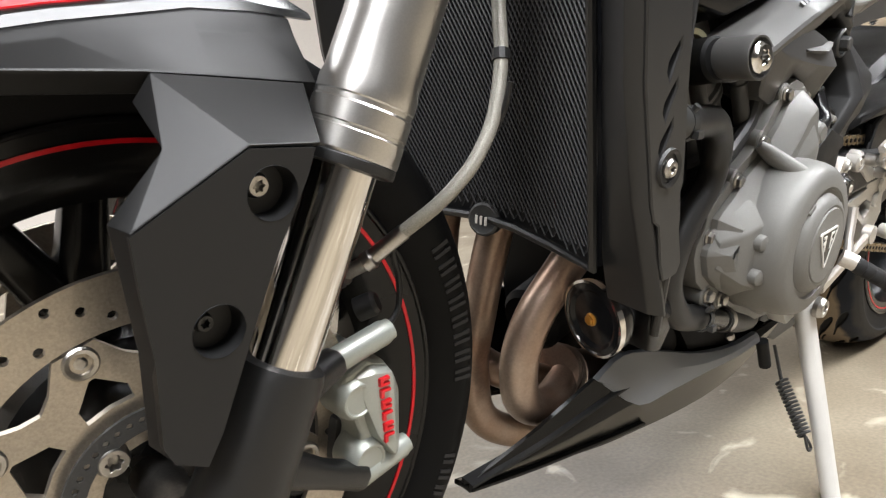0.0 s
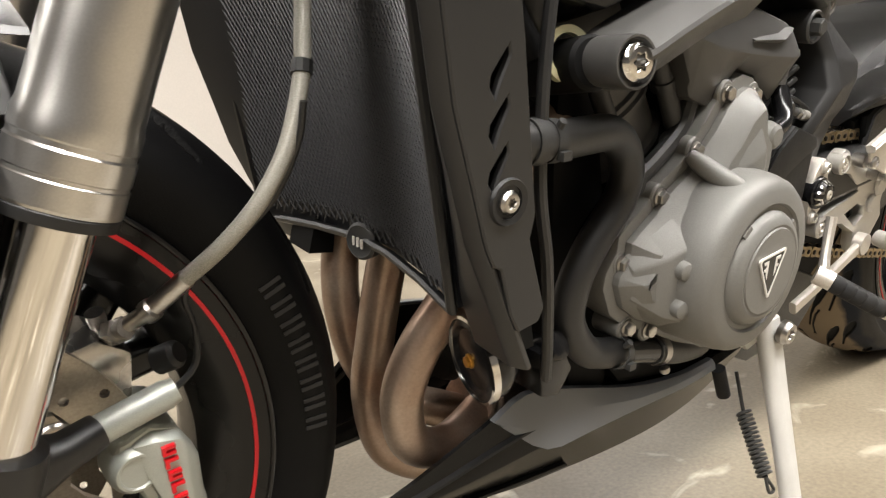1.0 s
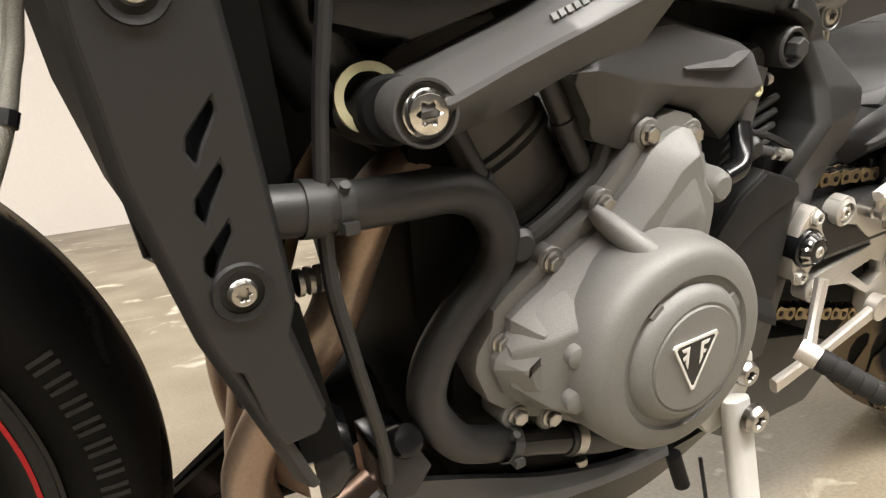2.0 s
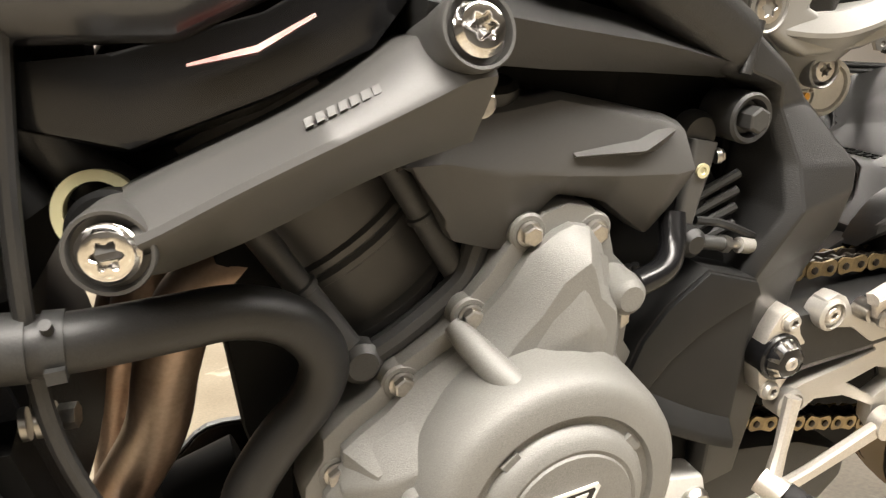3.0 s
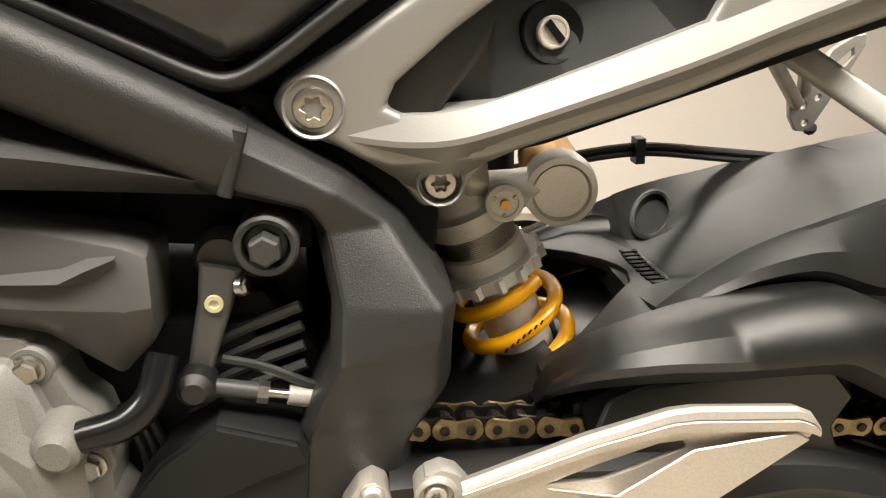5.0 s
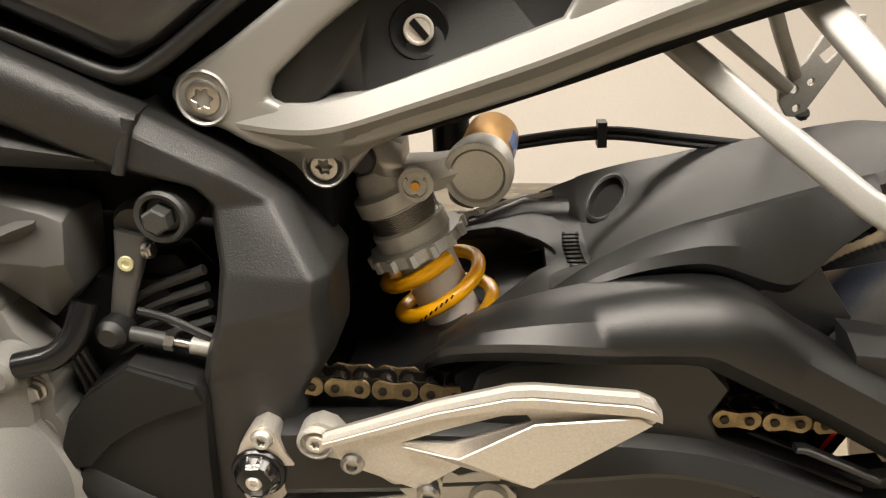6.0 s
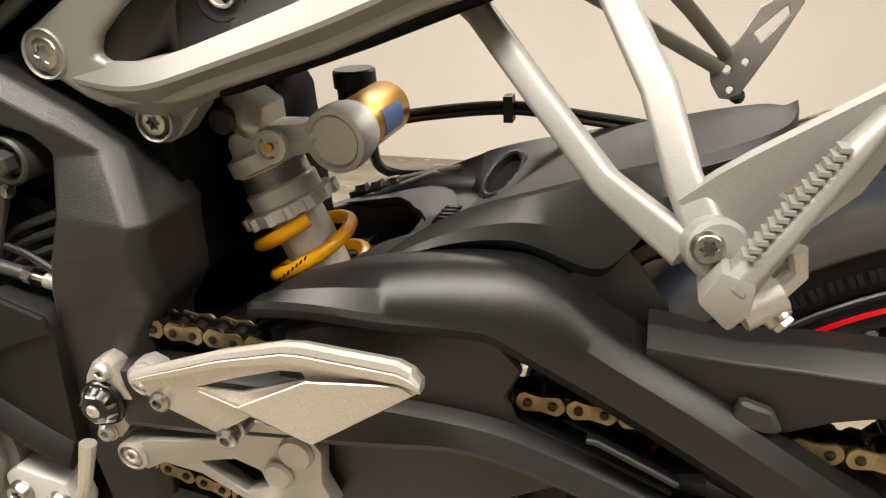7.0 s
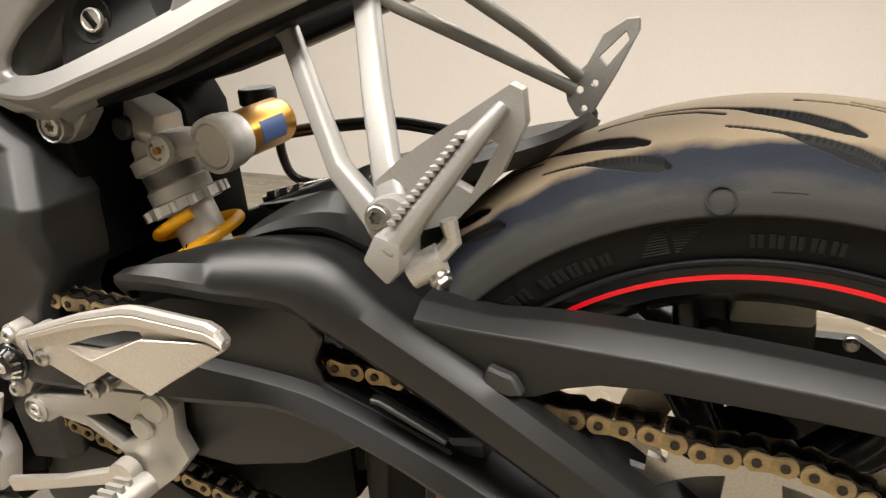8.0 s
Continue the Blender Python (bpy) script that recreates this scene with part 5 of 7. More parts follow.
def far_hanger(label):
    """The thin drilled bracket on the far side."""
    bm = B()
    plate(bm, [(-0.1572, 0.6162), (-0.1432, 0.6413), (-0.1228, 0.6538), (-0.1113, 0.6542), (-0.1111, 0.6438), (-0.1295, 0.6091), (-0.1460, 0.5816), (-0.1547, 0.5671), (-0.1679, 0.5686), (-0.1757, 0.5818), (-0.1781, 0.5974)], 0.165, 0.171,
          [[(-0.1461, 0.6219), (-0.1226, 0.6429), (-0.1201, 0.6356), (-0.1395, 0.6143)], circle(-0.1640, 0.5930, 0.0035, 12), circle(-0.1500, 0.5990, 0.0030, 12), circle(-0.1600, 0.5760, 0.0030, 12)])
    beam(bm, [(-0.305, 0.040, 0.696, 0.0052, 0.0045), (-0.2874, 0.050, 0.6802, 0.0055, 0.0050), (-0.235, 0.100, 0.6422, 0.0055, 0.0050), (-0.170, 0.165, 0.5940, 0.0060, 0.0050)], 0.2)
    beam(bm, [(-0.2440, 0.045, 0.704, 0.0052, 0.0045), (-0.2283, 0.060, 0.6849, 0.0055, 0.0050), (-0.1980, 0.115, 0.648, 0.0055, 0.0050), (-0.1650, 0.165, 0.6050, 0.0060, 0.0050)], 0.2)
    soften(bm, 0.0010, 1, 30)
    far = part("far_passenger_hanger", bm, DULL_CAST, bike, label)
    bolt(far, (-0.1535, 0.166, 0.5700), (0.3, 0.4, -0.9), r=0.005, mat=DARK_METAL)
    return far


left = hanger("silver cast passenger foot-rest hanger")
far_hanger("grey cast drilled passenger hanger seen from behind")
bolt(left, (-0.193, -0.194, 0.588), (0.1, -1, 0.25), r=0.006, kind="star")
bm = B()
plate(bm, [(-0.1965, 0.5700), (-0.1880, 0.5850), (-0.1740, 0.5800), (-0.1755, 0.5660), (-0.1835, 0.5570)], -0.2110, -0.1830)
soften(bm, 0.003, 2)
peg = part("peg_mount", bm, HANGER, left)
bm = B()
beam(bm, [(-0.183, -0.203, 0.574, 0.0075, 0.009), (-0.166, -0.196, 0.596, 0.0058, 0.009), (-0.141, -0.182, 0.628, 0.0050, 0.0085), (-0.129, -0.1755, 0.642, 0.003, 0.006)], 0.3)
soften(bm, 0.0016, 2, 20)
pg = part("passenger_peg", bm, HANGER, left, "folded silver passenger peg with teeth")
bm = B()
for k in range(15):
    p = V((-0.1775, -0.206, 0.5905)).lerp(V((-0.1455, -0.190, 0.6300)), k / 14)
    block(bm, p.x - 0.0032, p.x + 0.0012, p.y - 0.0035, p.y + 0.007, p.z - 0.0008, p.z + 0.0011)
tagged(part("peg_tooth", bm, HANGER, pg), kind="stuff")
bm = B()
tube(bm, [(-0.178, -0.194, 0.558), (-0.162, -0.188, 0.566)], 0.0085, 14)
tube(bm, [(-0.168, -0.190, 0.562), (-0.156, -0.186, 0.575), (-0.158, -0.186, 0.586)], 0.0048, 10)
bolt(left, (-0.162, -0.192, 0.556), (0.7, -0.4, -0.6), r=0.005)
part("peg_spring", bm, CAST_ALU, left)

# added near-black blocks that fill the dark space behind the shock
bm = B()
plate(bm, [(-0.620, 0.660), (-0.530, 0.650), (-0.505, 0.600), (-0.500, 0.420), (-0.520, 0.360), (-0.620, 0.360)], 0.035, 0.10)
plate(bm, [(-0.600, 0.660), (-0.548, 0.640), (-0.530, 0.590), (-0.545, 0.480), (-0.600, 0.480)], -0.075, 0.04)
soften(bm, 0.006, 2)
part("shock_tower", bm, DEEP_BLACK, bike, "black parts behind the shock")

# ---- engine ----
LABEL_ENGINE = "black three-cylinder engine block"
bm = B()
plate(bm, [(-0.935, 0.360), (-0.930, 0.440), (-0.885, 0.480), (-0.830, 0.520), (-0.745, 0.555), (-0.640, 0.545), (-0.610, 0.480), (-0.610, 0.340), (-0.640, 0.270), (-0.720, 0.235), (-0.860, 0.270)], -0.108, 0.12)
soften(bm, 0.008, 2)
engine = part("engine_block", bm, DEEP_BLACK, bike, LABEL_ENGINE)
# cylinder barrel leaning forward, with its joints and stud tubes
CD = V((-0.50, 0, 0.866))
CU = V((0.866, 0, 0.50))


def cyl_ring(base, half, y0, y1, d):
    """One level of the barrel: a rounded box across the machine."""
    c = V(base) + CD * d
    pts = []
    for k in range(13):
        q = math.pi * k / 12
        p = c - CU * (half * math.cos(q))
        pts.append(V((p.x, y0 + 0.038 * (1 - math.sin(q) ** 0.8), p.z)))
    for s in (1, -1):
        p = c + CU * (half * s)
        pts.append(V((p.x, y1, p.z)))
    return pts


bm = B()
base = (-0.858, 0, 0.500)
skin(bm, [cyl_ring(base, h, y, 0.11, d) for d, h, y in ((-0.05, 0.050, -0.106), (-0.004, 0.050, -0.106), (-0.001, 0.053, -0.110), (0.004, 0.053, -0.110), (0.007, 0.049, -0.105), (0.040, 0.049, -0.105), (0.042, 0.0515, -0.1085), (0.046, 0.0515, -0.1085), (0.048, 0.050, -0.1055), (0.051, 0.0515, -0.1085), (0.055, 0.0515, -0.1085), (0.057, 0.049, -0.105), (0.110, 0.050, -0.105), (0.15, 0.055, -0.10))])
barrel = part("cylinder_barrel", bm, MATT_GREY, bike, "dark cast cylinder barrel")
for (x0, z0), (x1, z1), y in (((-0.890, 0.484), (-0.935, 0.567), -0.118), ((-0.822, 0.520), (-0.858, 0.590), -0.112)):
    bm = B()
    a, c = V((x0, y, z0)), V((x1, y, z1))
    tube(bm, [a, a.lerp(c, 0.55), a.lerp(c, 0.56), a.lerp(c, 0.60), a.lerp(c, 0.61), c.lerp(a, -0.4)], [0.0085, 0.0083, 0.0098, 0.0098, 0.0080, 0.0078], 16)
    part("stud_tube", bm, DARK_METAL, barrel)
bm = B()
tube(bm, curve([(-0.900, -0.118, 0.478), (-0.875, -0.121, 0.487), (-0.845, -0.120, 0.503), (-0.822, -0.119, 0.520), (-0.812, -0.118, 0.540)]), 0.008, 10)
turned(bm, [(0.013, 0), (0.013, 0.01), (0.009, 0.014)], (-0.888, -0.116, 0.482), seg=18)
part("gasket_ridge", bm, DARK_METAL, barrel)
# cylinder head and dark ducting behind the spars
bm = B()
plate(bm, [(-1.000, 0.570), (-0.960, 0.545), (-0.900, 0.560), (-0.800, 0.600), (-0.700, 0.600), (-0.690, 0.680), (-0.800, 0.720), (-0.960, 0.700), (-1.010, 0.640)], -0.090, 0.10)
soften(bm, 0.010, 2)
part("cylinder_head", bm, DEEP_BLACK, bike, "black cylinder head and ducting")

# generator cover
COVER = [(-0.812, 0.527), (-0.797, 0.546), (-0.777, 0.558), (-0.762, 0.562), (-0.745, 0.557), (-0.733, 0.541), (-0.729, 0.524), (-0.718, 0.512), (-0.714, 0.490), (-0.718, 0.462), (-0.705, 0.440), (-0.692, 0.400), (-0.690, 0.350), (-0.702, 0.312), (-0.735, 0.288),
         (-0.780, 0.292), (-0.825, 0.318), (-0.862, 0.340), (-0.895, 0.354), (-0.921, 0.375), (-0.932, 0.402), (-0.930, 0.416), (-0.918, 0.432), (-0.917, 0.445), (-0.903, 0.456), (-0.886, 0.466), (-0.869, 0.482), (-0.840, 0.497), (-0.827, 0.514)]
bm = B()
plate(bm, COVER, -0.1365, -0.096)
soften(bm, 0.0025, 2, 60)
cover = part("generator_cover", bm, ENGINE_GREY, bike, "grey painted generator cover with badge")


def inset(line, d):
    n = len(line)
    out = []
    for i in range(n):
        a, c, e = V((*line[i - 1], 0)), V((*line[i], 0)), V((*line[(i + 1) % n], 0))
        t = (e - a).normalized()
        out.append((c.x - t.y * d, c.y + t.x * d))
    return out


area = sum(a[0] * c[1] - c[0] * a[1] for a, c in zip(COVER, COVER[1:] + COVER[:1]))
sgn = 1 if area > 0 else -1
lo, mid = inset(COVER, sgn * 0.011), inset(COVER, sgn * 0.024)
bm = B()
skin(bm, [[V((x, y, z)) for x, z in line] for line, y in ((lo, -0.132), (lo, -0.143), (mid, -0.158), (inset(mid, sgn * 0.004), -0.162))])
soften(bm, 0.003, 2, 25)
part("cover_body", bm, ENGINE_GREY, cover, "", sharp=28)
# raised lobe towards the front with its flat facets
bm = B()
hull(bm, [(-0.912, [(-0.138, 0.385), (-0.150, 0.392), (-0.150, 0.418), (-0.138, 0.428)]), (-0.888, [(-0.138, 0.362), (-0.166, 0.374), (-0.168, 0.428), (-0.150, 0.448)]), (-0.858, [(-0.138, 0.345), (-0.176, 0.362), (-0.178, 0.440), (-0.152, 0.462)]), (-0.830, [(-0.138, 0.335), (-0.178, 0.350), (-0.180, 0.450), (-0.150, 0.480)])])
soften(bm, 0.003, 2, 20)
part("cover_lobe", bm, ENGINE_GREY, cover, "", sharp=25)
# ridge up to the top bolts
bm = B()
hull(bm, [(-0.815, [(-0.150, 0.490), (-0.158, 0.470), (-0.150, 0.440)]), (-0.785, [(-0.150, 0.530), (-0.168, 0.490), (-0.165, 0.440)]), (-0.765, [(-0.152, 0.545), (-0.170, 0.500), (-0.168, 0.440)]), (-0.740, [(-0.148, 0.530), (-0.158, 0.480), (-0.155, 0.440)])])
soften(bm, 0.003, 2, 15)
part("cover_ridge", bm, ENGINE_GREY, cover, "", sharp=25)
DC = (-0.796, -0.14, 0.405)
bm = B()
turned(bm, [(0.085, -0.01), (0.0838, 0.020), (0.0815, 0.042), (0.0790, 0.0505), (0.0750, 0.0555), (0.0700, 0.0578), (0.0590, 0.0588), (0.0570, 0.0560), (0.0525, 0.0560), (0.0505, 0.0600), (0.0470, 0.0640), (0.0420, 0.0658), (0.0395, 0.0652), (0.0385, 0.0666), (0.02, 0.0672)], DC, seg=80)
part("cover_dome", bm, ENGINE_GREY, cover, "", sharp=30)
for q in (2.25, 0.62):
    bm = B()
    c_ = V((DC[0] + 0.051 * math.cos(q), -0.1975, DC[2] + 0.051 * math.sin(q)))
    d_, e_ = V((math.cos(q), 0, math.sin(q))), V((-math.sin(q), 0, math.cos(q)))
    skin(bm, [[c_ + V((0, y, 0)) + a * d_ + b_ * e_ for a, b_ in ((-0.004, -0.005), (0.004, -0.006), (0.004, 0.006), (-0.004, 0.005))] for y in (-0.0015, 0.004)])
    part("cover_rib", bm, ENGINE_GREY, cover)
bm = B()
tube(bm, curve([(-0.838, -0.140, 0.503), (-0.8305, -0.152, 0.4930), (-0.823, -0.166, 0.4838), (-0.8155, -0.178, 0.4755), (-0.8140, -0.1805, 0.4738)], 4), [0.005, 0.0065, 0.0075, 0.0082, 0.0086, 0.0088, 0.0090, 0.0091, 0.0092, 0.0092, 0.0092, 0.0092, 0.0092, 0.0092, 0.0090, 0.0084, 0.0072], 18)
part("cover_snout", bm, ENGINE_GREY, cover)
for x, z in ((-0.876, 0.4165), (-0.876, 0.3815)):
    bm = B()
    turned(bm, [(0.0100, -0.03), (0.0088, -0.003), (0.0080, 0.0), (0.005, 0.0015)], (x, -0.1785, z), (-0.25, -1, -0.05), 22)
    part("cover_knob", bm, ENGINE_GREY, cover)
bm = B()
turned(bm, [(0.0145, -0.02), (0.0138, 0.008), (0.0115, 0.016), (0.008, 0.019)], (-0.732, -0.142, 0.505), seg=24)
part("cover_boss", bm, ENGINE_GREY, cover)
for p in ((-0.825, 0.5035), (-0.911, 0.4205), (-0.8685, 0.4700), (-0.7875, 0.5480), (-0.7442, 0.5420), (-0.7257, 0.4820), (-0.7316, 0.4492), (-0.897, 0.3560), (-0.866, 0.3440)):
    bm = B()
    turned(bm, [(0.0125, -0.03), (0.0120, -0.001), (0.0105, 0.0005)], (p[0], -0.1365, p[1]), seg=20)
    part("bolt_lug", bm, ENGINE_GREY, cover)
    bolt(cover, (p[0], -0.1372, p[1]), r=0.0064, mat=STEEL, h=0.0058)
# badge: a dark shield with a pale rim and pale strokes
by = -0.2075
bm = B()
tri = [(-0.8222, 0.4222), (-0.7785, 0.4245), (-0.7990, 0.3805)]
cx, cz = sum(p[0] for p in tri) / 3, sum(p[1] for p in tri) / 3


def shield(k, d=0.0025):
    pts = []
    for i in range(3):
        a, c, e = (V((cx + (p[0] - cx) * k, cz + (p[1] - cz) * k)) for p in (tri[i - 1], tri[i], tri[(i + 1) % 3]))
        pts += [tuple(c + (a - c).normalized() * d), tuple(c + (e - c).normalized() * d)]
    return pts


plate(bm, shield(1.0), by - 0.0012, by + 0.002, [shield(0.88)])
badge = part("badge_rim", bm, WHITE_MARK, cover, "pale metal rim of a shield badge")
bm = B()
plate(bm, shield(0.89), by - 0.0006, by + 0.002)
part("badge_field", bm, GLOSS_BLACK, badge)
bm = B()
for pts in ([(-0.8135, 0.4180), (-0.8060, 0.4184), (-0.8060, 0.4158), (-0.8118, 0.4152)], [(-0.8085, 0.4158), (-0.8060, 0.4158), (-0.8060, 0.4010), (-0.8085, 0.4060)], [(-0.8118, 0.4110), (-0.8085, 0.4128), (-0.8085, 0.4100), (-0.8105, 0.4085)],
            [(-0.7950, 0.4192), (-0.7870, 0.4196), (-0.7886, 0.4168), (-0.7950, 0.4164)], [(-0.7950, 0.4164), (-0.7926, 0.4164), (-0.7926, 0.4070), (-0.7950, 0.4020)], [(-0.7926, 0.4134), (-0.7896, 0.4118), (-0.7908, 0.4094), (-0.7926, 0.4106)]):
    plate(bm, pts, by - 0.0011, by + 0.001)
tagged(part("badge_stroke", bm, WHITE_MARK, badge), kind="stuff")

# sprocket cover behind the generator cover: a raised upper face, a sunk panel and a lip along its lower edge
bm = B()
plate(bm, [(-0.6585, 0.5020), (-0.6162, 0.4865), (-0.6120, 0.4780), (-0.6180, 0.4300), (-0.6235, 0.3750), (-0.6290, 0.3560), (-0.6745, 0.3800), (-0.7080, 0.3950), (-0.7170, 0.4200), (-0.7185, 0.4400), (-0.7080, 0.4620), (-0.6900, 0.4820)], -0.1395, -0.09)
soften(bm, 0.003, 2, 30)
spc = part("sprocket_cover", bm, SPROCKET_BLACK, bike, "dark grey plastic sprocket cover")
bm = B()
plate(bm, [(-0.6585, 0.5000), (-0.6178, 0.4852), (-0.6132, 0.4740), (-0.6380, 0.4660), (-0.6612, 0.4560), (-0.6840, 0.4410), (-0.7000, 0.4240), (-0.7150, 0.4230), (-0.7160, 0.4400), (-0.7062, 0.4610), (-0.6890, 0.4800)], -0.1425, -0.130)
soften(bm, 0.0015, 2, 30)
part("cover_face", bm, SPROCKET_BLACK, spc)
bm = B()
inner = [(-0.7040, -0.1395, 0.4240), (-0.6800, -0.1395, 0.4085), (-0.6520, -0.1395, 0.3915), (-0.6250, -0.1395, 0.3780)]
outer = [(-0.7155, -0.1440, 0.4130), (-0.6860, -0.1495, 0.3960), (-0.6560, -0.1495, 0.3790), (-0.6265, -0.1480, 0.3640)]
loft(bm, [inner, outer, [(x, y, z - 0.008) for x, y, z in outer], [(x, -0.125, z - 0.012) for x, y, z in inner]], 4)
soften(bm, 0.0015, 2, 30)
part("cover_lip", bm, SPROCKET_BLACK, spc)
# ribbed case and pipes above it
bm = B()
plate(bm, [(-0.715, 0.470), (-0.690, 0.515), (-0.650, 0.560), (-0.632, 0.560), (-0.605, 0.520), (-0.600, 0.480)], -0.100, -0.07)
soften(bm, 0.006, 2)
ribcase = part("ribbed_case", bm, DEEP_BLACK, bike, "black ribbed gearbox case")
for k in range(4):
    bm = B()
    tube(bm, curve([(-0.690 + 0.004 * k, -0.104, 0.486 + 0.010 * k), (-0.655, -0.106, 0.502 + 0.011 * k), (-0.612, -0.106, 0.515 + 0.012 * k)]), 0.0035, 8)
    part("rib", bm, DARK_METAL, ribcase)
bm = B()
tube(bm, curve([(-0.722, -0.150, 0.508), (-0.700, -0.146, 0.512), (-0.688, -0.138, 0.522), (-0.682, -0.128, 0.540)]), 0.0085, 12)
part("breather_hose", bm, GLOSS_BLACK, bike, "short glossy black breather hose")
bm = B()
for k in range(3):
    tube(bm, curve([(-0.712 + 0.006 * k, -0.118, 0.505), (-0.706 + 0.006 * k, -0.114, 0.470), (-0.708 + 0.006 * k, -0.112, 0.440)]), 0.0028, 8)
part("loom", bm, BLACK_PLASTIC, bike)

# gear linkage
bm = B()
turned(bm, [(0.0155, 0), (0.0155, 0.006), (0.012, 0.012), (0.007, 0.012)], (-0.650, -0.098, 0.582), seg=24)
link = part("shift_shaft", bm, DARK_METAL, bike, "steel shift shaft with linkage")
bm = B()
beam(bm, [(-0.650, -0.112, 0.580, 0.011, 0.005), (-0.655, -0.114, 0.560, 0.009, 0.005), (-0.662, -0.117, 0.540, 0.0075, 0.004), (-0.667, -0.119, 0.523, 0.0065, 0.004)])
soften(bm, 0.002, 2)
part("shift_arm", bm, MATT_GREY, link)
bm = B()
turned(bm, [(0.0048, 0), (0.0048, 0.002), (0.0026, 0.002), (0.002, 0.001)], (-0.6545, -0.119, 0.562), seg=20)
part("arm_cap", bm, CREAM, link)
bolt(link, (-0.640, -0.116, 0.569), (1, -0.3, 0.1), r=0.0042)
bm = B()
turned(bm, [(0.010, -0.008), (0.0108, 0), (0.010, 0.007), (0.006, 0.011)], (-0.668, -0.126, 0.519), seg=22)
part("ball_joint", bm, BLACK_PLASTIC, link, "black rubber-capped ball joint")
ra, rb_ = V((-0.662, -0.126, 0.517)), V((-0.590, -0.122, 0.498))
for f0, f1, r_, mt, nm in ((0.0, 0.34, 0.0050, DARK_METAL, "rod_end"), (0.34, 0.42, 0.0062, STEEL, "lock_nut"), (0.42, 0.62, 0.0028, STEEL, "rod_thread"), (0.56, 1.2, 0.0056, DULL_CAST, "shift_rod")):
    bm = B()
    tube(bm, [ra.lerp(rb_, f0), ra.lerp(rb_, f1)], r_, 6 if nm == "lock_nut" else 14)
    part(nm, bm, mt, link)
bm = B()
tube(bm, curve([(-0.655, -0.118, 0.528), (-0.635, -0.120, 0.523), (-0.612, -0.122, 0.512), (-0.600, -0.120, 0.505)]), 0.003, 8)
part("sensor_wire", bm, BLACK_PLASTIC, link)

# rail cover over the throttle bodies
top = [(-0.862, 0.600), (-0.838, 0.620), (-0.800, 0.622), (-0.766, 0.625), (-0.730, 0.615), (-0.692, 0.604), (-0.680, 0.598)]
mid_ = [(-0.862, 0.598), (-0.838, 0.597), (-0.800, 0.586), (-0.766, 0.580), (-0.730, 0.575), (-0.692, 0.571), (-0.678, 0.572)]
low_ = [(-0.850, 0.590), (-0.832, 0.548), (-0.803, 0.537), (-0.766, 0.566), (-0.735, 0.557), (-0.703, 0.530), (-0.684, 0.548)]
bm = B()
skin(bm, [[V((a[0], -0.124, a[1])), V((a[0], -0.132, a[1] - 0.004)), V((m_[0], -0.143, m_[1])), V((l_[0], -0.130, l_[1])), V((l_[0], -0.090, l_[1])), V((a[0], -0.085, a[1] - 0.004))] for a, m_, l_ in zip(top, mid_, low_)])
soften(bm, 0.003, 2, 12)
rail = part("throttle_cover", bm, MATT_GREY, bike, "dark grey faceted throttle cover", sharp=22)
bm = B()
hull(bm, [(-0.762, [(-0.139, 0.5925), (-0.1435, 0.591), (-0.139, 0.589)]), (-0.718, [(-0.138, 0.594), (-0.146, 0.589), (-0.138, 0.5845)]), (-0.705, [(-0.137, 0.598), (-0.144, 0.594), (-0.138, 0.586)]), (-0.693, [(-0.136, 0.598), (-0.139, 0.597), (-0.137, 0.594)])])
part("cover_crease", bm, MATT_GREY, rail)
bm = B()
turned(bm, [(0.016, 0), (0.016, 0.010), (0.012, 0.013)], (-0.800, -0.112, 0.620), (0, -0.2, 1), 24)
part("cover_plug", bm, BLACK_PLASTIC, rail)
bolt(rail, (-0.826, -0.160, 0.630), (0, -1, 0.1), r=0.006)

# cast brace from the head mount to the main spar: a lit upper face, a crease and a dark lower face
BRACE = [(-1.002, 0.6060, 0.6000, 0.5850), (-0.985, 0.6150, 0.6020, 0.5760), (-0.955, 0.6262, 0.6130, 0.5815), (-0.927, 0.6362, 0.6228, 0.5900), (-0.900, 0.6478, 0.6318, 0.6000), (-0.880, 0.6590, 0.6386, 0.6062), (-0.866, 0.6655, 0.6435, 0.6095), (-0.850, 0.6640, 0.6490, 0.6125), (-0.838, 0.6520, 0.6500, 0.6150)]
bm = B()
loft(bm, [[(x, -0.150, t_ - 0.002) for x, t_, c_, b_ in BRACE], [(x, -0.179, t_) for x, t_, c_, b_ in BRACE], [(x, -0.184, t_ - 0.0012) for x, t_, c_, b_ in BRACE], [(x, -0.2035, c_ + 0.0030) for x, t_, c_, b_ in BRACE], [(x, -0.2050, c_) for x, t_, c_, b_ in BRACE], [(x, -0.2040, c_ - 0.0030) for x, t_, c_, b_ in BRACE],
          [(x, -0.176, b_ + 0.001) for x, t_, c_, b_ in BRACE], [(x, -0.170, b_) for x, t_, c_, b_ in BRACE], [(x, -0.145, b_) for x, t_, c_, b_ in BRACE]], 4)
brace = part("engine_brace", bm, MATT_GREY, bike, "matt black cast engine brace", sharp=34)
for p, ax in (((-0.9975, -0.2000, 0.5985), (-0.15, -1, 0.1)), ((-0.846, -0.203, 0.6690), (0.1, -1, 0.35))):
    bm = B()
    turned(bm, [(0.0160, -0.045), (0.0170, -0.010), (0.0172, 0.0005), (0.0166, 0.0020), (0.0152, 0.0018), (0.0145, -0.003), (1e-4, -0.004)], p, ax, 36)
    part("bolt_well", bm, MATT_GREY, brace)
    bolt(brace, p, ax, r=0.0100, kind="star", mat=CHROME, h=0.0058)
bm = B()
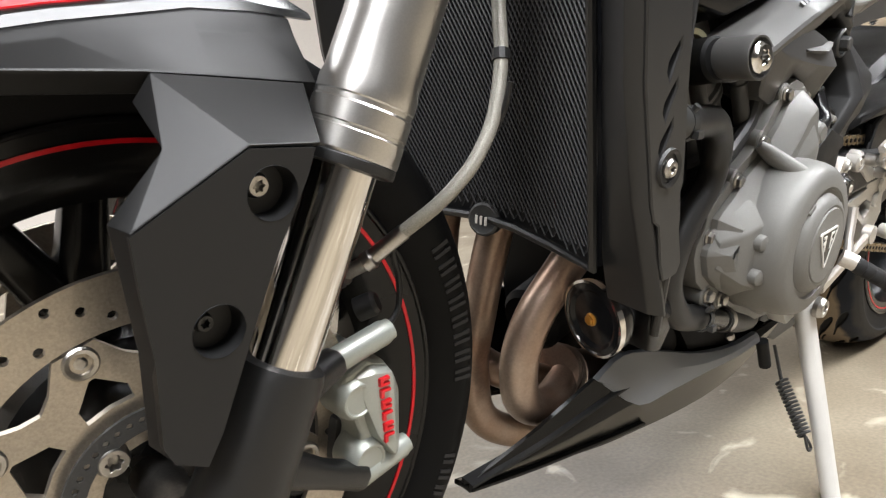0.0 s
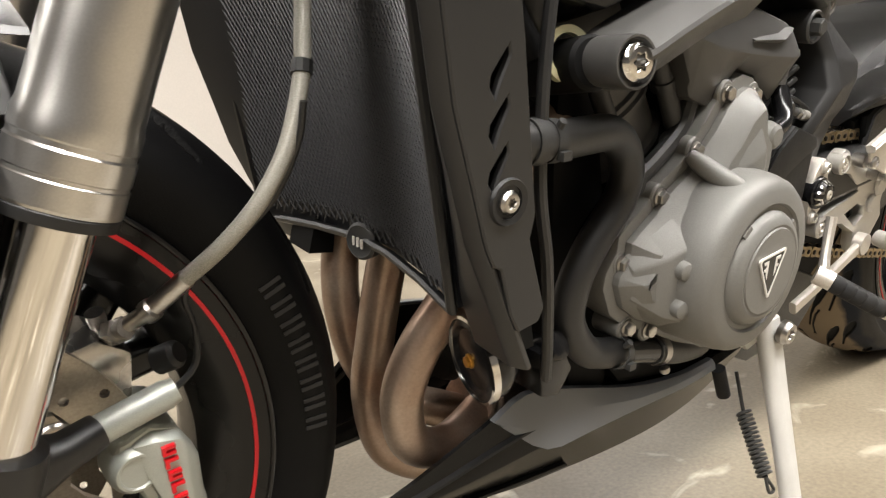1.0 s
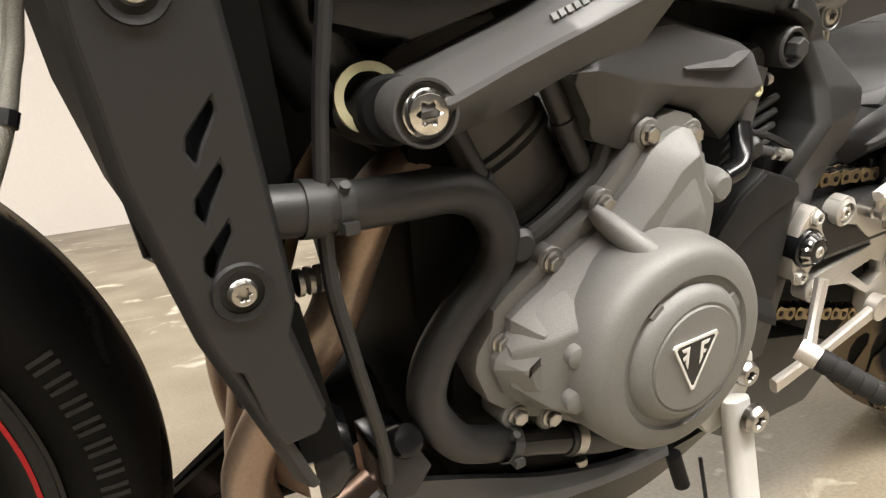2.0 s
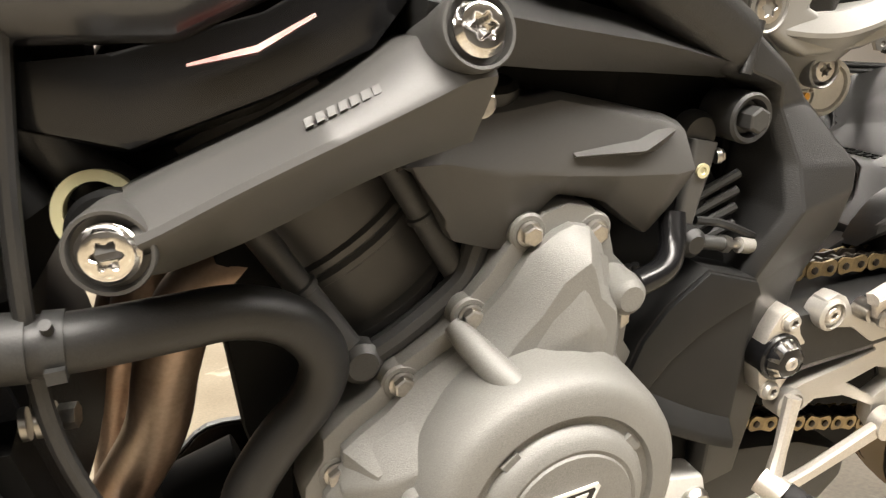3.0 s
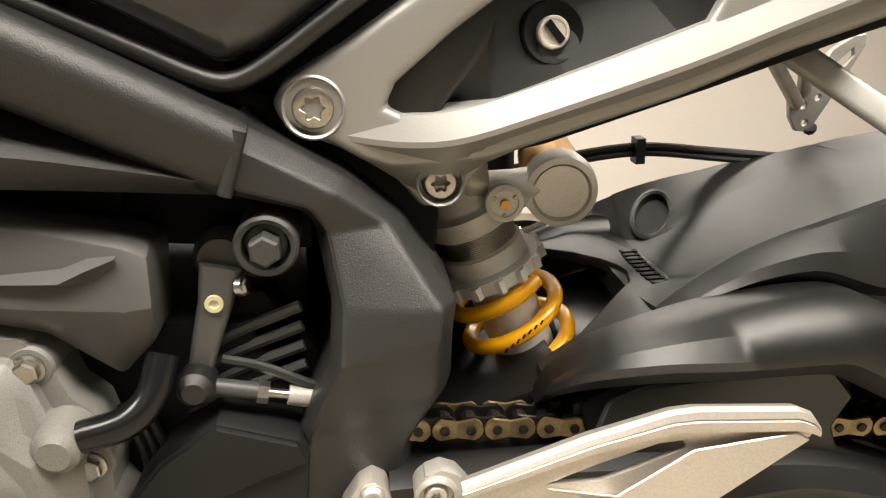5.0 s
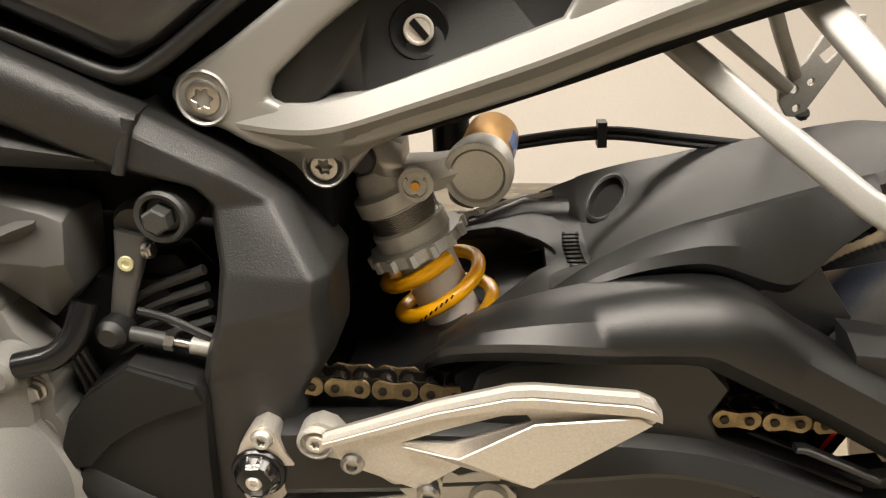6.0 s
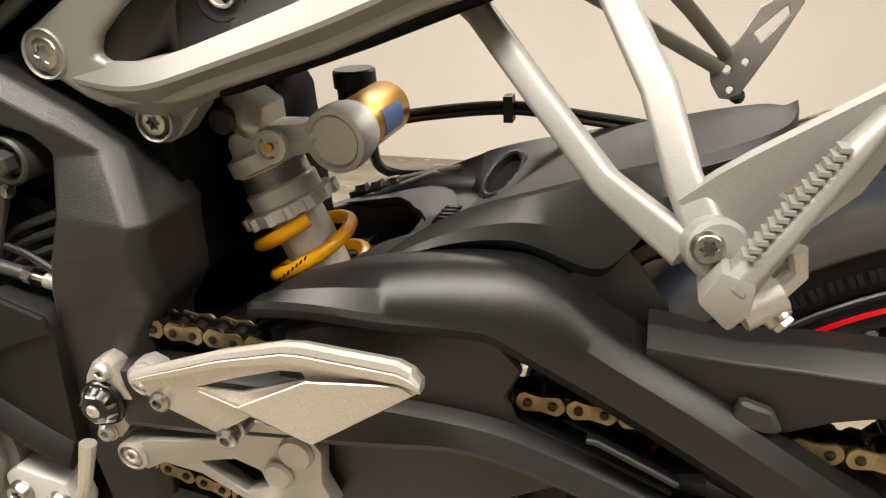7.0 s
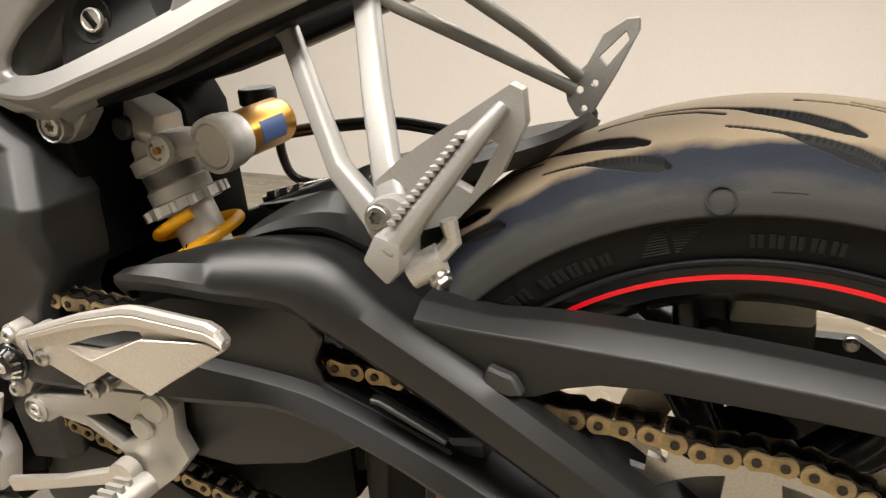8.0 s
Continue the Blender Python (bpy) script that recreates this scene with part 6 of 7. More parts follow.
ma, mb = V((-0.918, -0.1945, 0.6352)), V((-0.884, -0.1945, 0.6468))
for k in range(7):
    a, c = ma.lerp(mb, k / 7), ma.lerp(mb, k / 7 + 0.10)
    n_ = V((0.0, 0.0034, 0.0030))
    o_ = V((0, -0.0003, 0.0003))
    skin(bm, [[a + o_, c + o_, c + n_ + o_, a + n_ + o_], [a - 3 * o_, c - 3 * o_, c + n_ - 3 * o_, a + n_ - 3 * o_]])
tagged(part("embossed_mark", bm, MATT_GREY, brace), kind="stuff")

# coolant hose and pipes
HP = [(-1.085, -0.160, 0.553), (-1.054, -0.162, 0.550), (-1.021, -0.160, 0.546), (-0.985, -0.154, 0.543), (-0.952, -0.146, 0.5385), (-0.926, -0.139, 0.524), (-0.911, -0.134, 0.499), (-0.917, -0.132, 0.474), (-0.943, -0.132, 0.4465), (-0.963, -0.132, 0.417), (-0.9665, -0.131, 0.383), (-0.946, -0.131, 0.350), (-0.925, -0.131, 0.338), (-0.895, -0.131, 0.330)]
bm = B()
tube(bm, curve(HP, 5), 0.0138, 20)
hose = part("coolant_hose", bm, HOSE, bike, "bent black rubber coolant hose")
for pos, d in (((-1.030, -0.1605, 0.547), (1, 0, -0.12)), ((-0.905, -0.1355, 0.334), (1, 0.1, -0.4))):
    bm = B()
    turned(bm, [(0.0139, -0.0045), (0.0150, -0.0045), (0.0150, 0.0045), (0.0139, 0.0045)], pos, d, 28, closed=True)
    clamp = part("hose_clamp", bm, DARK_METAL, hose, "dull steel hose clamp")
    bm = B()
    block(bm, pos[0] - 0.004, pos[0] + 0.004, pos[1] - 0.0185, pos[1] - 0.012, pos[2] - 0.010, pos[2] - 0.004)
    turned(bm, [(0.0028, 0), (0.0028, 0.008)], (pos[0], pos[1] - 0.008, pos[2] + 0.009), (0, -0.6, 0.8), 10)
    part("clamp_screw", bm, DARK_METAL, hose)
bm = B()
turned(bm, [(0.0139, -0.006), (0.0156, -0.006), (0.0156, 0.006), (0.0139, 0.006)], (-1.046, -0.1615, 0.5490), (1, 0, -0.12), 28, closed=True)
part("hose_band", bm, DARK_METAL, hose)
bm = B()
tube(bm, curve([(-0.900, -0.134, 0.332), (-0.872, -0.132, 0.322), (-0.845, -0.131, 0.312)]), 0.0118, 18)
part("coolant_pipe", bm, GLOSS_BLACK, bike, "glossy black coolant pipe")
bm = B()
tube(bm, curve([(-0.848, -0.131, 0.313), (-0.800, -0.128, 0.296), (-0.750, -0.118, 0.282), (-0.72, -0.10, 0.280)]), 0.0132, 18)
low_hose = part("lower_hose", bm, HOSE, bike, "black rubber lower hose")
bm = B()
turned(bm, [(0.0133, -0.005), (0.0147, -0.005), (0.0147, 0.005), (0.0133, 0.005)], (-0.838, -0.130, 0.310), (1, 0.05, -0.35), 24, closed=True)
part("hose_clamp", bm, STEEL, low_hose)
bolt(low_hose, (-0.836, -0.140, 0.292), (0.2, -0.4, -1), r=0.004)
# inlet stub and its cream collar
bm = B()
turned(bm, [(0.0185, -0.06), (0.0185, 0.012), (0.016, 0.015)], (-0.9965, -0.155, 0.5925), (-0.2, -1, 0.2), 28)
stub = part("mount_bush", bm, DEEP_BLACK, bike, "black rubber bush with cream collar")
bm = B()
turned(bm, [(0.0140, -0.003), (0.0190, -0.003), (0.0190, 0.003), (0.0140, 0.003)], (-1.003, -0.148, 0.599), (-0.2, -1, 0.2), 32, closed=True)
part("collar", bm, CREAM, stub)
# horn-side cable
bm = B()
tube(bm, curve([(-1.020, -0.155, 0.690), (-1.035, -0.160, 0.600), (-1.040, -0.165, 0.520), (-1.030, -0.165, 0.460), (-1.010, -0.150, 0.385), (-1.005, -0.145, 0.350)]), 0.0045, 10)
part("clutch_cable", bm, HOSE, bike, "thin black cable in a sleeve")
bm = B()
tube(bm, curve([(-1.055, -0.130, 0.720), (-1.050, -0.135, 0.640), (-1.030, -0.140, 0.600)]), 0.012, 12)
plate(bm, [(-1.090, 0.720), (-1.062, 0.700), (-1.050, 0.570), (-1.056, 0.560), (-1.070, 0.562), (-1.086, 0.650)], -0.152, -0.146)
plate(bm, [(-1.080, 0.720), (-0.990, 0.720), (-1.003, 0.610), (-1.040, 0.560), (-1.060, 0.480), (-1.070, 0.480)], -0.125, -0.05)
part("side_frame_rail", beam(B(), [(-1.086, -0.128, 0.700, 0.011, 0.008), (-1.072, -0.128, 0.640, 0.011, 0.008), (-1.058, -0.128, 0.585, 0.010, 0.008), (-1.054, -0.128, 0.560, 0.009, 0.008)]), BLACK_PLASTIC, bike)
part("upper_hose", tube(B(), curve([(-1.045, -0.130, 0.720), (-1.030, -0.130, 0.660), (-1.012, -0.126, 0.618), (-0.985, -0.115, 0.590)]), 0.013, 16), HOSE, bike, "thick black rubber hose")
part("side_duct", bm, DEEP_BLACK, bike, "black plastic duct behind the radiator")

# fuel tank's lower edge and the black trims below it
bm = B()
skin(bm, [[V((x, y0, z0)), V((x, y0 - 0.012, z0 + 0.02)), V((x, y0 - 0.022, z0 + 0.09)), V((x, 0.0, z0 + 0.16)), V((x, -y0 + 0.022, z0 + 0.09)), V((x, -y0, z0))] for x, y0, z0 in ((-1.06, -0.150, 0.672), (-0.960, -0.165, 0.668), (-0.900, -0.165, 0.690), (-0.860, -0.16, 0.720), (-0.760, -0.145, 0.745), (-0.705, -0.125, 0.722), (-0.660, -0.112, 0.694), (-0.638, -0.106, 0.680), (-0.615, -0.102, 0.688), (-0.560, -0.096, 0.724), (-0.530, -0.09, 0.75))])
soften(bm, 0.006, 2, 20)
tank = part("fuel_tank", bm, TANK, bike, "dark gloss fuel tank with black trim", sharp=40)
bm = B()
tube(bm, curve([(-0.780, -0.150, 0.748), (-0.714, -0.122, 0.712), (-0.674, -0.112, 0.690), (-0.650, -0.108, 0.677), (-0.635, -0.106, 0.673), (-0.618, -0.104, 0.679), (-0.590, -0.100, 0.697), (-0.545, -0.095, 0.727)]), 0.0052, 12)
part("tank_trim", bm, SATIN_BLACK, tank)
bm = B()
hull(bm, [(-1.030, [(-0.150, 0.665), (-0.150, 0.640), (-0.11, 0.63)]), (-0.985, [(-0.160, 0.668), (-0.165, 0.628), (-0.12, 0.615)]), (-0.925, [(-0.165, 0.680), (-0.170, 0.645), (-0.12, 0.63)]), (-0.880, [(-0.165, 0.700), (-0.168, 0.660), (-0.12, 0.65)]), (-0.850, [(-0.16, 0.715), (-0.162, 0.690), (-0.12, 0.68)])])
soften(bm, 0.004, 2, 20)
part("tank_side_trim", bm, GLOSS_BLACK, tank)
bm = B()
hull(bm, [(-0.958, [(-0.1725, 0.6615), (-0.174, 0.6605), (-0.168, 0.6595)]), (-0.930, [(-0.173, 0.6665), (-0.1752, 0.6640), (-0.168, 0.6620)]), (-0.905, [(-0.173, 0.6775), (-0.1745, 0.6760), (-0.168, 0.6745)])])
part("tank_badge", bm, BADGE_RED, tank, "small dark red badge")

# ---- front wheel, fork and fender ----
FC = V((-1.418, 0.024, 0.338))
RAKE = V((math.sin(radians(24)), 0, math.cos(radians(24))))
STEER = Matrix.Translation(FC) @ Matrix.Rotation(radians(-4.6), 4, RAKE)
O3 = (0, 0, 0)
TURN = 0.85
front_wheel = wheel("front_wheel", O3, [(0.208, -0.047), (0.229, -0.050), (0.232, -0.046), (0.222, -0.038), (0.202, -0.030), (0.196, 0.0), (0.202, 0.030), (0.222, 0.038), (0.232, 0.046), (0.229, 0.050), (0.208, 0.047), (0.192, 0.040), (0.180, 0.028), (0.176, 0.0), (0.180, -0.028), (0.192, -0.040)],
                    5, 0.045, 0.04, 0.218, 0.0484, RIM_BLACK, "gloss black front wheel with red stripe", TURN, 1.7)
front_wheel.matrix_local = STEER
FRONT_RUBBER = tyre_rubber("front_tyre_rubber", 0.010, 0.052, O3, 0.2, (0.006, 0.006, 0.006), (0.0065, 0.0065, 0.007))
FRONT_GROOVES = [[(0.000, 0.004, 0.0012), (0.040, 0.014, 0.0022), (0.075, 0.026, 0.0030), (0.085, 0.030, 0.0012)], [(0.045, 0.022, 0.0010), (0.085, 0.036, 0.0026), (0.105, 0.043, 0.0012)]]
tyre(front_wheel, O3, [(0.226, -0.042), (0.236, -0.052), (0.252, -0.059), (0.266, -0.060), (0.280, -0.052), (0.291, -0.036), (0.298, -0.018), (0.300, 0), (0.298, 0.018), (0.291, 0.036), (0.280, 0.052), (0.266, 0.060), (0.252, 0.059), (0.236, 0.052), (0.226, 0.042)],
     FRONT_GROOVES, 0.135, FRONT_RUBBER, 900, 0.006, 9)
MARK = material("raised_rubber_mark", (0.026, 0.026, 0.027), 0.5, stain=0.3, spec=0.25)
sidewall_marks(front_wheel, O3, 0.262, -0.0600, (66,), 0.017, MARK, 8, 0.0115)
sidewall_marks(front_wheel, O3, 0.262, -0.0600, (110, 240, 300), 0.012, MARK, 5, 0.010)


def rotor(side, parent):
    """A floating disc: drilled ring, zigzag carrier, bobbins."""
    y = side * 0.070
    holes = []
    for k in range(18):
        for rad, off in ((0.140, 0.0), (0.131, 0.12), (0.122, 0.24)):
            q = 2 * math.pi * k / 18 + off
            holes.append(circle(rad * math.sin(q), rad * math.cos(q), 0.0032, 8))
    bm = B()
    plate(bm, circle(0, 0, 0.1475, 96), y - 0.0025, y + 0.0025, [circle(0, 0, 0.1140, 72), *holes])
    r = part("brake_disc", bm, DISC, parent, "drilled steel brake disc")
    bm = B()
    star, gaps = [], []
    for k in range(9):
        q = 2 * math.pi * k / 9 - 0.34
        for dq, rad in ((-0.11, 0.113), (0.11, 0.113), (0.24, 0.098), (0.349, 0.093), (0.46, 0.098)):
            star.append((rad * math.sin(q + dq), rad * math.cos(q + dq)))
        gaps.append([(rad * math.sin(q + dq), rad * math.cos(q + dq)) for dq, rad in ((-0.22, 0.068), (0.0, 0.068), (0.22, 0.068), (0.20, 0.078), (0.02, 0.091), (-0.02, 0.091), (-0.20, 0.078))])
    plate(bm, star, y - 0.004, y + 0.001, [circle(0, 0, 0.036, 28), *gaps])
    part("disc_carrier", bm, DISC, parent, "pale disc carrier with zigzag arms")
    for k in range(9):
        q = 2 * math.pi * k / 9 - 0.34
        bm = B()
        turned(bm, [(0.0105, -0.006), (0.0105, 0.005), (0.0092, 0.0065), (0.0068, 0.006), (0.0060, 0.003), (0.003, 0.0045), (0.002, 0.0045)], (0.1035 * math.sin(q), y, 0.1035 * math.cos(q)), (0, side, 0), 20)
        part("disc_bobbin", bm, STEEL, parent)
    return r


rotor(-1, front_wheel)
rotor(1, front_wheel)
bm = B()
plate(bm, circle(0, 0, 0.062, 60), -0.0825, -0.0800, [circle(0, 0, 0.048, 48)] + [circle(0.0555 * math.sin(q), 0.0555 * math.cos(q), 0.0022, 6) for q in (2 * math.pi * k / 44 for k in range(44))])
part("sensor_ring", bm, DARK_METAL, front_wheel, "black slotted sensor ring")
for k in range(5):
    q = 2 * math.pi * (k + 0.45) / 5
    bolt(front_wheel, (0.043 * math.sin(q), -0.0765, 0.043 * math.cos(q)), r=0.009, kind="star")
bm = B()
turned(bm, [(0.030, -0.058), (0.060, -0.055), (0.088, -0.030), (0.088, 0.030), (0.060, 0.055), (0.030, 0.058)], O3, seg=40)
part("hub_shell", bm, RIM_BLACK, front_wheel)
bm = B()
tube(bm, [(0, -0.115, 0), (0, 0.115, 0)], 0.016, 20)
part("front_axle", bm, STEEL, front_wheel)


def leg(k, y):
    return V((-1.3218 + 0.4452 * k, y, 0.5355 + k))


def fork_leg(y, label):
    bm = B()
    tube(bm, [leg(-0.125, y), leg(0.02, y)], 0.0205, 32)
    inner = part("fork_stanchion", bm, CHROME, bike, label)
    bm = B()
    ax = (leg(1, y) - leg(0, y)).normalized()
    turned(bm, [(0.0245, 0.009), (0.0296, 0.010), (0.0300, 0.012), (0.0300, 0.0155), (0.0290, 0.017)], leg(0, y), ax, 36)
    part("dust_seal", bm, BLACK_PLASTIC, inner, "black rubber dust seal")
    bm = B()
    turned(bm, [(0.0270, 0.016), (0.0298, 0.0165), (0.0302, 0.018), (0.0302, 0.030), (0.0296, 0.0308), (0.0296, 0.0325), (0.0302, 0.0333), (0.0302, 0.0445), (0.0293, 0.0458), (0.0293, 0.0485), (0.0299, 0.0495), (0.0299, 0.0575), (0.0287, 0.063), (0.0283, 0.090), (0.0280, 0.30), (0.0276, 0.52)], leg(0, y), ax, 40)
    part("fork_outer_tube", bm, FORK_ALU, inner, "brushed aluminium fork outer tube", sharp=14)
    bm = B()
    turned(bm, [(0.0215, -0.110), (0.0265, -0.111), (0.0280, -0.118), (0.0290, -0.186), (0.0320, -0.222), (0.0300, -0.252), (0.018, -0.262)], leg(0, y), ax, 32)
    foot = part("fork_foot", bm, SATIN_BLACK, inner, "satin black fork foot")
    return foot


foot = fork_leg(-0.111, "chromed left fork stanchion")
fork_leg(0.157, "chromed right fork stanchion")
# caliper arms of the left foot
bm = B()
beam(bm, [(-1.385, -0.100, 0.405, 0.026, 0.018), (-1.352, -0.097, 0.404, 0.017, 0.015), (-1.335, -0.094, 0.405, 0.011, 0.012), (-1.314, -0.089, 0.408, 0.010, 0.0105)])
soften(bm, 0.004, 2, 20)
part("upper_lug", bm, SATIN_BLACK, foot)
bm = B()
beam(bm, [(-1.395, -0.098, 0.365, 0.024, 0.018), (-1.365, -0.096, 0.352, 0.013, 0.015), (-1.330, -0.092, 0.328, 0.009, 0.012), (-1.296, -0.089, 0.308, 0.010, 0.0105)])
soften(bm, 0.004, 2, 20)
part("lower_lug", bm, SATIN_BLACK, foot)
bm = B()
turned(bm, [(0.0105, -0.015), (0.0105, 0.008), (0.0092, 0.010), (0.0072, 0.009), (0.0065, 0.005), (0.003, 0.003)], (-1.404, -0.122, 0.376), (0.2, -1, -0.1), 28)
pinch = part("pinch_clamp", bm, BARE_ALU, foot, "bright machined pinch clamp")
for k in range(6):
    q = k * math.pi / 3
    bolt(pinch, (-1.404 + 0.0078 * math.cos(q), -0.130, 0.376 + 0.0078 * math.sin(q)), r=0.0014, kind="round", name="lobe")

# front caliper
bm = B()
plate(bm, [(-1.307, 0.393), (-1.288, 0.400), (-1.272, 0.394), (-1.264, 0.365), (-1.260, 0.334), (-1.259, 0.316), (-1.272, 0.303), (-1.290, 0.306), (-1.300, 0.322), (-1.295, 0.341), (-1.300, 0.355), (-1.309, 0.366), (-1.313, 0.382)], -0.090, -0.030)
soften(bm, 0.005, 3, 25)
cal = part("front_caliper", bm, CALIPER, bike, "silver-grey radial brake caliper")
for a, c in (((-1.318, -0.088, 0.4065), (-1.269, -0.091, 0.4185)), ((-1.300, -0.088, 0.3065), (-1.252, -0.088, 0.3175))):
    bm = B()
    a, c = V(a), V(c)
    tube(bm, [a, c.lerp(a, 0.12), c.lerp(a, 0.06), c], [0.0092, 0.0092, 0.0080, 0.0076], 18)
    part("caliper_pin", bm, CALIPER, cal)
for x, z in ((-1.300, 0.374), (-1.291, 0.322)):
    bm = B()
    turned(bm, [(0.0165, -0.02), (0.0162, -0.002), (0.0150, 0.003), (0.0125, 0.0058), (0.0110, 0.0060), (0.0100, 0.0048), (0.004, 0.0046)], (x, -0.090, z), seg=32)
    part("piston_housing", bm, CALIPER, cal)
bm = B()
hull(bm, [(-1.300, [(-0.088, 0.384), (-0.093, 0.386), (-0.093, 0.390), (-0.088, 0.392)]), (-1.288, [(-0.088, 0.340), (-0.100, 0.344), (-0.098, 0.392), (-0.088, 0.397)]), (-1.272, [(-0.085, 0.315), (-0.101, 0.320), (-0.098, 0.388), (-0.085, 0.393)]), (-1.262, [(-0.080, 0.312), (-0.092, 0.318), (-0.092, 0.368), (-0.080, 0.372)])])
soften(bm, 0.003, 2)
part("caliper_bridge", bm, CALIPER, cal)
for k in range(6):
    f0 = k / 6
    x, z, y = -1.2815 + 0.0035 * f0, 0.3880 - 0.0545 * f0, -0.1000 - 0.0012 * f0
    bm = B()
    for x0, x1, z0, z1 in ((-0.0042, -0.0018, 0.0, -0.0062), (-0.0018, 0.0040, 0.0, -0.0020), (-0.0018, 0.0040, -0.0042, -0.0062))[: 3 if k % 2 == 0 else 2]:
        block(bm, x + x0, x + x1, y - 0.0012, y + 0.003, z + z1, z + z0)
    part("red_mark", bm, RED, cal)
bm = B()
turned(bm, [(0.010, 0), (0.010, 0.014), (0.008, 0.016)], (-1.290, -0.030, 0.428), (-0.2, -0.2, 1), 18)
turned(bm, [(0.006, 0.014), (0.006, 0.03)], (-1.290, -0.030, 0.428), (-0.2, -0.2, 1), 12)
part("bleed_nipple", bm, STEEL, cal)
bm = B()
plate(bm, [(-1.330, 0.440), (-1.300, 0.445), (-1.280, 0.430), (-1.285, 0.395), (-1.320, 0.392), (-1.340, 0.410)], -0.050, 0.0)
soften(bm, 0.006, 2)
part("caliper_rear", bm, STEEL, cal)
bm = B()
plate(bm, [(-1.300, 0.345), (-1.280, 0.350), (-1.275, 0.300), (-1.290, 0.285), (-1.305, 0.310)], -0.066, -0.03)
soften(bm, 0.004, 2)
part("brake_pad", bm, DARK_METAL, cal)
bm = B()
turned(bm, [(0.0095, -0.006), (0.0095, 0.008), (0.007, 0.011)], (-1.262, -0.052, 0.420), (0.6, -0.6, 0.4), 16)
part("rubber_cap", bm, BLACK_PLASTIC, cal)

# brake line with its fittings and the thin sensor wire
bm = B()
LINE = [(-1.256, -0.083, 0.481), (-1.235, -0.102, 0.505), (-1.218, -0.110, 0.524), (-1.206, -0.112, 0.539), (-1.193, -0.110, 0.557), (-1.181, -0.104, 0.579), (-1.171, -0.096, 0.601), (-1.165, -0.088, 0.620), (-1.159, -0.080, 0.640), (-1.152, -0.070, 0.69), (-1.160, -0.065, 0.76)]
tube(bm, curve(LINE, 7), 0.0052, 12)
bline = part("front_brake_line", bm, LINE_GREY, bike, "grey sleeved front brake line")
bm = B()
tube(bm, [(-1.288, -0.052, 0.448), (-1.274, -0.069, 0.462), (-1.2735, -0.0695, 0.4625), (-1.270, -0.073, 0.466), (-1.269, -0.073, 0.467), (-1.252, -0.086, 0.485)], [0.0050, 0.0055, 0.0075, 0.0075, 0.0060, 0.0060], 12)
part("line_ferrule", bm, STEEL, bline)
bm = B()
turned(bm, [(0.0088, -0.006), (0.0088, 0.006)], (-1.288, -0.050, 0.447), (0.3, -1, 0.5), 6)
turned(bm, [(0.006, 0.006), (0.006, 0.014)], (-1.288, -0.050, 0.447), (0.3, -1, 0.5), 12)
part("banjo_bolt", bm, STEEL, bline)
bm = B()
tube(bm, curve([(-1.182, -0.116, 0.585), (-1.186, -0.112, 0.560), (-1.200, -0.098, 0.524), (-1.232, -0.080, 0.490), (-1.250, -0.072, 0.470), (-1.248, -0.075, 0.445), (-1.256, -0.080, 0.420), (-1.300, -0.088, 0.405), (-1.345, -0.10, 0.395)]), 0.0022, 8)
part("sensor_wire", bm, BLACK_PLASTIC, bline)
bm = B()
tube(bm, [(-1.1725, -0.0975, 0.597), (-1.170, -0.0945, 0.604)], 0.0066, 10)
part("line_clip", bm, BLACK_PLASTIC, bline)

# front fender
FENDER = material("graphite_fender_plastic", (0.0085, 0.0085, 0.0087), 0.42, spec=0.36, grain=0.25, grain_size=2600, bump=0.06, stain=0.2, stain_size=9)
# stations: x, lower ridge, upper ridge, border of the gloss top
FST = ((-1.640, 0.572, 0.582, 0.588), (-1.580, 0.594, 0.603, 0.609), (-1.484, 0.6070, 0.6155, 0.6205), (-1.450, 0.6050, 0.6190, 0.6250), (-1.420, 0.6030, 0.6210, 0.6275), (-1.380, 0.5985, 0.6205, 0.6310), (-1.345, 0.5940, 0.6180, 0.6290), (-1.320, 0.5910, 0.6155, 0.6255))
bm = B()
hull(bm, [(x, [(-0.080, zl - 0.012), (-0.089, zl), (-0.068, zr), (-0.062, zt), (-0.020, zt + 0.014), (0.024, zt + 0.019), (0.068, zt + 0.014), (0.110, zt), (0.116, zr), (0.137, zl), (0.128, zl - 0.012), (0.108, zr - 0.008), (0.066, zt + 0.006), (0.024, zt + 0.011), (-0.020, zt + 0.006), (-0.058, zt - 0.008), (-0.076, zl - 0.012)]) for x, zl, zr, zt in FST])
soften(bm, 0.0016, 2, 12)
fender = part("front_fender", bm, FENDER, bike, "matt graphite front fender with gloss top", sharp=16)
bm = B()
hull(bm, [(x, [(-0.060, zt + 0.0012), (-0.056, zt + 0.0065), (-0.020, zt + 0.019), (0.024, zt + 0.024), (0.064, zt + 0.018), (0.064, zt + 0.013), (0.024, zt + 0.018), (-0.020, zt + 0.013), (-0.054, zt + 0.0005)]) for x, zl, zr, zt in FST[:-1]] + [(-1.303, [(-0.060, 0.6248), (-0.057, 0.6285), (-0.020, 0.640), (0.024, 0.645), (0.064, 0.640), (0.064, 0.635), (0.024, 0.640), (-0.020, 0.635), (-0.054, 0.624)])])
part("fender_top", bm, GLOSS_BLACK, fender, "gloss black fender top")
bm = B()
hull(bm, [(x, [(-0.050, zt + 0.0095), (-0.028, zt + 0.0172), (-0.028, zt + 0.0155), (-0.050, zt + 0.0075)]) for x, zl, zr, zt in FST[1:5]])
part("fender_decal", bm, RED, fender, "red decal on the fender top")
GY = -0.1345
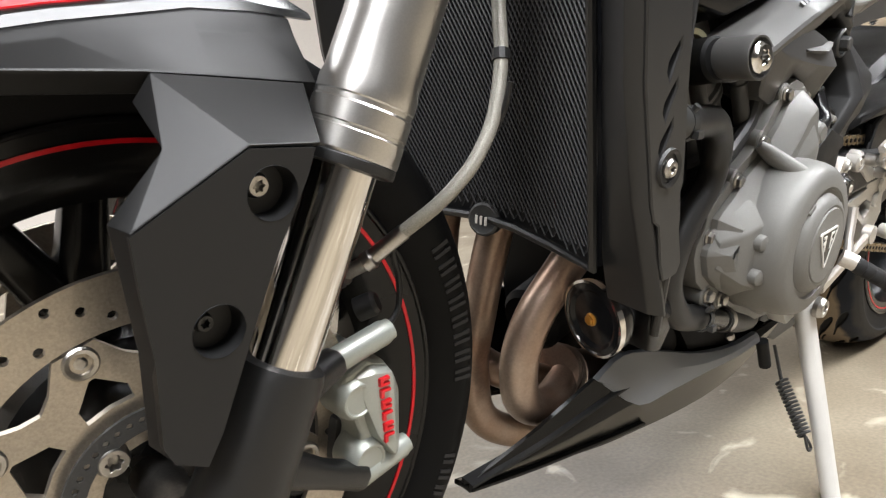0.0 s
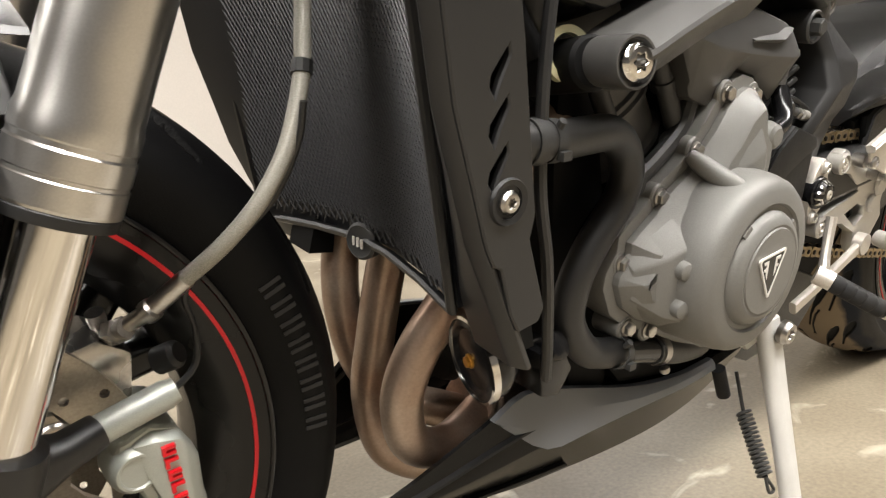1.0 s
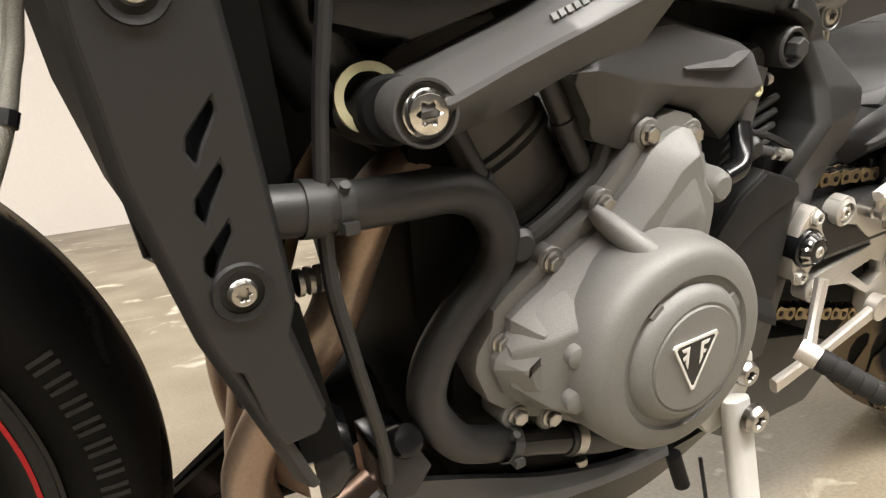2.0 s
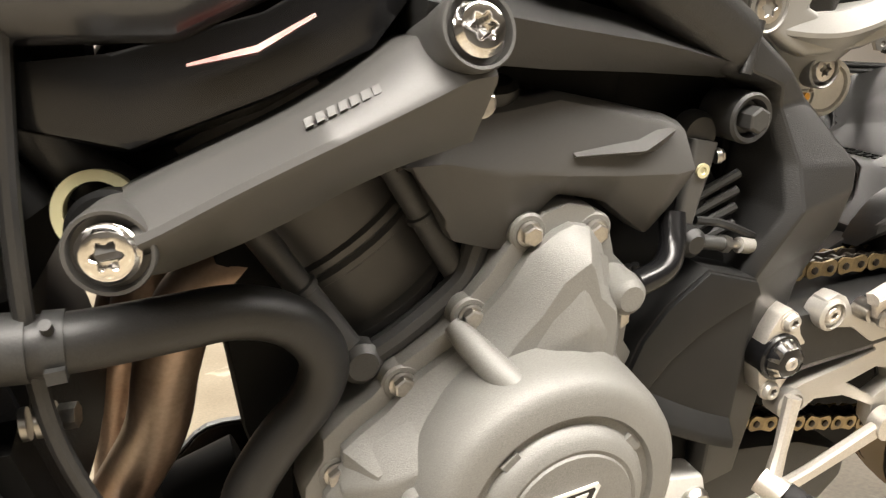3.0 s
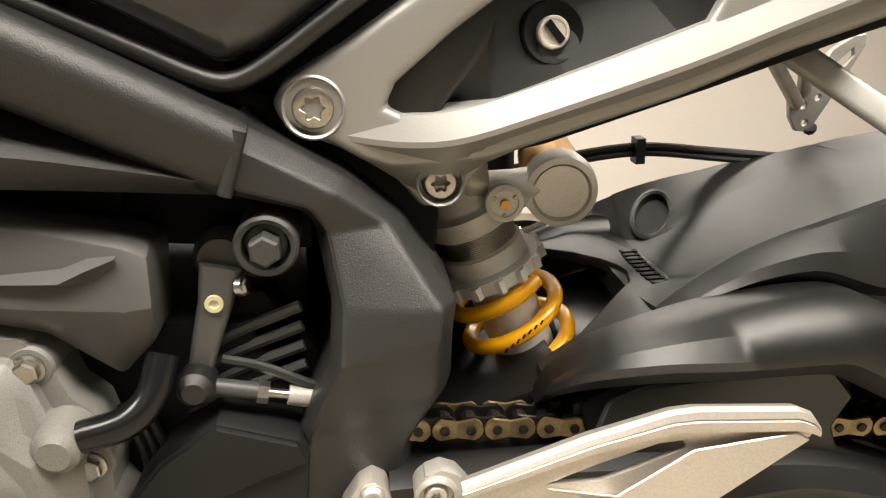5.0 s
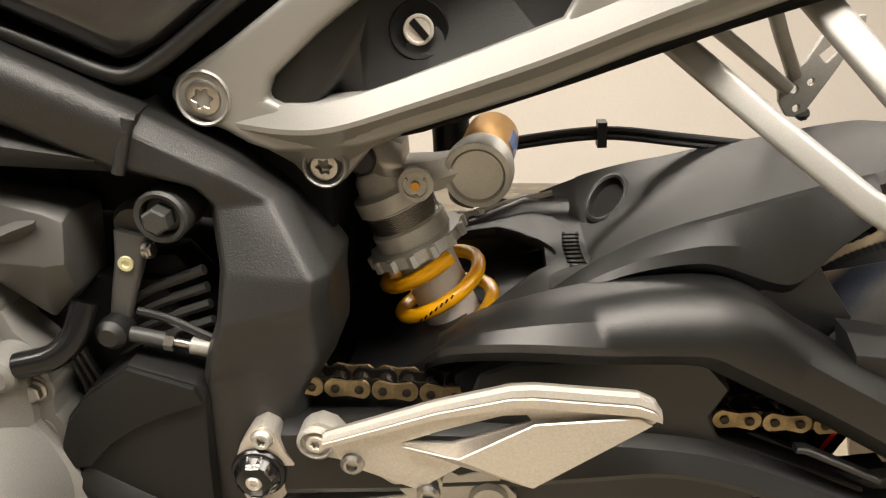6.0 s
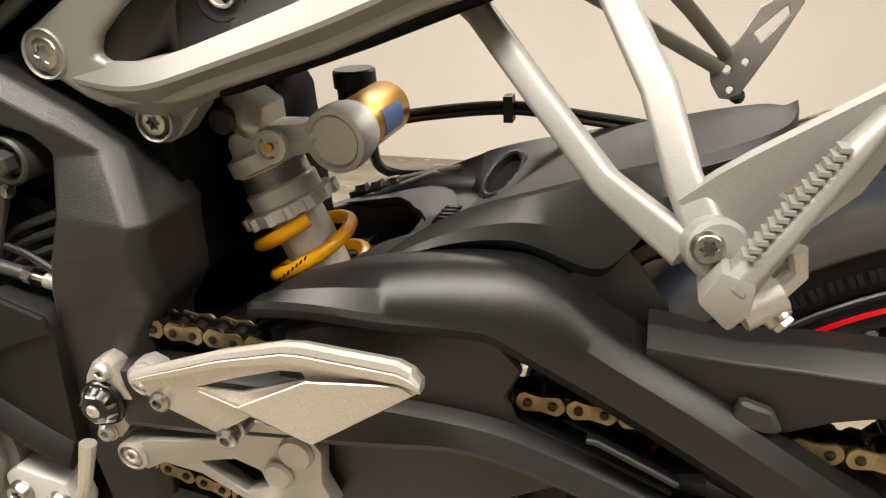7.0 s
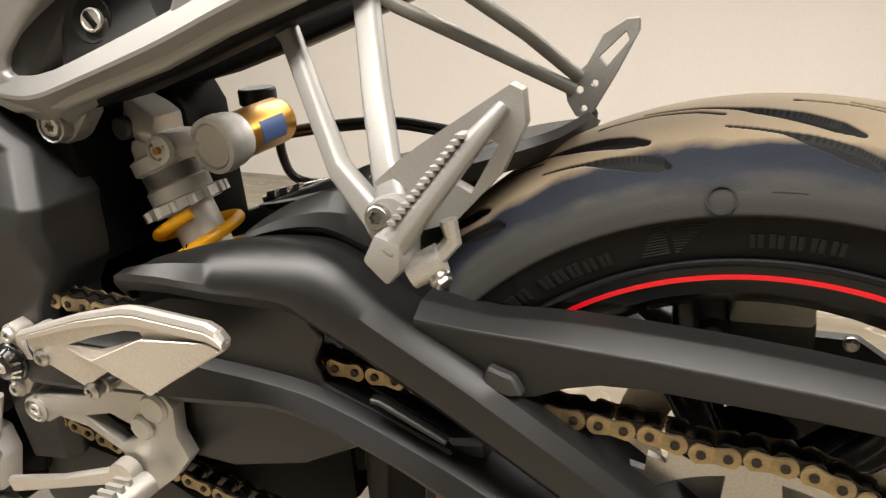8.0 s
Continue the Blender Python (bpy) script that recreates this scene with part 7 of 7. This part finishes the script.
GUARD = [(-1.3900, 0.568), (-1.3520, 0.564), (-1.3570, 0.550), (-1.3760, 0.514), (-1.3940, 0.474), (-1.4170, 0.419), (-1.4270, 0.402), (-1.4440, 0.411), (-1.4490, 0.422), (-1.4480, 0.471), (-1.4510, 0.508), (-1.4525, 0.535)]
bm = B()
plate(bm, GUARD, GY, GY + 0.006, [circle(-1.3785, 0.5435, 0.0145, 24), circle(-1.4140, 0.4770, 0.0145, 24)])
bmesh.ops.dissolve_limit(bm, angle_limit=radians(1), verts=bm.verts, edges=bm.edges)
fp = part("fork_guard", bm, FENDER, fender, "matt graphite fork guard panel")
for x, z in ((-1.3785, 0.5435), (-1.4140, 0.4770)):
    bm = B()
    turned(bm, [(0.0146, 0.0004), (0.0140, -0.003), (0.0136, -0.0135), (1e-4, -0.0145), (1e-4, -0.0165), (0.0152, -0.0165), (0.0154, -0.002)], (x, GY, z), seg=28, closed=True)
    part("bolt_recess", bm, FENDER, fp)
    bolt(fp, (x - 0.004, GY + 0.0120, z + 0.003), r=0.0058 if z > 0.5 else 0.0045, kind="star", mat=STEEL if z > 0.5 else DARK_METAL, h=0.005)
# the folded knee between fender side and fork guard
KNEE = [(-1.4170, -0.0893, 0.6025), (-1.3290, -0.0893, 0.5915), (-1.3480, -0.1335, 0.5660), (-1.3890, -0.1342, 0.5697), (-1.4260, -0.1170, 0.5695), (-1.4255, -0.0840, 0.5880), (-1.4570, -0.1200, 0.5390), (-1.4515, -0.1342, 0.5367), (-1.4500, -0.1180, 0.4715), (-1.4480, -0.1342, 0.4725), (-1.4510, -0.1180, 0.4175), (-1.4450, -0.1342, 0.4130)]
bm = B()
shell(bm, KNEE, [(0, 1, 2, 3), (0, 3, 4), (0, 4, 5), (4, 3, 7), (4, 7, 6), (6, 7, 9, 8), (8, 9, 11, 10)], 0.003)
soften(bm, 0.0008, 2, 14)
part("fender_knee", bm, FENDER, fender, "", sharp=12)
# near-black sheet painted in for the shade between guard and fork
bm = B()
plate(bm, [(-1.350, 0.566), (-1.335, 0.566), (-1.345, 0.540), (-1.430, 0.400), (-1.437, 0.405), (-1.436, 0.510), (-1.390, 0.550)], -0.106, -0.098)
part("guard_shade", bm, DEEP_BLACK, fender)

# ---- radiator, exhaust and belly ----
def rad(y, z, out=0.0):
    return V((-1.064 - 0.95 * y * y - 0.14 * (z - 0.43) - out, y, z))


RZ0, RZ1, RY = 0.428, 0.800, 0.128


def rad_low(y):
    """The lower edge dips at the sides and steps up at the middle."""
    return RZ0 + 0.012 * (1 - abs(y) / RY)


bm = B()
rows = [[rad(y, z) for z in (rad_low(y), 0.55, 0.68, RZ1)] + [rad(y, z) + V((0.03, 0, 0)) for z in (RZ1, 0.68, 0.55, rad_low(y))] for y in np.linspace(-RY, 0.158, 14)]
skin(bm, rows)
CORE = material("radiator_core_fins", (0.010, 0.011, 0.014), 0.5, metal=0.3, grain=0.6, grain_size=700, bump=0.5, stain=0.3)
radiator = part("radiator", bm, CORE, bike, "black radiator behind a mesh stone guard")
# two sets of slanting strands make the diamond mesh
bm = B()
MESH_STEP = 0.0052
for slope in (1, -1):
    c0 = -0.158 * 1.7
    while c0 < (RZ1 - RZ0) + 0.158 * 1.7:
        pts = []
        for y in np.linspace(-RY, 0.158, 30):
            z = RZ0 + c0 + slope * 1.7 * (y - 0.015)
            if rad_low(y) + 0.004 <= z <= 0.735:
                pts.append(rad(y, z, 0.006 + 0.0006 * slope))
        if len(pts) > 1:
            tube(bm, pts, 0.00085, 4, caps=False)
        c0 += MESH_STEP * 1.7
MESH_BLACK = material("black_coated_mesh", (0.045, 0.045, 0.047), 0.34, metal=0.3, stain=0.4, stain_size=20)
tagged(part("stone_guard_mesh", bm, MESH_BLACK, radiator, "fine black diamond mesh"), kind="stuff")
bm = B()
edge = [rad(-RY, z, 0.006) for z in (0.80, 0.65, 0.50, 0.428)] + [rad(y, rad_low(y), 0.006) for y in (-0.08, -0.03, 0.02, 0.08, 0.13, 0.158)] + [rad(0.158, z, 0.006) for z in (0.55, 0.70, 0.80)]
tube(bm, edge, 0.0042, 8)
part("guard_frame", bm, SATIN_BLACK, radiator)
bm = B()
turned(bm, [(0.0165, -0.004), (0.0165, 0.006), (0.014, 0.008), (0.012, 0.007)], rad(0.010, 0.437, 0.004), (-1, -0.3, 0.1), 24)
fix = part("guard_button", bm, DARK_METAL, radiator, "round dark button with worn mark")
bm = B()
for k in range(3):
    p = rad(0.003 + 0.006 * k, 0.437, 0.0125)
    tube(bm, [p + V((0, 0, -0.004)), p + V((0, 0, 0.004))], 0.0014, 6)
part("button_mark", bm, WHITE_MARK, fix)
bm = B()
plate(bm, [(-1.085, 0.405), (-1.060, 0.400), (-1.055, 0.430), (-1.075, 0.440)], 0.085, 0.125)
part("lower_bracket", bm, DEEP_BLACK, radiator)

# side cowls of the radiator
def cowl(side):
    s = side
    bm = B()
    plate(bm, [(-1.150, 0.740), (-1.140, 0.640), (-1.132, 0.585), (-1.118, 0.535), (-1.108, 0.498), (-1.102, 0.485), (-1.096, 0.482), (-1.087, 0.448), (-1.080, 0.434), (-1.062, 0.436), (-1.057, 0.445), (-1.072, 0.496), (-1.068, 0.512), (-1.072, 0.545), (-1.080, 0.610), (-1.088, 0.665), (-1.092, 0.740)], min(s * 0.190, s * 0.184), max(s * 0.190, s * 0.184),
          [[(-1.0935, 0.615 - dz), (-1.0925, 0.610 - dz), (-1.1000, 0.5965 - dz), (-1.1035, 0.5875 - dz), (-1.1070, 0.5935 - dz), (-1.1060, 0.6000 - dz)] for dz in (0.0, 0.0275, 0.055)])
    soften(bm, 0.0012, 1, 40)
    c = part("radiator_cowl", bm, COWL, bike, "matt black radiator cowl with three slots")
    bm = B()
    skin(bm, [[V((x1, s * 0.188, z)), V((x1 - 0.006, s * 0.176, z)), V((xe, s * 0.134, z)), V((xe + 0.006, s * 0.134, z)), V((x1 + 0.002, s * 0.176, z)), V((x1 + 0.006, s * 0.186, z))] for z, x1, xe in ((0.740, -1.150, -1.128), (0.640, -1.140, -1.112), (0.585, -1.132, -1.104), (0.535, -1.118, -1.097), (0.498, -1.108, -1.091), (0.440, -1.084, -1.083), (0.400, -1.068, -1.070))])
    soften(bm, 0.002, 2, 25)
    part("cowl_front", bm, COWL, c)
    bm = B()
    skin(bm, [[V((x, s * 0.186, z)), V((x + 0.004, s * 0.180, z)), V((x - 0.002, s * 0.140, z)), V((x - 0.008, s * 0.140, z))] for x, z in ((-1.092, 0.740), (-1.088, 0.665), (-1.080, 0.610), (-1.072, 0.545), (-1.068, 0.512), (-1.072, 0.496), (-1.058, 0.445))])
    part("cowl_back", bm, BLACK_PLASTIC, c)
    for p in ((-1.092, s * 0.190, 0.525), (-1.117, s * 0.190, 0.660)):
        bm = B()
        turned(bm, [(0.0150, 0.0), (0.0140, 0.0022), (0.0105, 0.001), (0.0100, -0.004)], p, (0, s, 0), 28)
        part("bolt_dish", bm, BLACK_PLASTIC, c)
        bolt(c, p, (0, s, 0), r=0.0060, kind="star", mat=STEEL, h=0.004)
    return c


cowl(-1)
cowl(1)
bm = B()
plate(bm, [(-1.078, 0.50), (-1.058, 0.50), (-1.040, 0.40), (-1.065, 0.40)], -0.165, -0.135)
part("cowl_stay", bm, DEEP_BLACK, bike)
bm = B()
for k in range(3):
    turned(bm, [(0.008, 0), (0.008, 0.003)], (-1.054 + 0.006 * k, -0.150, 0.505), (1, 0, 0), 14)
turned(bm, [(0.0062, 0), (0.0062, 0.008)], (-1.038, -0.150, 0.505), (1, -0.2, 0), 6)
part("cowl_bolt", bm, STEEL, bike)

# exhaust headers
def header(pts, name, label, r=0.0188):
    bm = B()
    tube(bm, curve(pts, 7), r, 22)
    return part(name, bm, BRONZE, bike, label)


header([(-0.930, -0.080, 0.545), (-0.952, -0.082, 0.538), (-0.976, -0.082, 0.518), (-0.992, -0.078, 0.482), (-1.006, -0.068, 0.435), (-1.034, -0.055, 0.388), (-1.060, -0.048, 0.350), (-1.076, -0.047, 0.310), (-1.068, -0.045, 0.264), (-1.034, -0.040, 0.238), (-0.995, -0.030, 0.234), (-0.940, -0.005, 0.235)], "exhaust_header", "bronze heat-stained exhaust header pipe")
header([(-0.985, 0.030, 0.540), (-1.010, 0.032, 0.470), (-1.032, 0.035, 0.400), (-1.048, 0.036, 0.325), (-1.056, 0.037, 0.265), (-1.042, 0.036, 0.198), (-0.996, 0.030, 0.160), (-0.945, 0.020, 0.150), (-0.900, 0.01, 0.16)], "exhaust_header", "bronze heat-stained exhaust header pipe")
header([(-0.985, 0.110, 0.540), (-1.025, 0.106, 0.450), (-1.044, 0.100, 0.390), (-1.050, 0.090, 0.330), (-1.042, 0.070, 0.275), (-1.018, 0.040, 0.245), (-0.990, 0.008, 0.236), (-0.955, -0.006, 0.222)], "exhaust_header", "bronze heat-stained exhaust header pipe")
header([(-0.965, -0.010, 0.240), (-0.940, 0.0, 0.225), (-0.900, 0.005, 0.205), (-0.830, 0.01, 0.19)], "exhaust_collector", "bronze exhaust collector", 0.034)
bm = B()
for d in (0.0, 0.008):
    turned(bm, [(0.030, -0.003), (0.0325, 0.0), (0.030, 0.003)], (-0.968 + d, -0.008, 0.243 - d * 0.5), (1, 0.15, -0.5), 28)
part("collector_weld", bm, BRONZE, bike)
# filter and block front behind the headers, the front extended as near-black backing
bm = B()
turned(bm, [(0.036, 0.0), (0.036, 0.055), (0.030, 0.062), (0.02, 0.062)], (-0.955, 0.0, 0.33), (-1, -0.05, -0.25), 32)
part("oil_filter", bm, DEEP_BLACK, bike, "black oil filter")
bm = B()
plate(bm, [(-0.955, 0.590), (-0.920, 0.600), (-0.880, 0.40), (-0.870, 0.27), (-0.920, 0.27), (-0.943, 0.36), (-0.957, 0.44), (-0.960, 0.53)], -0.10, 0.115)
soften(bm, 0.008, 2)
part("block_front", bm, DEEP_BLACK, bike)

# horn
HA = V((-0.95, 0.18, -0.10)).normalized()
HC = V((-1.048, -0.108, 0.366))
bm = B()
turned(bm, [(0.022, -0.030), (0.034, -0.014), (0.0355, -0.002), (0.0345, 0.002), (0.029, 0.003), (0.025, 0.0005), (0.015, 0.002), (0.008, 0.003)], HC, HA, 44)
horn = part("horn", bm, GLOSS_BLACK, bike, "round gloss black horn with chrome rim")
bm = B()
turned(bm, [(0.0345, -0.004), (0.0370, -0.003), (0.0370, 0.003), (0.0345, 0.0036)], HC, HA, 48, closed=True)
part("horn_rim", bm, CHROME, horn)
bolt(horn, HC + HA * 0.003, HA, r=0.005, kind="hex", mat=GOLD)
bm = B()
plate(bm, [(-1.010, 0.372), (-0.985, 0.372), (-0.970, 0.345), (-0.985, 0.325), (-1.005, 0.330)], -0.142, -0.10)
turned(bm, [(0.012, 0), (0.012, 0.022)], (-0.992, -0.125, 0.362), (0.2, -0.8, 0.5), 16)
soften(bm, 0.003, 2)
part("horn_plug", bm, GLOSS_BLACK, bike, "black horn connector and bracket")

# belly pan
BELLY = material("dark_belly_plastic", (0.15, 0.157, 0.168), 0.36, grain=0.2, grain_size=2200, bump=0.06, stain=0.3, stain_size=8)
SKIRT = material("gloss_black_skirt", (0.006, 0.006, 0.006), 0.20, stain=0.3, spec=0.28)
TOP = [(-1.150, 0.058, 0.212), (-1.080, 0.076, 0.246), (-1.010, 0.091, 0.284), (-0.980, 0.0975, 0.302), (-0.930, 0.105, 0.292), (-0.850, 0.112, 0.266), (-0.780, 0.117, 0.254), (-0.720, 0.119, 0.254), (-0.665, 0.120, 0.257)]
KEEL = [(-1.152, 0.058, 0.208), (-1.085, 0.082, 0.222), (-1.025, 0.100, 0.236), (-0.966, 0.1115, 0.246), (-0.920, 0.117, 0.2465), (-0.850, 0.121, 0.246), (-0.780, 0.124, 0.243), (-0.720, 0.124, 0.243), (-0.665, 0.123, 0.248)]
SOLE = [(-1.150, 0.056, 0.203), (-1.080, 0.064, 0.192), (-1.020, 0.070, 0.184), (-0.966, 0.078, 0.179), (-0.920, 0.084, 0.178), (-0.850, 0.094, 0.179), (-0.780, 0.102, 0.184), (-0.720, 0.110, 0.202), (-0.665, 0.120, 0.240)]
for s, nm in ((-1, "left half"), (1, "right half")):
    def side(line, dy=0.0, dz=0.0, dx=0.0):
        return [(x + dx, 0.015 + s * (y + 0.015 + dy), z + dz) for x, y, z in line]

    def inner(x, y):
        """The halves part towards the front."""
        return (y - 0.004) * min(max((-0.90 - x) / 0.08, 0), 1)

    bm = B()
    loft(bm, [side(TOP), side(KEEL, 0, 0.003), side(KEEL, -0.001), side(SOLE, 0, 0.002), side(SOLE, -0.004, -0.001), [(x, 0.015 + s * inner(x, y), z - 0.003) for x, y, z in SOLE], [(x, 0.015 + s * inner(x, y), z + 0.002) for x, y, z in SOLE], side(SOLE, -0.008, 0.006), side(KEEL, -0.007, 0.002), side(TOP, -0.006, -0.002)], 4)
    pan = part("belly_pan", bm, SKIRT, bike, "gloss and satin black belly pan, " + nm, sharp=24)
    # the satin panel on its flank, with a slanting front edge and a soft fold
    upper = [(-1.012, 0.0915, 0.2835), (-0.980, 0.0980, 0.3025), (-0.930, 0.1055, 0.2930), (-0.850, 0.1125, 0.2668), (-0.780, 0.1175, 0.2545), (-0.722, 0.1195, 0.2545)]
    fold = [(-1.006, 0.0945, 0.2800), (-0.974, 0.1080, 0.2720), (-0.915, 0.1145, 0.2700), (-0.845, 0.1200, 0.2560), (-0.780, 0.1225, 0.2500), (-0.722, 0.1225, 0.2510)]
    lower = [(-1.004, 0.0950, 0.2760), (-0.966, 0.1130, 0.2470), (-0.915, 0.1190, 0.2470), (-0.845, 0.1230, 0.2465), (-0.780, 0.1255, 0.2440), (-0.722, 0.1250, 0.2445)]
    bm = B()
    loft(bm, [side(upper, 0.0025), side(fold, 0.0030), side(lower, 0.0022), side(lower, -0.004), side(upper, -0.004)], 3)
    part("belly_panel", bm, BELLY, pan, "dark grey satin side panel", sharp=14)
    for f0, nm2 in ((0.34, "upper_vane"), (0.72, "lower_vane")):
        bm = B()
        mid = [tuple(V(a).lerp(V(c), f0)) for a, c in zip(KEEL[:4] if f0 < 0.5 else KEEL[:5], SOLE)] if f0 > 0.5 else [tuple(V(a).lerp(V(c), 0.55)) for a, c in zip(TOP[:4], KEEL)]
        loft(bm, [side(mid, 0.005, 0.002), side(mid, 0.006, 0.0), side(mid, 0.001, -0.003), side(mid, -0.010, -0.002), side(mid, -0.010, 0.004)], 3)
        part(nm2, bm, SATIN_BLACK, pan)
bm = B()
tube(bm, [(-0.718, -0.128, 0.244), (-0.706, -0.132, 0.208)], 0.0075, 12)
part("stand_stop", bm, RUBBER, bike, "rubber side-stand stop")

# side stand
bm = B()
beam(bm, [(-0.672, -0.150, 0.300, 0.014, 0.009), (-0.671, -0.158, 0.262, 0.016, 0.010), (-0.676, -0.185, 0.185, 0.0135, 0.010), (-0.684, -0.222, 0.080, 0.0125, 0.010), (-0.694, -0.262, -0.032, 0.0125, 0.010), (-0.698, -0.276, -0.068, 0.013, 0.011)], 0.32)
soften(bm, 0.003, 2, 20)
stand = part("side_stand", bm, STAND, bike, "silver painted side stand, lowered")
bm = B()
beam(bm, [(-0.735, -0.290, -0.0755, 0.004, 0.020), (-0.665, -0.285, -0.0745, 0.004, 0.022)])
part("stand_foot", bm, STAND, stand)
bm = B()
plate(bm, [(-0.705, 0.335), (-0.690, 0.345), (-0.645, 0.335), (-0.640, 0.310), (-0.655, 0.270), (-0.690, 0.262), (-0.705, 0.280)], -0.143, -0.118)
soften(bm, 0.004, 2)
part("stand_bracket", bm, STAND, stand)
for p, r in (((-0.690, -0.143, 0.322), 0.009), ((-0.654, -0.143, 0.316), 0.010), ((-0.668, -0.168, 0.288), 0.011)):
    bolt(stand, p, r=r, kind="star", mat=STEEL, h=0.008)
bm = B()
pts = []
a, c = V((-0.6880, -0.148, 0.187)), V((-0.7090, -0.194, 0.138))
uu, vv, ww = frame_of(c - a)
for k in range(15 * 10):
    q = 2 * math.pi * k / 10
    pts.append(a.lerp(c, k / 149) + 0.0072 * (math.cos(q) * uu + math.sin(q) * vv))
tube(bm, pts, 0.0019, 6)
tube(bm, [a, V((-0.683, -0.130, 0.228))], 0.0022, 6)
tube(bm, curve([c, c + V((0.008, -0.004, -0.012)), c + V((0.012, -0.006, -0.020)), c + V((0.002, -0.006, -0.018)), c]), 0.0019, 6)
part("stand_spring", bm, DARK_METAL, stand, "dirty coiled stand spring")
